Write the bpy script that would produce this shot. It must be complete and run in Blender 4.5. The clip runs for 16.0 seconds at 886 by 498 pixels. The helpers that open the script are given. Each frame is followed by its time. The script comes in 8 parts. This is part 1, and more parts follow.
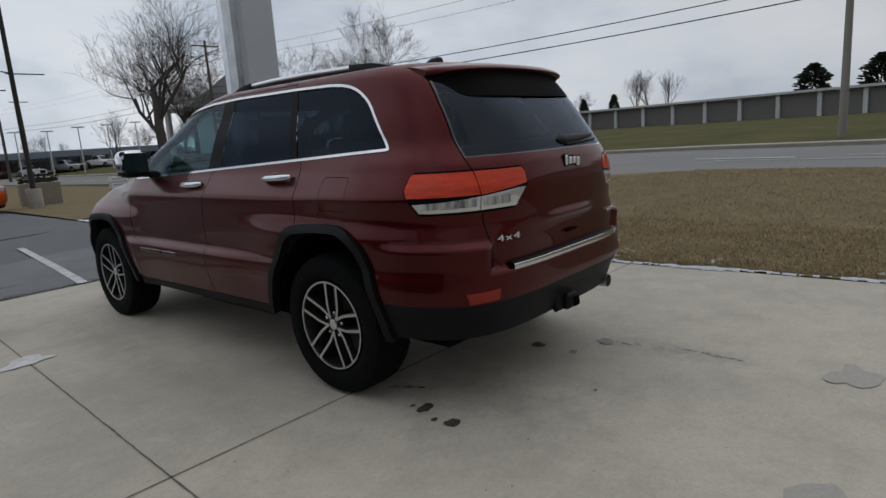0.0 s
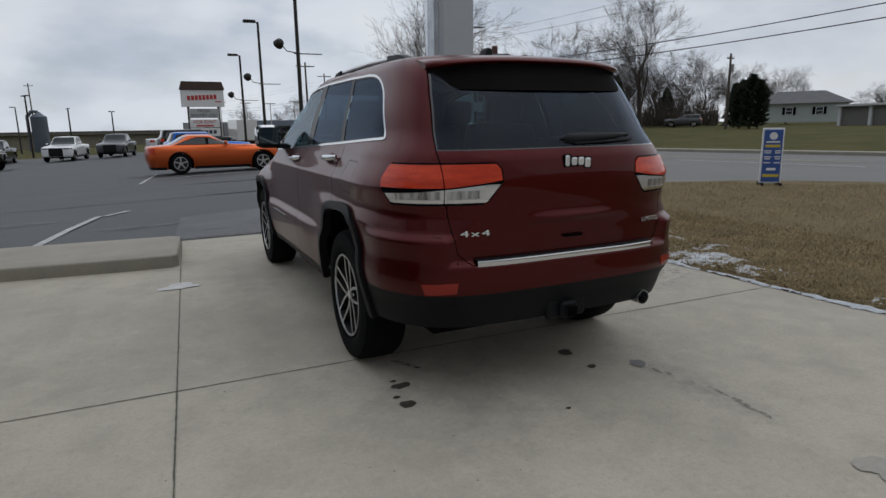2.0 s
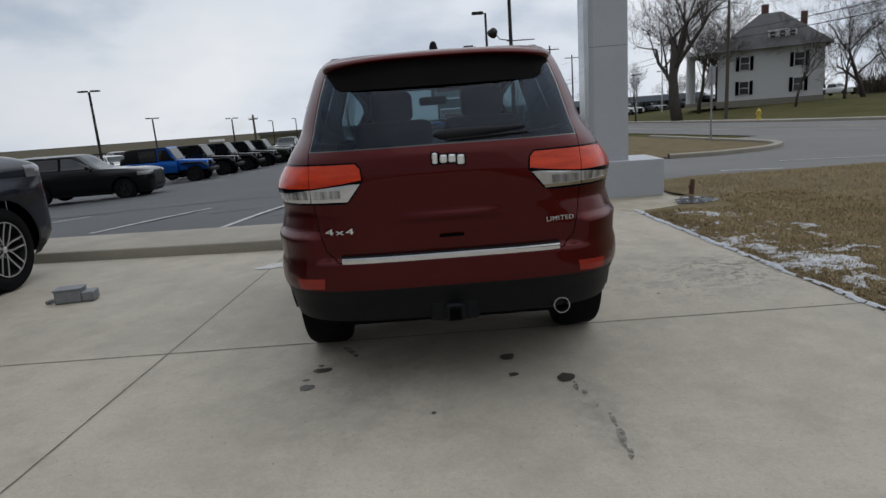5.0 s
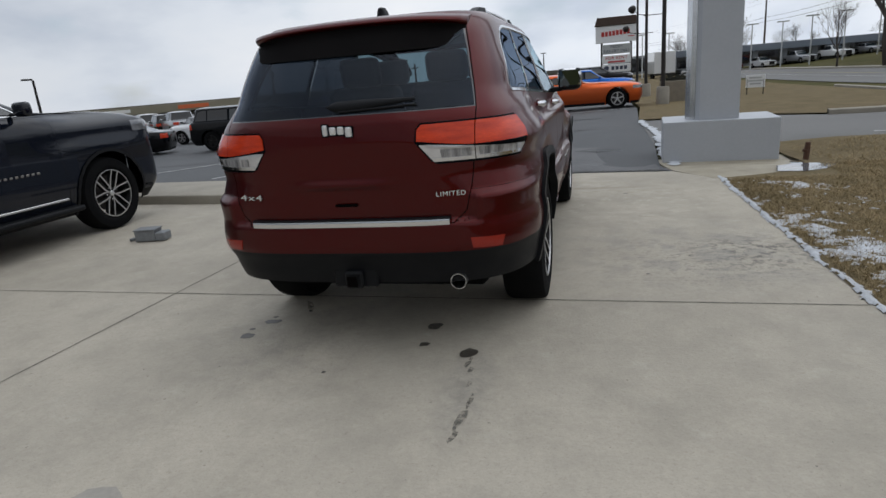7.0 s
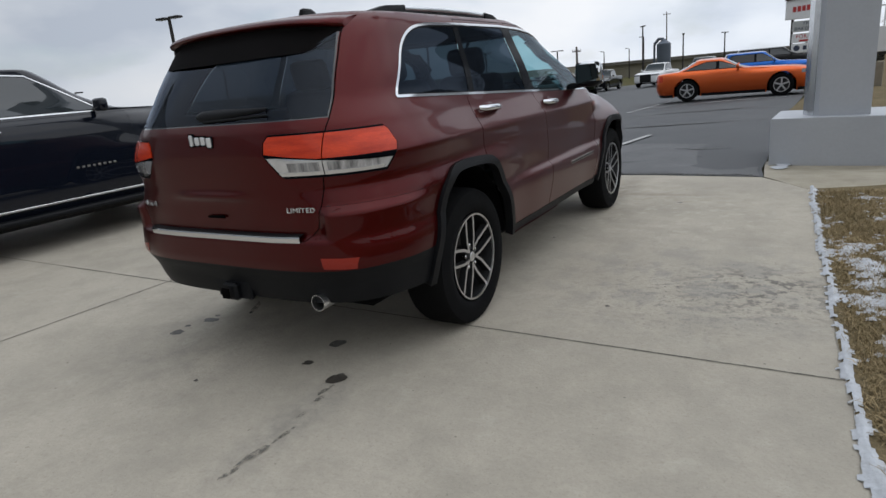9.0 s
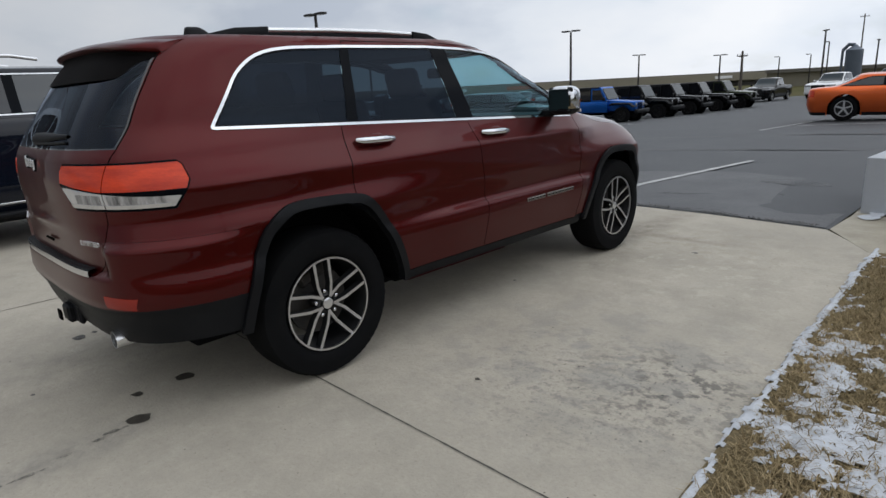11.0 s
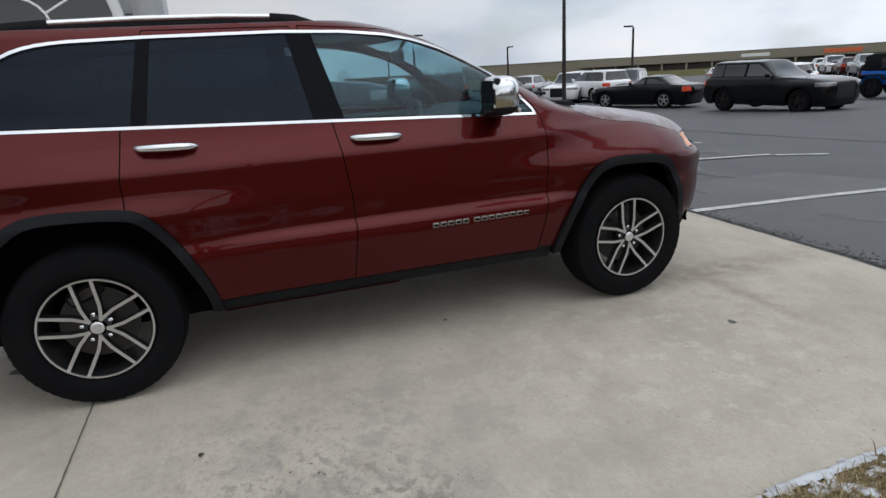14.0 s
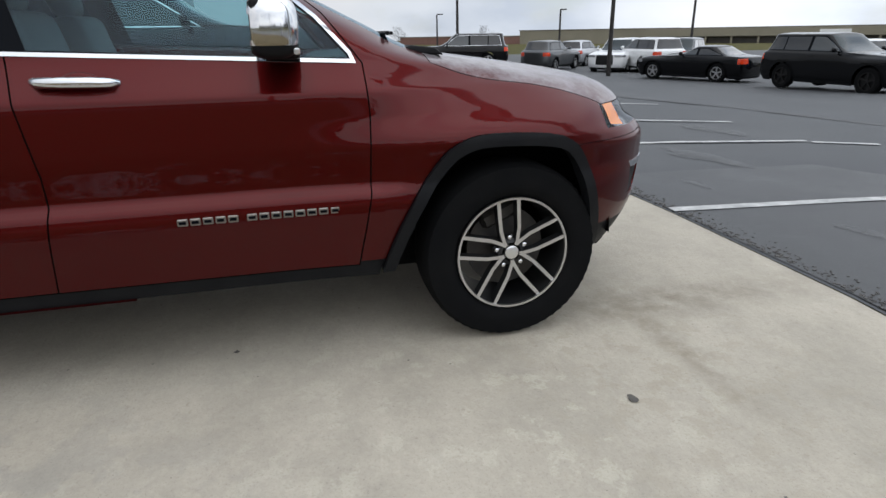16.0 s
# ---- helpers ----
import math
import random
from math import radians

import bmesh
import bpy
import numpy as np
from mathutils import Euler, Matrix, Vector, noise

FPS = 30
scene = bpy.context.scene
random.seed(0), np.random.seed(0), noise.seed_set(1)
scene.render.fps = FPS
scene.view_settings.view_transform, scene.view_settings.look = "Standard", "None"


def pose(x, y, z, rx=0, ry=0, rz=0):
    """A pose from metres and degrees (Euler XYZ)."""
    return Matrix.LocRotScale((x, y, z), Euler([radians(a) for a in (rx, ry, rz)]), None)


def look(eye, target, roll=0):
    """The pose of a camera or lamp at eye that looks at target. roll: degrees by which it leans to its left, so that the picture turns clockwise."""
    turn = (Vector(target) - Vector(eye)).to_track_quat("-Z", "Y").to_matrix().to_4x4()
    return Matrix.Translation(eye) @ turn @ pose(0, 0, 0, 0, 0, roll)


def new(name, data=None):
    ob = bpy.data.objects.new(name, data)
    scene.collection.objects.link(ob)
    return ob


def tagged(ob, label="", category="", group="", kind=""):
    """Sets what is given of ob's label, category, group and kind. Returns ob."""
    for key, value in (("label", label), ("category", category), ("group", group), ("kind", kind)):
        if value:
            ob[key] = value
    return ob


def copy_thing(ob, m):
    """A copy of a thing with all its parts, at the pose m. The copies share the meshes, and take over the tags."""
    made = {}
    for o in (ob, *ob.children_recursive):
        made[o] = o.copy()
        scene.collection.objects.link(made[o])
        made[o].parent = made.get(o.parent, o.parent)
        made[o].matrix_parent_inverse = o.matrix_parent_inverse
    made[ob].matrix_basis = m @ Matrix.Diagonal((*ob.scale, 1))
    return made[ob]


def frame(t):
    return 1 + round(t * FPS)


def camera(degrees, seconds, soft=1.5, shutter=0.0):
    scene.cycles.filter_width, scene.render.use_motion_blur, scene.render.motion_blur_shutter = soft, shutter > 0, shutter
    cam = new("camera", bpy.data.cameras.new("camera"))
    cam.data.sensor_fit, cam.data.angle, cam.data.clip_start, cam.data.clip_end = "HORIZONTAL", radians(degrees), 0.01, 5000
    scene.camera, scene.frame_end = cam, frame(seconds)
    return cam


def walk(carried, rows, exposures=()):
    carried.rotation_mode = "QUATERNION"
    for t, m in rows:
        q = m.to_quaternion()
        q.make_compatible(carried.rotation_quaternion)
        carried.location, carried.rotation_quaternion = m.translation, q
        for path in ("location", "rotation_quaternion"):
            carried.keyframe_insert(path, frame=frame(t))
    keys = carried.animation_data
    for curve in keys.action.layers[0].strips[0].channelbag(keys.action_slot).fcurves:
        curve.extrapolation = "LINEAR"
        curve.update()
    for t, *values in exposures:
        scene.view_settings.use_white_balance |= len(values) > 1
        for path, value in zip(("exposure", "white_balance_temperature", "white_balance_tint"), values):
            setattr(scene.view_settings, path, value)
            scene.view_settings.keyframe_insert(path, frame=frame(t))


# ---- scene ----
import itertools

from mathutils import geometry

cam = camera(72.9, 16.0, soft=1.5)
PATH = [
    (0, (-2.798, -2.512, 1.349), (-1.323, -1.214, 0.974), -3.8),
    (0.5, (-2.582, -2.723, 1.32), (-1.253, -1.28, 0.932), -3.4),
    (1, (-2.291, -2.895, 1.357), (-1.133, -1.313, 0.96), -3.0),
    (1.5, (-2.047, -3.137, 1.346), (-1.108, -1.416, 0.948), -1.6),
    (2, (-1.815, -3.339, 1.353), (-0.988, -1.563, 0.95), -0.9),
    (2.5, (-1.493, -3.44, 1.364), (-0.728, -1.638, 0.955), -0.8),
    (3, (-1.221, -3.579, 1.355), (-0.584, -1.726, 0.951), -1.8),
    (3.5, (-0.956, -3.741, 1.368), (-0.565, -1.823, 0.96), -3.2),
    (3.7, (-0.861, -3.768, 1.357), (-0.547, -1.835, 0.951), -3.7),
    (5.8, (0.474, -3.747, 1.354), (0.372, -1.801, 0.908), -3.8),
    (6, (0.603, -3.713, 1.379), (0.462, -1.77, 0.924), -3.8),
    (6.5, (0.92, -3.673, 1.356), (0.617, -1.761, 0.856), -4.1),
    (7, (1.223, -3.633, 1.369), (0.71, -1.778, 0.827), -4.8),
    (7.5, (1.514, -3.458, 1.344), (0.92, -1.636, 0.772), -4.7),
    (8, (1.807, -3.274, 1.348), (1.135, -1.481, 0.771), -5.3),
    (8.2, (1.932, -3.187, 1.335), (1.194, -1.418, 0.764), -5.6),
    (10.3, (3.089, -2.117, 1.397), (1.822, -0.663, 0.868), -3.1),
    (10.5, (3.172, -1.968, 1.383), (1.885, -0.531, 0.856), -2.9),
    (11, (3.347, -1.62, 1.419), (1.981, -0.255, 0.897), -3.0),
    (11.5, (3.615, -1.245, 1.422), (2.118, -0.025, 0.902), -3.4),
    (12, (3.735, -0.925, 1.392), (2.159, 0.188, 0.866), -3.0),
    (12.5, (3.8, -0.54, 1.408), (2.147, 0.462, 0.896), -2.9),
    (13, (3.919, -0.125, 1.365), (2.193, 0.737, 0.837), -2.7),
    (13.5, (3.936, 0.259, 1.374), (2.146, 0.96, 0.824), -3.4),
    (14, (3.834, 0.69, 1.437), (2.023, 1.312, 0.86), -3.5),
    (14.5, (3.787, 1.064, 1.345), (1.985, 1.707, 0.763), -2.6),
    (15, (3.656, 1.472, 1.344), (1.852, 2.087, 0.738), -1.9),
    (15.5, (3.388, 1.778, 1.3), (1.573, 2.339, 0.672), -1.6),
    (16, (3.105, 2.048, 1.263), (1.283, 2.512, 0.582), -1.0),
]
EXPOSURES = [(0.0, -0.42), (3.5, -0.34), (6.5, -0.14), (8.0, -0.06), (11.0, -0.02), (13.0, 0.06), (14.5, 0.30), (16.0, 0.46)]
walk(cam, [(t, look(eye, target, roll)) for t, eye, target, roll in PATH], EXPOSURES)

# ---- sky and sun: an overcast winter day ----
SUN_AZ, SUN_EL = radians(105), radians(42)


def build_sky():
    world = bpy.data.worlds.new("overcast_sky")
    scene.world = world
    world.use_nodes = True
    nt = world.node_tree
    N, L = nt.nodes, nt.links
    N.clear()
    out, bg = N.new("ShaderNodeOutputWorld"), N.new("ShaderNodeBackground")
    sky = N.new("ShaderNodeTexSky")
    sky.sky_type, sky.sun_disc, sky.sun_elevation, sky.sun_rotation = "NISHITA", False, SUN_EL, SUN_AZ
    dim = N.new("ShaderNodeMix")
    dim.data_type, dim.blend_type = "RGBA", "MULTIPLY"
    dim.inputs[0].default_value = 1.0
    dim.inputs[7].default_value = (0.10, 0.10, 0.10, 1)
    L.new(sky.outputs[0], dim.inputs[6])
    co, mp = N.new("ShaderNodeTexCoord"), N.new("ShaderNodeMapping")
    mp.inputs["Scale"].default_value = (1.0, 1.0, 2.3)
    L.new(co.outputs["Generated"], mp.inputs[0])
    big, fine = N.new("ShaderNodeTexNoise"), N.new("ShaderNodeTexNoise")
    for n, s, d in ((big, 2.6, 8), (fine, 5.5, 6)):
        n.inputs["Scale"].default_value, n.inputs["Detail"].default_value = s, d
        n.inputs["Roughness"].default_value = 0.5
        L.new(mp.outputs[0], n.inputs["Vector"])
    shade = N.new("ShaderNodeValToRGB")
    e = shade.color_ramp.elements
    e[0].position, e[0].color = 0.36, (0.535, 0.595, 0.695, 1)
    e[1].position, e[1].color = 0.68, (0.84, 0.865, 0.905, 1)
    m = shade.color_ramp.elements.new(0.5)
    m.color = (0.725, 0.775, 0.848, 1)
    L.new(big.outputs["Fac"], shade.inputs[0])
    cover = N.new("ShaderNodeMapRange")
    cover.inputs["From Min"].default_value, cover.inputs["From Max"].default_value = 0.30, 0.42
    cover.inputs["To Min"].default_value, cover.inputs["To Max"].default_value = 0.72, 1.0
    L.new(fine.outputs["Fac"], cover.inputs["Value"])
    mix = N.new("ShaderNodeMix")
    mix.data_type = "RGBA"
    L.new(cover.outputs[0], mix.inputs[0])
    L.new(dim.outputs[2], mix.inputs[6])
    L.new(shade.outputs[0], mix.inputs[7])
    L.new(mix.outputs[2], bg.inputs["Color"])
    # an overcast dome: brighter overhead than at the horizon
    sep, dome = N.new("ShaderNodeSeparateXYZ"), N.new("ShaderNodeMapRange")
    L.new(co.outputs["Generated"], sep.inputs[0])
    L.new(sep.outputs["Z"], dome.inputs["Value"])
    dome.inputs["From Min"].default_value, dome.inputs["From Max"].default_value = 0.22, 1.0
    dome.inputs["To Min"].default_value, dome.inputs["To Max"].default_value = 1.0, 2.0
    # thinner cloud towards the north, heavier towards the east
    side, total = N.new("ShaderNodeVectorMath"), N.new("ShaderNodeMath")
    side.operation, total.operation = "DOT_PRODUCT", "MULTIPLY_ADD"
    side.inputs[1].default_value = (0.12, 0.42, 0.0)
    L.new(co.outputs["Generated"], side.inputs[0])
    tilt = N.new("ShaderNodeMath")
    tilt.operation, tilt.inputs[1].default_value = "ADD", 0.75
    L.new(side.outputs["Value"], tilt.inputs[0])
    total.operation = "MULTIPLY"
    least = N.new("ShaderNodeMath")
    least.operation, least.inputs[1].default_value = "MAXIMUM", 0.55
    L.new(tilt.outputs[0], least.inputs[0])
    L.new(dome.outputs[0], total.inputs[0]), L.new(least.outputs[0], total.inputs[1])
    L.new(total.outputs[0], bg.inputs["Strength"])
    L.new(bg.outputs[0], out.inputs[0])


build_sky()
sun = new("sun", bpy.data.lights.new("sun", "SUN"))
sun.data.energy, sun.data.angle, sun.data.color = 0.65, radians(115), (1.0, 0.97, 0.93)
sun.matrix_world = look((math.sin(SUN_AZ) * math.cos(SUN_EL) * 50, math.cos(SUN_AZ) * math.cos(SUN_EL) * 50, math.sin(SUN_EL) * 50), (0, 0, 0))


# ---- materials ----
def sock(node, name, value):
    node.inputs[name].default_value = value


def rgba(c):
    return (c[0], c[1], c[2], 1)


def material(name, color, rough=0.6, metal=0.0, other=None, scale=4.0, amount=0.5, fine=0.0, fine_scale=60.0, bump=0.0, bump_scale=80.0, coat=0.0, spec=0.5, per=0.0, rough_var=0.0, stretch=None):
    """A Principled surface whose colour wanders towards `other` in patches, with fine grain, bump and a difference from piece to piece."""
    mt = bpy.data.materials.new(name)
    mt.use_nodes = True
    nt = mt.node_tree
    N, L = nt.nodes, nt.links
    b = N["Principled BSDF"]
    sock(b, "Roughness", rough), sock(b, "Metallic", metal), sock(b, "Specular IOR Level", spec)
    sock(b, "Coat Weight", coat), sock(b, "Coat Roughness", 0.02), sock(b, "Coat IOR", 1.45), sock(b, "Base Color", rgba(color))
    mt.diffuse_color = rgba(color)
    co = N.new("ShaderNodeTexCoord")
    vec = co.outputs["Object"]
    if stretch:
        mp = N.new("ShaderNodeMapping")
        mp.inputs["Scale"].default_value = stretch
        L.new(vec, mp.inputs[0])
        vec = mp.outputs[0]
    last = None
    if other:
        n = N.new("ShaderNodeTexNoise")
        sock(n, "Scale", scale), sock(n, "Detail", 6), sock(n, "Roughness", 0.62)
        L.new(vec, n.inputs["Vector"])
        r = N.new("ShaderNodeMapRange")
        sock(r, "From Min", 0.34), sock(r, "From Max", 0.68), sock(r, "To Max", amount)
        L.new(n.outputs["Fac"], r.inputs["Value"])
        m = N.new("ShaderNodeMix")
        m.data_type = "RGBA"
        m.inputs[6].default_value, m.inputs[7].default_value = rgba(color), rgba(other)
        L.new(r.outputs[0], m.inputs[0])
        last = m.outputs[2]
        if rough_var:
            q = N.new("ShaderNodeMapRange")
            sock(q, "To Min", rough - rough_var), sock(q, "To Max", rough + rough_var)
            L.new(n.outputs["Fac"], q.inputs["Value"])
            L.new(q.outputs[0], b.inputs["Roughness"])
    if fine:
        n = N.new("ShaderNodeTexNoise")
        sock(n, "Scale", fine_scale), sock(n, "Detail", 4), sock(n, "Roughness", 0.7)
        L.new(vec, n.inputs["Vector"])
        r = N.new("ShaderNodeMapRange")
        sock(r, "From Min", 0.3), sock(r, "From Max", 0.7), sock(r, "To Min", 1 - fine), sock(r, "To Max", 1 + fine)
        L.new(n.outputs["Fac"], r.inputs["Value"])
        h = N.new("ShaderNodeHueSaturation")
        if last:
            L.new(last, h.inputs["Color"])
        else:
            h.inputs["Color"].default_value = rgba(color)
        L.new(r.outputs[0], h.inputs["Value"])
        last = h.outputs[0]
    if per:
        o = N.new("ShaderNodeObjectInfo")
        r = N.new("ShaderNodeMapRange")
        sock(r, "To Min", 1 - per), sock(r, "To Max", 1 + per)
        L.new(o.outputs["Random"], r.inputs["Value"])
        h = N.new("ShaderNodeHueSaturation")
        if last:
            L.new(last, h.inputs["Color"])
        else:
            h.inputs["Color"].default_value = rgba(color)
        L.new(r.outputs[0], h.inputs["Value"])
        last = h.outputs[0]
    if last:
        L.new(last, b.inputs["Base Color"])
    if bump:
        n = N.new("ShaderNodeTexNoise")
        sock(n, "Scale", bump_scale), sock(n, "Detail", 5)
        L.new(vec, n.inputs["Vector"])
        u = N.new("ShaderNodeBump")
        sock(u, "Strength", bump), sock(u, "Distance", 0.02)
        L.new(n.outputs["Fac"], u.inputs["Height"])
        L.new(u.outputs[0], b.inputs["Normal"])
    return mt


def glass_material(name, tint, gloss):
    """A thin pane: what is behind it shows tinted, and its face mirrors by Fresnel."""
    mt = bpy.data.materials.new(name)
    mt.use_nodes = True
    nt = mt.node_tree
    N, L = nt.nodes, nt.links
    N.clear()
    out, tr, gl, mx, lw, pw = (N.new("ShaderNode" + k) for k in ("OutputMaterial", "BsdfTransparent", "BsdfGlossy", "MixShader", "LayerWeight", "Math"))
    tr.inputs[0].default_value = rgba(tint)
    gl.inputs["Roughness"].default_value = 0.01
    gl.inputs["Color"].default_value = rgba(gloss)
    lw.inputs["Blend"].default_value = 0.5
    pw.operation, pw.inputs[1].default_value = "POWER", 5.0
    L.new(lw.outputs["Facing"], pw.inputs[0])
    up = N.new("ShaderNodeMath")
    up.operation = "MULTIPLY_ADD"
    up.inputs[1].default_value, up.inputs[2].default_value = 0.955, 0.045
    up.use_clamp = True
    L.new(pw.outputs[0], up.inputs[0])
    L.new(up.outputs[0], mx.inputs[0]), L.new(tr.outputs[0], mx.inputs[1]), L.new(gl.outputs[0], mx.inputs[2])
    L.new(mx.outputs[0], out.inputs[0])
    mt.diffuse_color = rgba(tint)
    return mt


def car_paint(name, color, dark=None, flake=0.06, rough=0.30, metal=0.8, coat=0.45):
    return material(name, color, rough=rough, metal=metal, other=dark or [c * 0.8 for c in color], scale=1.3, amount=0.35, fine=flake, fine_scale=900, coat=coat, spec=0.12)


RED_PAINT = car_paint("deep_red_metallic_paint", (0.069, 0.0026, 0.0026), (0.060, 0.0022, 0.0022), rough=0.40, metal=0.85, coat=0.52)
BLACK_PLASTIC = material("black_textured_plastic", (0.005, 0.0055, 0.007), 0.5, spec=0.15, other=(0.011, 0.0115, 0.0125), scale=9, amount=0.5, bump=0.08, bump_scale=400)
GAP = material("panel_gap_black", (0.0025, 0.002, 0.002), 0.9, spec=0.03)
CHROME = material("chrome", (0.68, 0.69, 0.71), 0.09, 1.0, other=(0.58, 0.59, 0.61), scale=6, amount=0.4)
SATIN = material("satin_silver_trim", (0.75, 0.76, 0.77), 0.28, 1.0, other=(0.6, 0.6, 0.62), scale=9, amount=0.5)
TYRE = material("tyre_rubber", (0.0042, 0.0045, 0.0052), 0.85, spec=0.08, other=(0.008, 0.008, 0.008), scale=7, amount=0.6, bump=0.12, bump_scale=150)
RIM_FACE = material("machined_alloy", (0.62, 0.62, 0.63), 0.3, 1.0, other=(0.48, 0.48, 0.49), scale=30, amount=0.5)
RIM_DARK = material("dark_grey_alloy_pocket", (0.018, 0.019, 0.021), 0.45, 0.5, other=(0.032, 0.031, 0.03), scale=12, amount=0.6)
STEEL_DARK = material("dark_steel", (0.05, 0.05, 0.052), 0.5, 0.8, other=(0.09, 0.075, 0.06), scale=15, amount=0.5)
LINER = material("wheel_well_liner", (0.004, 0.004, 0.0045), 0.95, spec=0.05)
PRIVACY = glass_material("privacy_glass", (0.055, 0.068, 0.085), (0.30, 0.37, 0.48))
CLEAR = glass_material("clear_green_tinted_glass", (0.50, 0.70, 0.74), (0.62, 0.72, 0.80))
REARGLASS = glass_material("tinted_rear_glass", (0.20, 0.235, 0.26), (0.50, 0.57, 0.68))
LENS = glass_material("clear_lens", (0.92, 0.92, 0.92), (0.5, 0.52, 0.55))
RED_LENS = material("red_orange_lens", (0.60, 0.046, 0.008), 0.2, other=(0.30, 0.014, 0.004), scale=9, amount=0.75, fine=0.12, fine_scale=120, spec=0.2, coat=0.45, stretch=(0.5, 0.5, 3.0))
WHITE_LENS = material("silvered_white_lens", (0.62, 0.62, 0.63), 0.10, 0.55, other=(0.42, 0.42, 0.43), scale=16, amount=0.6, coat=1.0)
AMBER_LENS = material("amber_lens", (0.66, 0.19, 0.012), 0.15, other=(0.55, 0.14, 0.010), scale=12, amount=0.5, coat=0.4)
REFLECTOR = material("red_reflector", (0.24, 0.016, 0.008), 0.25, fine=0.12, fine_scale=300, spec=0.3, coat=0.3)
CABIN = material("cabin_black_trim", (0.035, 0.036, 0.038), 0.7, other=(0.05, 0.05, 0.052), scale=8, amount=0.5, bump=0.1, bump_scale=200)
LEATHER = material("grey_leather", (0.075, 0.075, 0.078), 0.55, other=(0.10, 0.10, 0.10), scale=10, amount=0.5, bump=0.15, bump_scale=160)
BADGE_WHITE = material("bright_badge", (0.80, 0.81, 0.82), 0.18, 0.7, other=(0.7, 0.7, 0.72), scale=20, amount=0.4)


# ---- building helpers ----
def link_bm(name, bm, mat, parent=None, label="", smooth=None):
    me = bpy.data.meshes.new(name)
    bm.to_mesh(me)
    bm.free()
    if mat:
        me.materials.append(mat)
    ob = new(name, me)
    if smooth is not None:
        smooth_by_angle(me, smooth)
    if parent:
        ob.parent = parent
    if label:
        tagged(ob, label)
    return ob


def smooth_by_angle(me, degrees):
    me.shade_smooth()
    bm = bmesh.new()
    bm.from_mesh(me)
    for e in bm.edges:
        e.smooth = len(e.link_faces) == 2 and e.calc_face_angle(0.0) < radians(degrees)
    bm.to_mesh(me)
    bm.free()


def part(name, bm, mat, parent, label="", smooth=None):
    """One mesh object under a thing or a part."""
    return link_bm(name, bm, mat, parent, label, smooth)


def thing(name, x, y, z, yaw=0.0, label="", category="", group="", kind=""):
    ob = new(name)
    ob.empty_display_size = 0.2
    ob.matrix_world = pose(x, y, z, 0, 0, yaw)
    return tagged(ob, label, category, group, kind)


def add_box(bm, cx, cy, cz, sx, sy, sz, bevel=0.0, segs=1, m=None):
    mat = Matrix.Translation((cx, cy, cz)) @ Matrix.Diagonal((sx, sy, sz, 1))
    if m is not None:
        mat = m @ mat
    r = bmesh.ops.create_cube(bm, size=1.0, matrix=mat)
    if bevel > 0:
        vs = set(r["verts"])
        es = [e for e in bm.edges if e.verts[0] in vs and e.verts[1] in vs]
        bmesh.ops.bevel(bm, geom=es, offset=bevel, segments=segs, affect="EDGES", profile=0.5)
    return r["verts"]


def box(cx, cy, cz, sx, sy, sz, bevel=0.0, segs=1, m=None):
    bm = bmesh.new()
    add_box(bm, cx, cy, cz, sx, sy, sz, bevel, segs, m)
    return bm


def add_tube(bm, pts, radii, sides=8, cap=True):
    """A tube along points; radii one number or one a point."""
    pts = [Vector(p) for p in pts]
    n = len(pts)
    if not hasattr(radii, "__len__"):
        radii = [radii] * n
    rings = []
    ref = None
    for i, p in enumerate(pts):
        d = (pts[min(i + 1, n - 1)] - pts[max(i - 1, 0)]).normalized()
        if ref is None or abs(ref.dot(d)) > 0.95:
            ref = Vector((0, 0, 1)) if abs(d.z) < 0.9 else Vector((1, 0, 0))
        u = d.cross(ref).normalized()
        ref = u.cross(d)
        v = u.cross(d)
        rings.append([bm.verts.new(p + (u * math.cos(a) + v * math.sin(a)) * radii[i]) for a in (2 * math.pi * k / sides for k in range(sides))])
    for a, b in zip(rings, rings[1:]):
        for k in range(sides):
            bm.faces.new((a[k], a[(k + 1) % sides], b[(k + 1) % sides], b[k]))
    if cap:
        bm.faces.new(rings[0][::-1]), bm.faces.new(rings[-1])
    return rings


def tube(pts, radii, sides=8):
    bm = bmesh.new()
    add_tube(bm, pts, radii, sides)
    bmesh.ops.recalc_face_normals(bm, faces=bm.faces)
    return bm


def add_lathe(bm, profile, segs, axis="X", centre=(0, 0, 0), close=False):
    """Turns a profile of (along, radius) round an axis."""
    rings = []
    c = Vector(centre)
    for a, r in profile:
        ring = []
        for k in range(segs):
            t = 2 * math.pi * k / segs
            p = (a, r * math.cos(t), r * math.sin(t)) if axis == "X" else (r * math.cos(t), a, r * math.sin(t)) if axis == "Y" else (r * math.cos(t), r * math.sin(t), a)
            ring.append(bm.verts.new(c + Vector(p)))
        rings.append(ring)
    pairs = list(zip(rings, rings[1:])) + ([(rings[-1], rings[0])] if close else [])
    for a, b in pairs:
        for k in range(segs):
            bm.faces.new((a[k], a[(k + 1) % segs], b[(k + 1) % segs], b[k]))
    return rings


def lathe(profile, segs, axis="X", centre=(0, 0, 0), caps=True, close=False):
    bm = bmesh.new()
    rings = add_lathe(bm, profile, segs, axis, centre, close)
    if caps and not close:
        bm.faces.new(rings[0]), bm.faces.new(rings[-1])
    bmesh.ops.recalc_face_normals(bm, faces=bm.faces)
    return bm


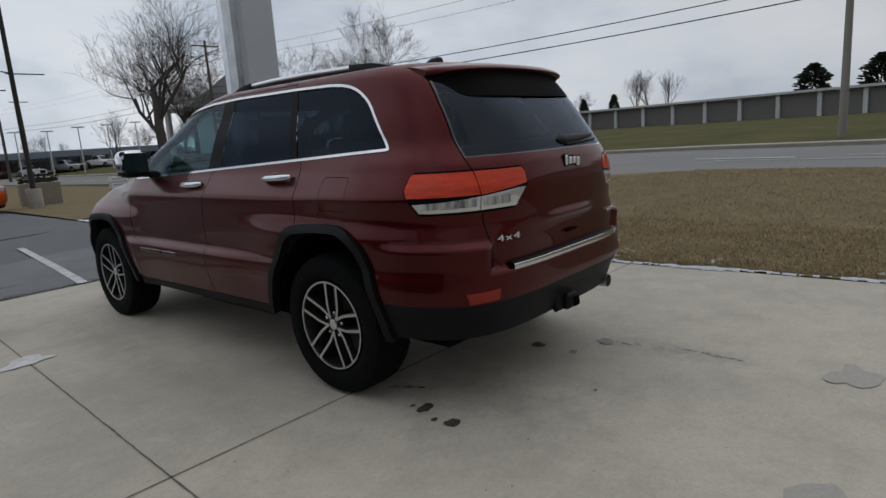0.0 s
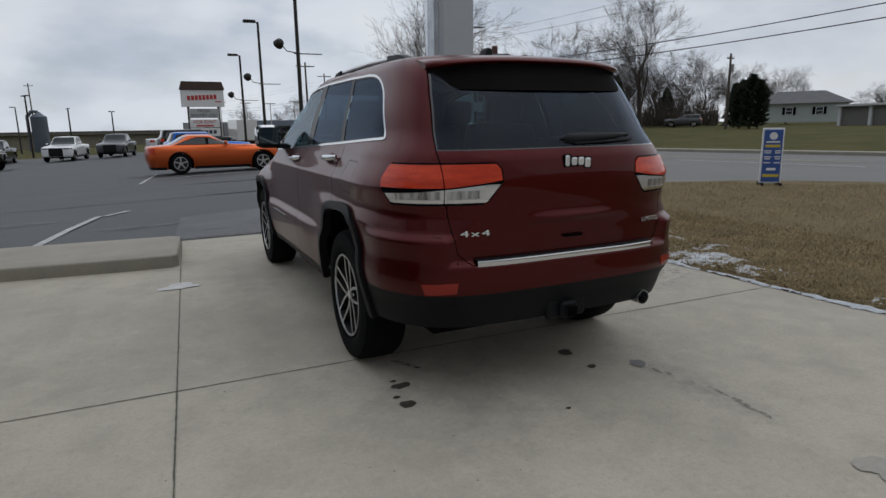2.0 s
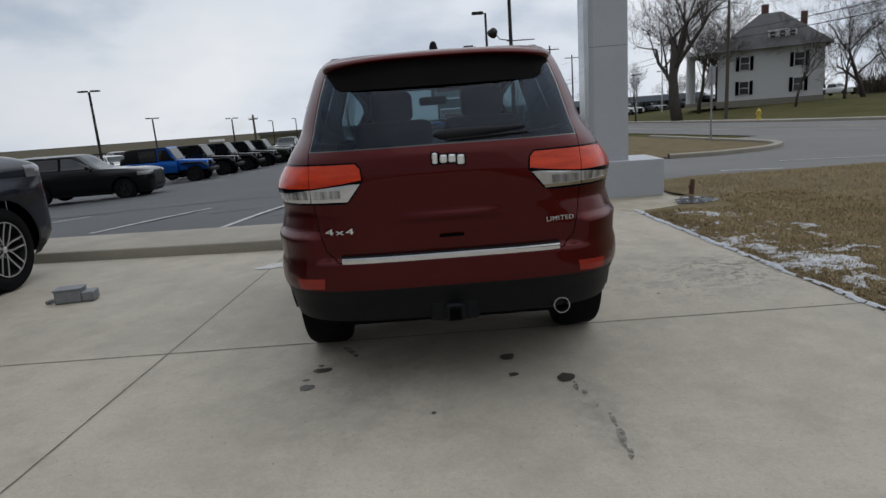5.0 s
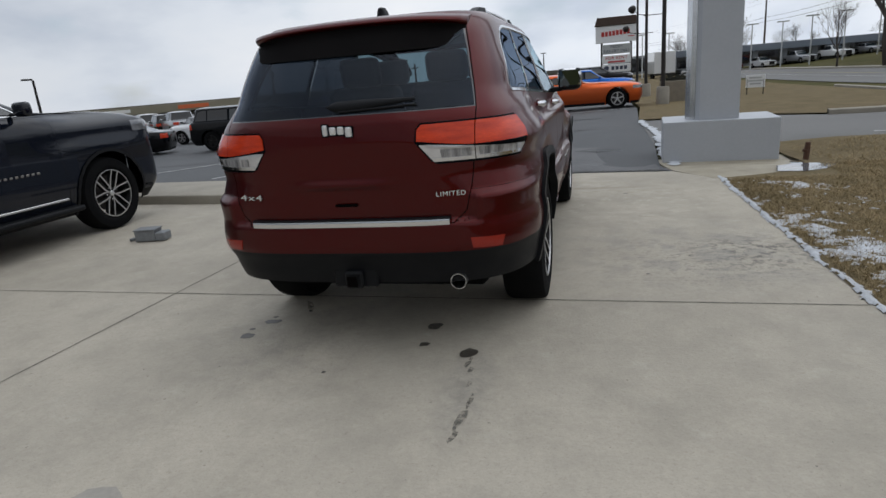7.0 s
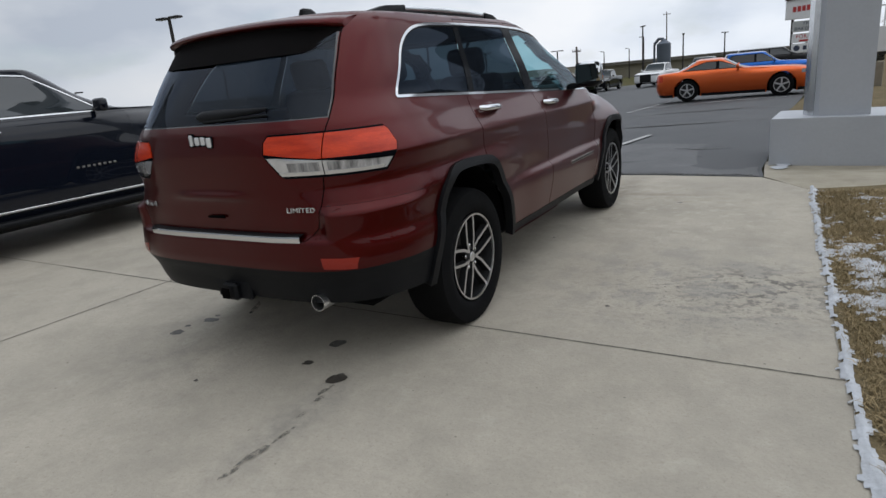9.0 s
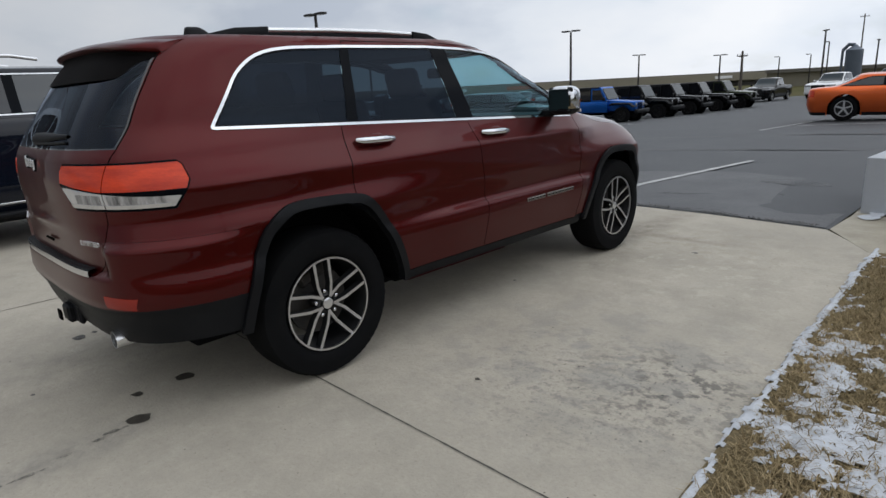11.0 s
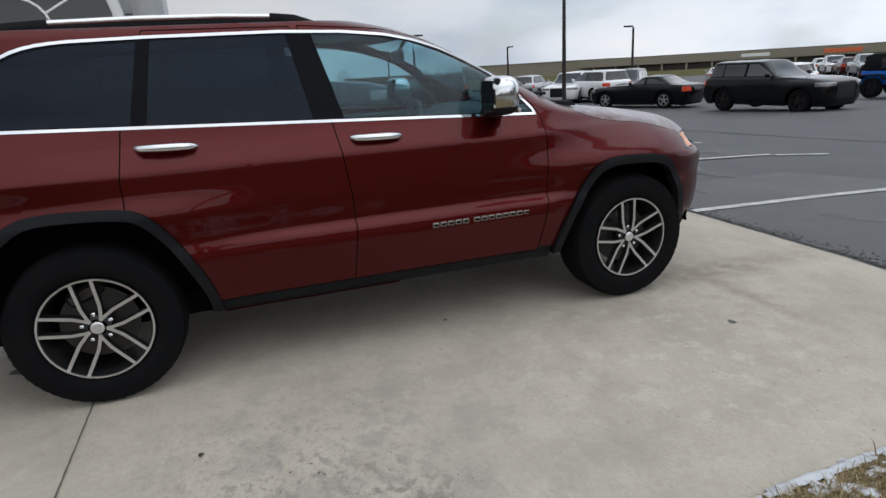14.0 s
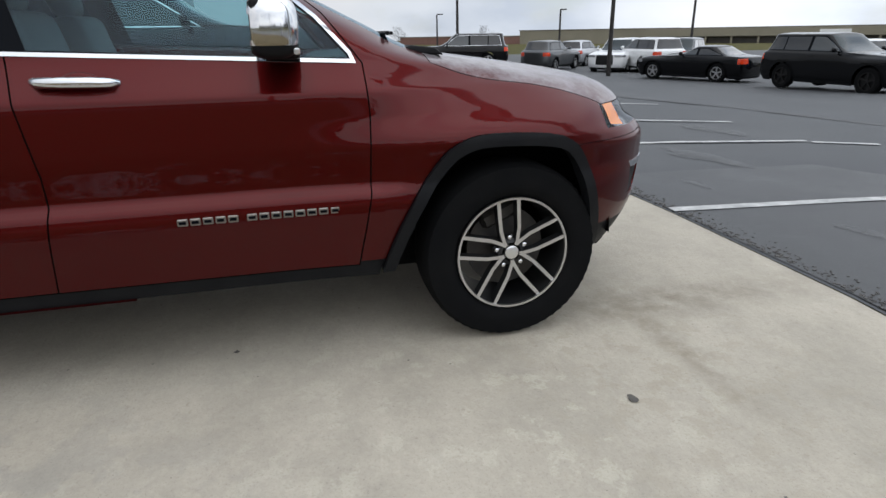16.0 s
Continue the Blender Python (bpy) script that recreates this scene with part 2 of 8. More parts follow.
def prism(poly, axis, lo, hi, bevel=0.0):
    """A flat outline pulled along an axis: poly is in the other two axes, in order."""
    bm = bmesh.new()

    def at(p, d):
        return {"x": (d, p[0], p[1]), "y": (p[0], d, p[1]), "z": (p[0], p[1], d)}[axis]

    a, b = [bm.verts.new(at(p, lo)) for p in poly], [bm.verts.new(at(p, hi)) for p in poly]
    bm.faces.new(a), bm.faces.new(b[::-1])
    for i in range(len(poly)):
        j = (i + 1) % len(poly)
        bm.faces.new((a[i], b[i], b[j], a[j]))
    bmesh.ops.recalc_face_normals(bm, faces=bm.faces)
    if bevel:
        bmesh.ops.bevel(bm, geom=list(bm.edges), offset=bevel, segments=2, affect="EDGES", profile=0.5)
    return bm


def text_part(name, words, size, mat, m, parent, label="", depth=0.004, spacing=1.0):
    cu = bpy.data.curves.new(name, "FONT")
    cu.body, cu.size, cu.extrude, cu.align_x, cu.align_y = words, size, depth, "CENTER", "CENTER"
    cu.space_character = spacing
    tmp = new(name + "_outline", cu)
    bpy.context.view_layer.update()
    me = bpy.data.meshes.new_from_object(tmp.evaluated_get(bpy.context.evaluated_depsgraph_get()))
    bpy.data.objects.remove(tmp)
    bpy.data.curves.remove(cu)
    me.materials.clear()
    me.materials.append(mat)
    ob = new(name, me)
    ob.parent, ob.matrix_basis = parent, m
    if label:
        tagged(ob, label)
    return ob


def smooth(a, b, x):
    t = min(1.0, max(0.0, (x - a) / (b - a))) if a != b else float(x >= a)
    return t * t * (3 - 2 * t)


def table(rows):
    """A smooth function through a few (x, y) pairs."""
    xs, ys = [r[0] for r in rows], [r[1] for r in rows]
    ms = []
    for i in range(len(xs)):
        if i in (0, len(xs) - 1):
            j = min(i, len(xs) - 2)
            ms.append((ys[j + 1] - ys[j]) / (xs[j + 1] - xs[j]))
        else:
            d0, d1 = (ys[i] - ys[i - 1]) / (xs[i] - xs[i - 1]), (ys[i + 1] - ys[i]) / (xs[i + 1] - xs[i])
            ms.append(0.0 if d0 * d1 <= 0 else 2 * d0 * d1 / (d0 + d1))

    def f(x):
        if x <= xs[0]:
            return ys[0]
        if x >= xs[-1]:
            return ys[-1]
        i = max(k for k in range(len(xs)) if xs[k] <= x)
        h = xs[i + 1] - xs[i]
        t = (x - xs[i]) / h
        return ys[i] * (2 * t**3 - 3 * t**2 + 1) + ms[i] * h * (t**3 - 2 * t**2 + t) + ys[i + 1] * (3 * t**2 - 2 * t**3) + ms[i + 1] * h * (t**3 - t**2)

    return f


def ground_height(x, y):
    """The lie of the land: level on the apron, falling away over the lot, rising past the road."""
    near = smooth(4.8, 16, y)
    fx = 0.040 * max(-15.0, min(0.0, x)) + 0.010 * min(0.0, x + 15) if x < 0 else 0.0
    side = 0.004 * max(0.0, min(x, 24.0) - 6)
    bank = 0.030 * max(0.0, min(x, 40.0) - 24.0) + 0.008 * max(0.0, min(x, 90) - 40.0)
    fy = -0.015 * max(0.0, min(y, 35) - 6) - 0.008 * max(0.0, min(y, 260) - 35)
    back = 1 - smooth(24, 45, x) * 0.75
    dip = -0.10 * smooth(4.5, 5.8, y) * smooth(8.5, 6.8, y) * smooth(0.9, 1.8, x) * smooth(5.0, 4.0, x)
    return fx * near + side + bank + fy * back + dip


# ---- car bodies ----
class Shell:
    """The right half of a car body as level outlines, from which panels are cut out along planes."""

    def __init__(self, levels, outline, cap, count):
        self.bm = bmesh.new()
        rows = [outline(z, count) for z in levels]
        rows += cap(rows[-1]) if cap else []
        grid = [[self.bm.verts.new(p) for p in row] for row in rows]
        for a, b in zip(grid, grid[1:]):
            for k in range(len(a) - 1):
                self.bm.faces.new((a[k], a[k + 1], b[k + 1], b[k]))
        bmesh.ops.remove_doubles(self.bm, verts=self.bm.verts, dist=0.0004)
        self.bm.normal_update()
        test = max(self.bm.faces, key=lambda f: f.calc_center_median().x)
        if test.normal.x < 0:
            bmesh.ops.reverse_faces(self.bm, faces=self.bm.faces)
        self.pid = self.bm.faces.layers.int.new("panel")
        self.names, self.ids = {0: "body"}, {"body": 0}

    def key(self, name):
        if name not in self.ids:
            self.ids[name] = len(self.ids)
            self.names[self.ids[name]] = name
        return self.ids[name]

    @staticmethod
    def planes(poly, axis, extra=()):
        """Planes round a convex outline seen along an axis ('x': outline in y, z; 'y': outline in x, z)."""
        c = [sum(p[i] for p in poly) / len(poly) for i in (0, 1)]
        out = []
        for (a0, b0), (a1, b1) in zip(poly, poly[1:] + poly[:1]):
            n = Vector((b1 - b0, -(a1 - a0)))
            if n.length < 1e-9:
                continue
            n.normalize()
            if n.x * (c[0] - a0) + n.y * (c[1] - b0) > 0:
                n = -n
            co = (0, a0, b0) if axis == "x" else (a0, 0, b0)
            no = (0, n.x, n.y) if axis == "x" else (n.x, 0, n.y)
            out.append((Vector(co), Vector(no)))
        return out + [(Vector(c0), Vector(n0).normalized()) for c0, n0 in extra]

    def cut(self, name, planes, only=None, facing=None, grow=0.0):
        """Gives the faces inside all the planes (pushed out by grow) to the panel."""
        planes = [(co + no * grow, no) for co, no in planes]
        allowed = None if only is None else {self.key(n) for n in only}

        def near(f, by):
            c = f.calc_center_median()
            return all((c - co).dot(no) < by for co, no in planes)

        def fits(f):
            return (allowed is None or f[self.pid] in allowed) and (facing is None or f.normal.dot(facing) > 0.05)

        pool = [f for f in self.bm.faces if fits(f) and near(f, 0.09)]
        for co, no in planes:
            pool = [f for f in pool if f.is_valid]
            es = {e for f in pool for e in f.edges}
            vs = {v for f in pool for v in f.verts}
            r = bmesh.ops.bisect_plane(self.bm, geom=list(vs) + list(es) + pool, dist=1e-5, plane_co=co, plane_no=no)
            pool = [g for g in r["geom"] if isinstance(g, bmesh.types.BMFace)]
            pool = [f for f in pool if (f.calc_center_median() - co).dot(no) < 0.09]
        key = self.key(name)
        for f in pool:
            if f.is_valid and fits(f) and near(f, 0.0):
                f[self.pid] = key

    def ring(self, name, gap_name, planes, width, only=None, facing=None):
        self.cut(gap_name, planes, only, facing, width)
        self.cut(name, planes, None if only is None else list(only) + [gap_name], facing)

    def take(self, name, mirrored=None, push=0.0, flange=0.0):
        """A bmesh of one panel; mirrored: None keeps the right side, 'only' gives the left, 'both' joins the two. flange: depth of a turned-in edge."""
        self.bm.normal_update()
        key = self.ids[name]
        faces = [f for f in self.bm.faces if f[self.pid] == key]
        bm = bmesh.new()
        lay = bm.verts.layers.float_vector.new("smooth_normal")

        def build(sign):
            made = {}
            for f in faces:
                loop = []
                for v in f.verts:
                    if v not in made:
                        n = v.normal.copy()
                        if abs(v.co.x) < 1e-4:
                            n.x = 0
                        w = bm.verts.new(((v.co.x + n.x * push) * sign, v.co.y + n.y * push, v.co.z + n.z * push))
                        w[lay] = (n.x * sign, n.y, n.z)
                        made[v] = w
                    loop.append(made[v])
                bm.faces.new(loop if sign > 0 else loop[::-1])

        if mirrored != "only":
            build(1)
        if mirrored in ("only", "both"):
            build(-1)
        if mirrored == "both":
            bmesh.ops.remove_doubles(bm, verts=[v for v in bm.verts if abs(v.co.x) < 1e-4], dist=1e-4)
        if flange:
            edges = [e for e in bm.edges if e.is_boundary and not (abs(e.verts[0].co.x) < 1e-4 and abs(e.verts[1].co.x) < 1e-4)]
            r = bmesh.ops.extrude_edge_only(bm, edges=edges)
            for v in [g for g in r["geom"] if isinstance(g, bmesh.types.BMVert)]:
                n = Vector(v[lay]).normalized()
                v.co -= n * flange
            strip = [g for g in r["geom"] if isinstance(g, bmesh.types.BMFace)]
            bmesh.ops.split(bm, geom=strip)
            bm.normal_update()
            edge_faces = {f for f in bm.faces if any(e.is_boundary for e in f.edges) and f.normal.dot(sum((Vector(v[lay]) for v in f.verts), Vector())) < 1.0}
            for f in edge_faces:
                for v in f.verts:
                    if all(g in edge_faces for g in v.link_faces):
                        v[lay] = sum((g.normal for g in v.link_faces), Vector()).normalized()
        return bm


def panel(name, shell, key, mat, parent, mirrored=None, push=0.0, flange=0.0, label=""):
    """A cut panel as a part, shaded by the whole body's normals."""
    bm = shell.take(key, mirrored, push, flange)
    lay = bm.verts.layers.float_vector["smooth_normal"]
    bm.verts.ensure_lookup_table()
    normals = [tuple(v[lay]) for v in bm.verts]
    me = bpy.data.meshes.new(name)
    bm.to_mesh(me)
    bm.free()
    me.shade_smooth()
    me.normals_split_custom_set_from_vertices(normals)
    me.materials.append(mat)
    ob = new(name, me)
    ob.parent = parent
    if label:
        tagged(ob, label)
    return ob


def superellipse_outline(half, y_rear, y_front, rear_box, front_box, squeeze=None, bump=None):
    """Level outlines with superellipse ends: rear_box and front_box give (depth, power) at a height."""

    def outline(z, count):
        a, yr, yf = half(z), y_rear(z), y_front(z)
        (br, nr), (bf, nf) = rear_box(z), front_box(z)
        br, bf = min(br, (yf - yr) * 0.5), min(bf, (yf - yr) * 0.5)
        y0, y1 = yr + br, yf - bf
        pts = []
        ends = count // 3
        for k in range(ends + 1):
            t = math.pi / 2 * (k / ends)
            pts.append((a * math.sin(t) ** (2 / nr), y0 - br * math.cos(t) ** (2 / nr)))
        mid = count - 2 * ends
        for k in range(1, mid):
            pts.append((a, y0 + (y1 - y0) * k / mid))
        for k in range(ends + 1):
            t = math.pi / 2 * (k / ends)
            pts.append((a * max(0.0, math.cos(t)) ** (2 / nf), y1 + bf * math.sin(t) ** (2 / nf)))
        out = []
        for x, y in pts:
            if squeeze:
                x *= squeeze(y, z)
            dx, dy = bump(x, y, z) if bump else (0, 0)
            out.append((x + dx if x > 1e-6 else 0.0, y + dy, z))
        return out

    return outline


def crown_cap(height, steps=12, power=2.0, rise=None):
    """Closes a roof: the last outline drawn in towards its middle line and up."""

    def cap(row):
        rows = []
        ys = [p[1] for p in row]
        mid_lo, mid_hi = min(ys), max(ys)
        for s in range(1, steps + 1):
            v = s / steps
            k = 1 - v
            new_row = []
            for x, y, z in row:
                c = mid_lo + 0.30 + (y - mid_lo) / (mid_hi - mid_lo) * (mid_hi - mid_lo - 0.60)
                yy = c + (y - c) * (1 - v**1.3)
                new_row.append((x * k, yy, z + height * (1 - k**power) + (rise(yy) * (1 - k**power) if rise else 0)))
            rows.append(new_row)
        return rows

    return cap


# ---- wheels ----
def wheel_mesh_tyre(radius, width, rim):
    w = width / 2
    prof = [(-w * 0.80, rim), (-w * 0.98, rim + 0.02), (-w, rim + (radius - rim) * 0.45), (-w * 0.92, radius * 0.955), (-w * 0.72, radius * 0.992),
            (-w * 0.30, radius), (w * 0.30, radius), (w * 0.72, radius * 0.992), (w * 0.92, radius * 0.955), (w, rim + (radius - rim) * 0.45), (w * 0.98, rim + 0.02), (w * 0.80, rim)]
    bm = bmesh.new()
    segs = 110
    rings = add_lathe(bm, prof, segs, "X")
    # tread blocks: every other strip near the shoulders stands lower
    for i in (3, 4, 7, 8):
        for k in range(0, segs, 2):
            v = rings[i][k]
            v.co.y, v.co.z = v.co.y * 0.990, v.co.z * 0.990
    bmesh.ops.recalc_face_normals(bm, faces=bm.faces)
    return bm


def spoke_wheel(parent, x, y, z, radius=0.385, width=0.255, rim=0.245, pairs=5, side=1, spin=0.0, spread=0.178, name="wheel", face_mat=None, pocket=None, detail=True):
    """A wheel whose outer face looks to +x (side 1) or -x (side -1)."""
    face_mat, pocket = face_mat or RIM_FACE, pocket or RIM_DARK
    hub = new(name)
    hub.empty_display_size = 0.1
    hub.parent = parent
    hub.matrix_basis = pose(x, y, z, 0, 0, 0 if side > 0 else 180) @ pose(0, 0, 0, spin, 0, 0)
    part("tyre", wheel_mesh_tyre(radius, width, rim), TYRE, hub, smooth=50)
    o = width / 2
    rim_bm = lathe([(o * 0.86, rim * 1.0), (o * 0.93, rim * 0.995), (o * 0.93, rim * 0.955), (o * 0.70, rim * 0.93), (o * 0.1, rim * 0.88), (-o * 0.9, rim * 0.9), (-o * 0.9, rim * 0.98)], 64 if detail else 28, "X", caps=False)
    rm = part("rim", rim_bm, pocket, hub, smooth=40)
    lip = lathe([(o * 0.88, rim * 0.999), (o * 0.955, rim * 0.992), (o * 0.955, rim * 0.955), (o * 0.88, rim * 0.950)], 64 if detail else 28, "X", caps=False, close=True)
    part("rim_lip", lip, face_mat, hub, smooth=30)
    if detail:
        part("brake_disc", lathe([(-0.01, rim * 0.70), (0.012, rim * 0.70), (0.012, 0.05), (-0.01, 0.05)], 40, "X"), STEEL_DARK, hub, smooth=30)
        part("brake_caliper", box(0.0, 0.03, rim * 0.62, 0.09, 0.17, 0.07, 0.015), STEEL_DARK, hub)
    for i in range(pairs):
        base = 2 * math.pi * i / pairs
        for sgn in (-1, 1):
            # each spoke: from the hub ring out, then bent parallel to its twin
            pts = []
            for r, off in ((0.125, spread * 0.50), (0.20, spread * 0.66), (0.42, spread * 0.92), (0.97, spread)):
                pts.append((r * rim, sgn * off * rim))
            wd = (0.031 if detail else 0.06) * rim
            bm, bm2 = bmesh.new(), bmesh.new()
            for target, depth0, depth1, grow in ((bm2, 0.60, 0.90, 1.35), (bm, 0.86, 0.925, 1.0)):
                prev = None
                for j, (r, off) in enumerate(pts):
                    dish = 1.0 - 0.16 * (1 - r / rim) ** 0.8
                    cs, sn = math.cos(base), math.sin(base)
                    quad = []
                    for dw, dd in ((-wd, depth1), (wd, depth1), (wd * grow, depth0), (-wd * grow, depth0)):
                        a, b = r, off + dw
                        quad.append(target.verts.new((o * dd * dish, a * cs - b * sn, a * sn + b * cs)))
                    if prev:
                        for q in range(4):
                            target.faces.new((prev[q], prev[(q + 1) % 4], quad[(q + 1) % 4], quad[q]))
                    prev = quad
                bmesh.ops.recalc_face_normals(target, faces=target.faces)
            part("spoke", bm, face_mat, hub)
            part("spoke_flank", bm2, pocket, hub)
    part("hub", lathe([(o * 0.2, 0.25 * rim), (o * 0.70, 0.24 * rim), (o * 0.76, 0.17 * rim), (o * 0.2, 0.1 * rim)], 32, "X", caps=False), pocket, hub, smooth=40)
    part("centre_cap", lathe([(o * 0.7, 0.125 * rim), (o * 0.80, 0.12 * rim), (o * 0.825, 0.09 * rim), (o * 0.825, 0.0001)], 28, "X", caps=False), SATIN, hub, smooth=40)
    if detail:
        for i in range(5):
            t = 2 * math.pi * (i + 0.5) / 5 if pairs != 5 else 2 * math.pi * i / 5
            part("wheel_nut", lathe([(o * 0.55, 0.045 * rim), (o * 0.74, 0.042 * rim), (o * 0.76, 0.025 * rim)], 6, "X", centre=(0, 0.265 * rim * math.cos(t), 0.265 * rim * math.sin(t))), CHROME, hub)
    return hub


# ---- the red SUV on the apron ----
red_suv = thing("suv", 0, 0, 0, 0, "dark red SUV with chrome trim parked on the concrete apron", "car")

J_half = table([(0.24, 0.80), (0.36, 0.855), (0.50, 0.880), (0.64, 0.894), (0.68, 0.890), (0.73, 0.881), (0.88, 0.889), (1.04, 0.8885), (1.063, 0.8865), (1.082, 0.877), (1.105, 0.862), (1.15, 0.833), (1.20, 0.805), (1.26, 0.785), (1.40, 0.748), (1.55, 0.695), (1.62, 0.674), (1.665, 0.656), (1.70, 0.628)])
J_rear = table([(0.24, -0.78), (0.36, -0.885), (0.46, -0.925), (0.56, -0.945), (0.72, -0.940), (0.85, -0.945), (0.93, -0.958), (1.10, -0.968), (1.19, -0.960), (1.25, -0.932), (1.35, -0.868), (1.50, -0.760), (1.60, -0.680), (1.665, -0.615), (1.70, -0.565)])
J_front = table([(0.24, 3.48), (0.34, 3.66), (0.55, 3.76), (0.80, 3.78), (0.86, 3.74), (0.90, 3.68), (0.97, 3.64), (1.02, 3.58), (1.06, 3.48), (1.10, 3.28), (1.145, 2.98), (1.18, 2.74), (1.21, 2.61), (1.30, 2.42), (1.45, 2.13), (1.58, 1.90), (1.665, 1.66), (1.70, 1.50)])


def j_rear_box(z):
    return 0.85 - 0.25 * smooth(1.25, 1.6, z), 4.2 - 0.8 * smooth(0.82, 0.95, z)


def j_front_box(z):
    return 0.85 - 0.50 * smooth(1.0, 1.22, z) + 0.10 * smooth(1.3, 1.6, z), 2.7 + 0.3 * smooth(1.18, 1.3, z)


def j_squeeze(y, z):
    return 1 - 0.17 * smooth(2.25, 2.95, y) * smooth(0.90, 1.13, z) * (1 - smooth(1.16, 1.24, z))


def j_bump(x, y, z):
    """The bumper's shoulder, the door scallop and the tailgate's lip."""
    dx = dy = 0.0
    rear = smooth(-0.35, -0.6, y)
    shoulder = smooth(0.865, 0.825, z) * smooth(0.50, 0.60, z)
    if rear > 0:
        k = shoulder * max(smooth(0.60, 0.66, x), smooth(0.722, 0.712, z))
        dx += 0.018 * k * rear * smooth(0.3, 0.8, x)
        dy -= 0.032 * k * rear * (1 - 0.5 * smooth(0.7, 0.86, x))
        lip = smooth(0.893, 0.905, z) * smooth(0.945, 0.908, z) * smooth(0.30, 0.12, x)
        dy -= 0.017 * lip * rear
    if x > 0.5:
        dx += 0.036 * smooth(0.35, -0.35, y) * smooth(0.92, 1.14, z) * smooth(1.34, 1.20, z) * smooth(0.5, 0.75, x)
    if x > 0.7:
        door = smooth(0.48, 1.05, y) * smooth(2.50, 2.32, y)
        dx += 0.026 * door * (smooth(0.728, 0.690, z) - 0.25 * smooth(0.62, 0.42, z))
        over = math.exp(-((y - 0.03) / 0.62) ** 4) + math.exp(-((y - 2.87) / 0.60) ** 4)
        dx += 0.030 * over * smooth(0.98, 0.86, z)
    return dx, dy


levels = [0.24 + 0.03 * i for i in range(13)] + [0.615 + 0.0125 * i for i in range(28)] + [0.965 + 0.0075 * i for i in range(38)] + [1.2525 + 0.016 * i for i in range(28)] + [1.70]
J = Shell(levels, superellipse_outline(J_half, J_rear, J_front, j_rear_box, j_front_box, j_squeeze, j_bump), crown_cap(0.026, 14, 2.2, lambda y: -0.018 * smooth(0.4, -0.5, y)), 150)
RIGHT, BACK = Vector((1, 0, 0)), Vector((0, -1, 0))

DLO = [(-0.4275, 1.302), (-0.4305, 1.2945), (-0.426, 1.2885), (-0.412, 1.2852), (2.315, 1.160), (2.30, 1.20), (2.19, 1.325), (2.09, 1.410), (1.97, 1.485), (1.84, 1.545), (1.68, 1.595), (1.53, 1.625), (1.30, 1.648), (1.0, 1.658), (0.40, 1.655), (0.10, 1.6485), (0.03, 1.6435), (-0.03, 1.6365), (-0.08, 1.626), (-0.125, 1.6115), (-0.16, 1.5957), (-0.19, 1.5777), (-0.223, 1.5536), (-0.25, 1.530), (-0.275, 1.503)]
FDOOR = [(1.10, 0.42), (2.27, 0.41), (2.33, 0.70), (2.345, 0.98), (2.335, 1.16), (2.21, 1.335), (2.10, 1.43), (1.86, 1.565), (1.54, 1.645), (1.10, 1.675)]
RDOOR = [(0.40, 1.676), (0.25, 1.24), (0.222, 1.03), (0.222, 0.88), (0.50, 0.42), (1.21, 0.42), (1.242, 0.70), (1.242, 1.05), (1.19, 1.22), (1.13, 1.672)]
ARCH_R = [(-0.48, 0.20), (-0.47, 0.42), (-0.36, 0.80), (-0.245, 0.905), (-0.13, 0.94), (0.21, 0.922), (0.30, 0.885), (0.38, 0.79), (0.49, 0.60), (0.555, 0.42), (0.57, 0.20)]
ARCH_F = [(2.33, 0.20), (2.35, 0.36), (2.455, 0.60), (2.60, 0.815), (2.69, 0.875), (2.80, 0.895), (3.08, 0.88), (3.18, 0.83), (3.25, 0.70), (3.30, 0.53), (3.325, 0.36), (3.33, 0.20)]



def rounded(poly, times):
    """A convex outline with its corners cut back again and again."""
    for _ in range(times):
        poly = [p for a, b in zip(poly, poly[1:] + poly[:1]) for p in ((a[0] * 0.75 + b[0] * 0.25, a[1] * 0.75 + b[1] * 0.25), (a[0] * 0.25 + b[0] * 0.75, a[1] * 0.25 + b[1] * 0.75))]
    return poly


ARCH_R, ARCH_F = rounded(ARCH_R, 2), rounded(ARCH_F, 2)


def inset(poly, d):
    c = [sum(p[i] for p in poly) / len(poly) for i in (0, 1)]
    return [(Vector(co) - Vector(no) * d, no) for co, no in Shell.planes(poly, "x")]


P = Shell.planes
J.cut("sill", P([(0.3, 0.355), (2.6, 0.345), (2.6, 0.425), (0.3, 0.425)], "x"), facing=RIGHT)
J.cut("hole", P([(0.1, 0.1), (2.8, 0.1), (2.8, 0.345), (0.1, 0.355)], "x"), ["body"], facing=RIGHT)
J.cut("rear_valance", P([(-2, 0.395), (2, 0.395), (2, 0.572), (-2, 0.572)], "y", [((0, -0.40, 0), (0, 1, 0))]))
J.cut("hole", P([(-2, 0.1), (2, 0.1), (2, 0.395), (-2, 0.395)], "y", [((0, -0.35, 0), (0, 1, 0))]))
J.cut("front_valance", P([(-2, 0.2), (2, 0.2), (2, 0.46), (-2, 0.46)], "y", [((0, 3.2, 0), (0, -1, 0))]))
bumper_planes = P([(-2, 0.572), (2, 0.572), (2, 0.862), (-2, 0.862)], "y", [((0, -0.33, 0), (0, 1, 0))])
J.ring("bumper", "gap", bumper_planes, 0.0016, ["body"])
tailgate = P([(-0.54, 0.715), (0.545, 0.715), (0.60, 0.765), (0.628, 0.88), (0.652, 1.06), (0.655, 1.23), (0.605, 1.50), (0.575, 1.62), (-0.57, 1.62)], "y", [((0, -0.3, 0), (0, 1, 0))])
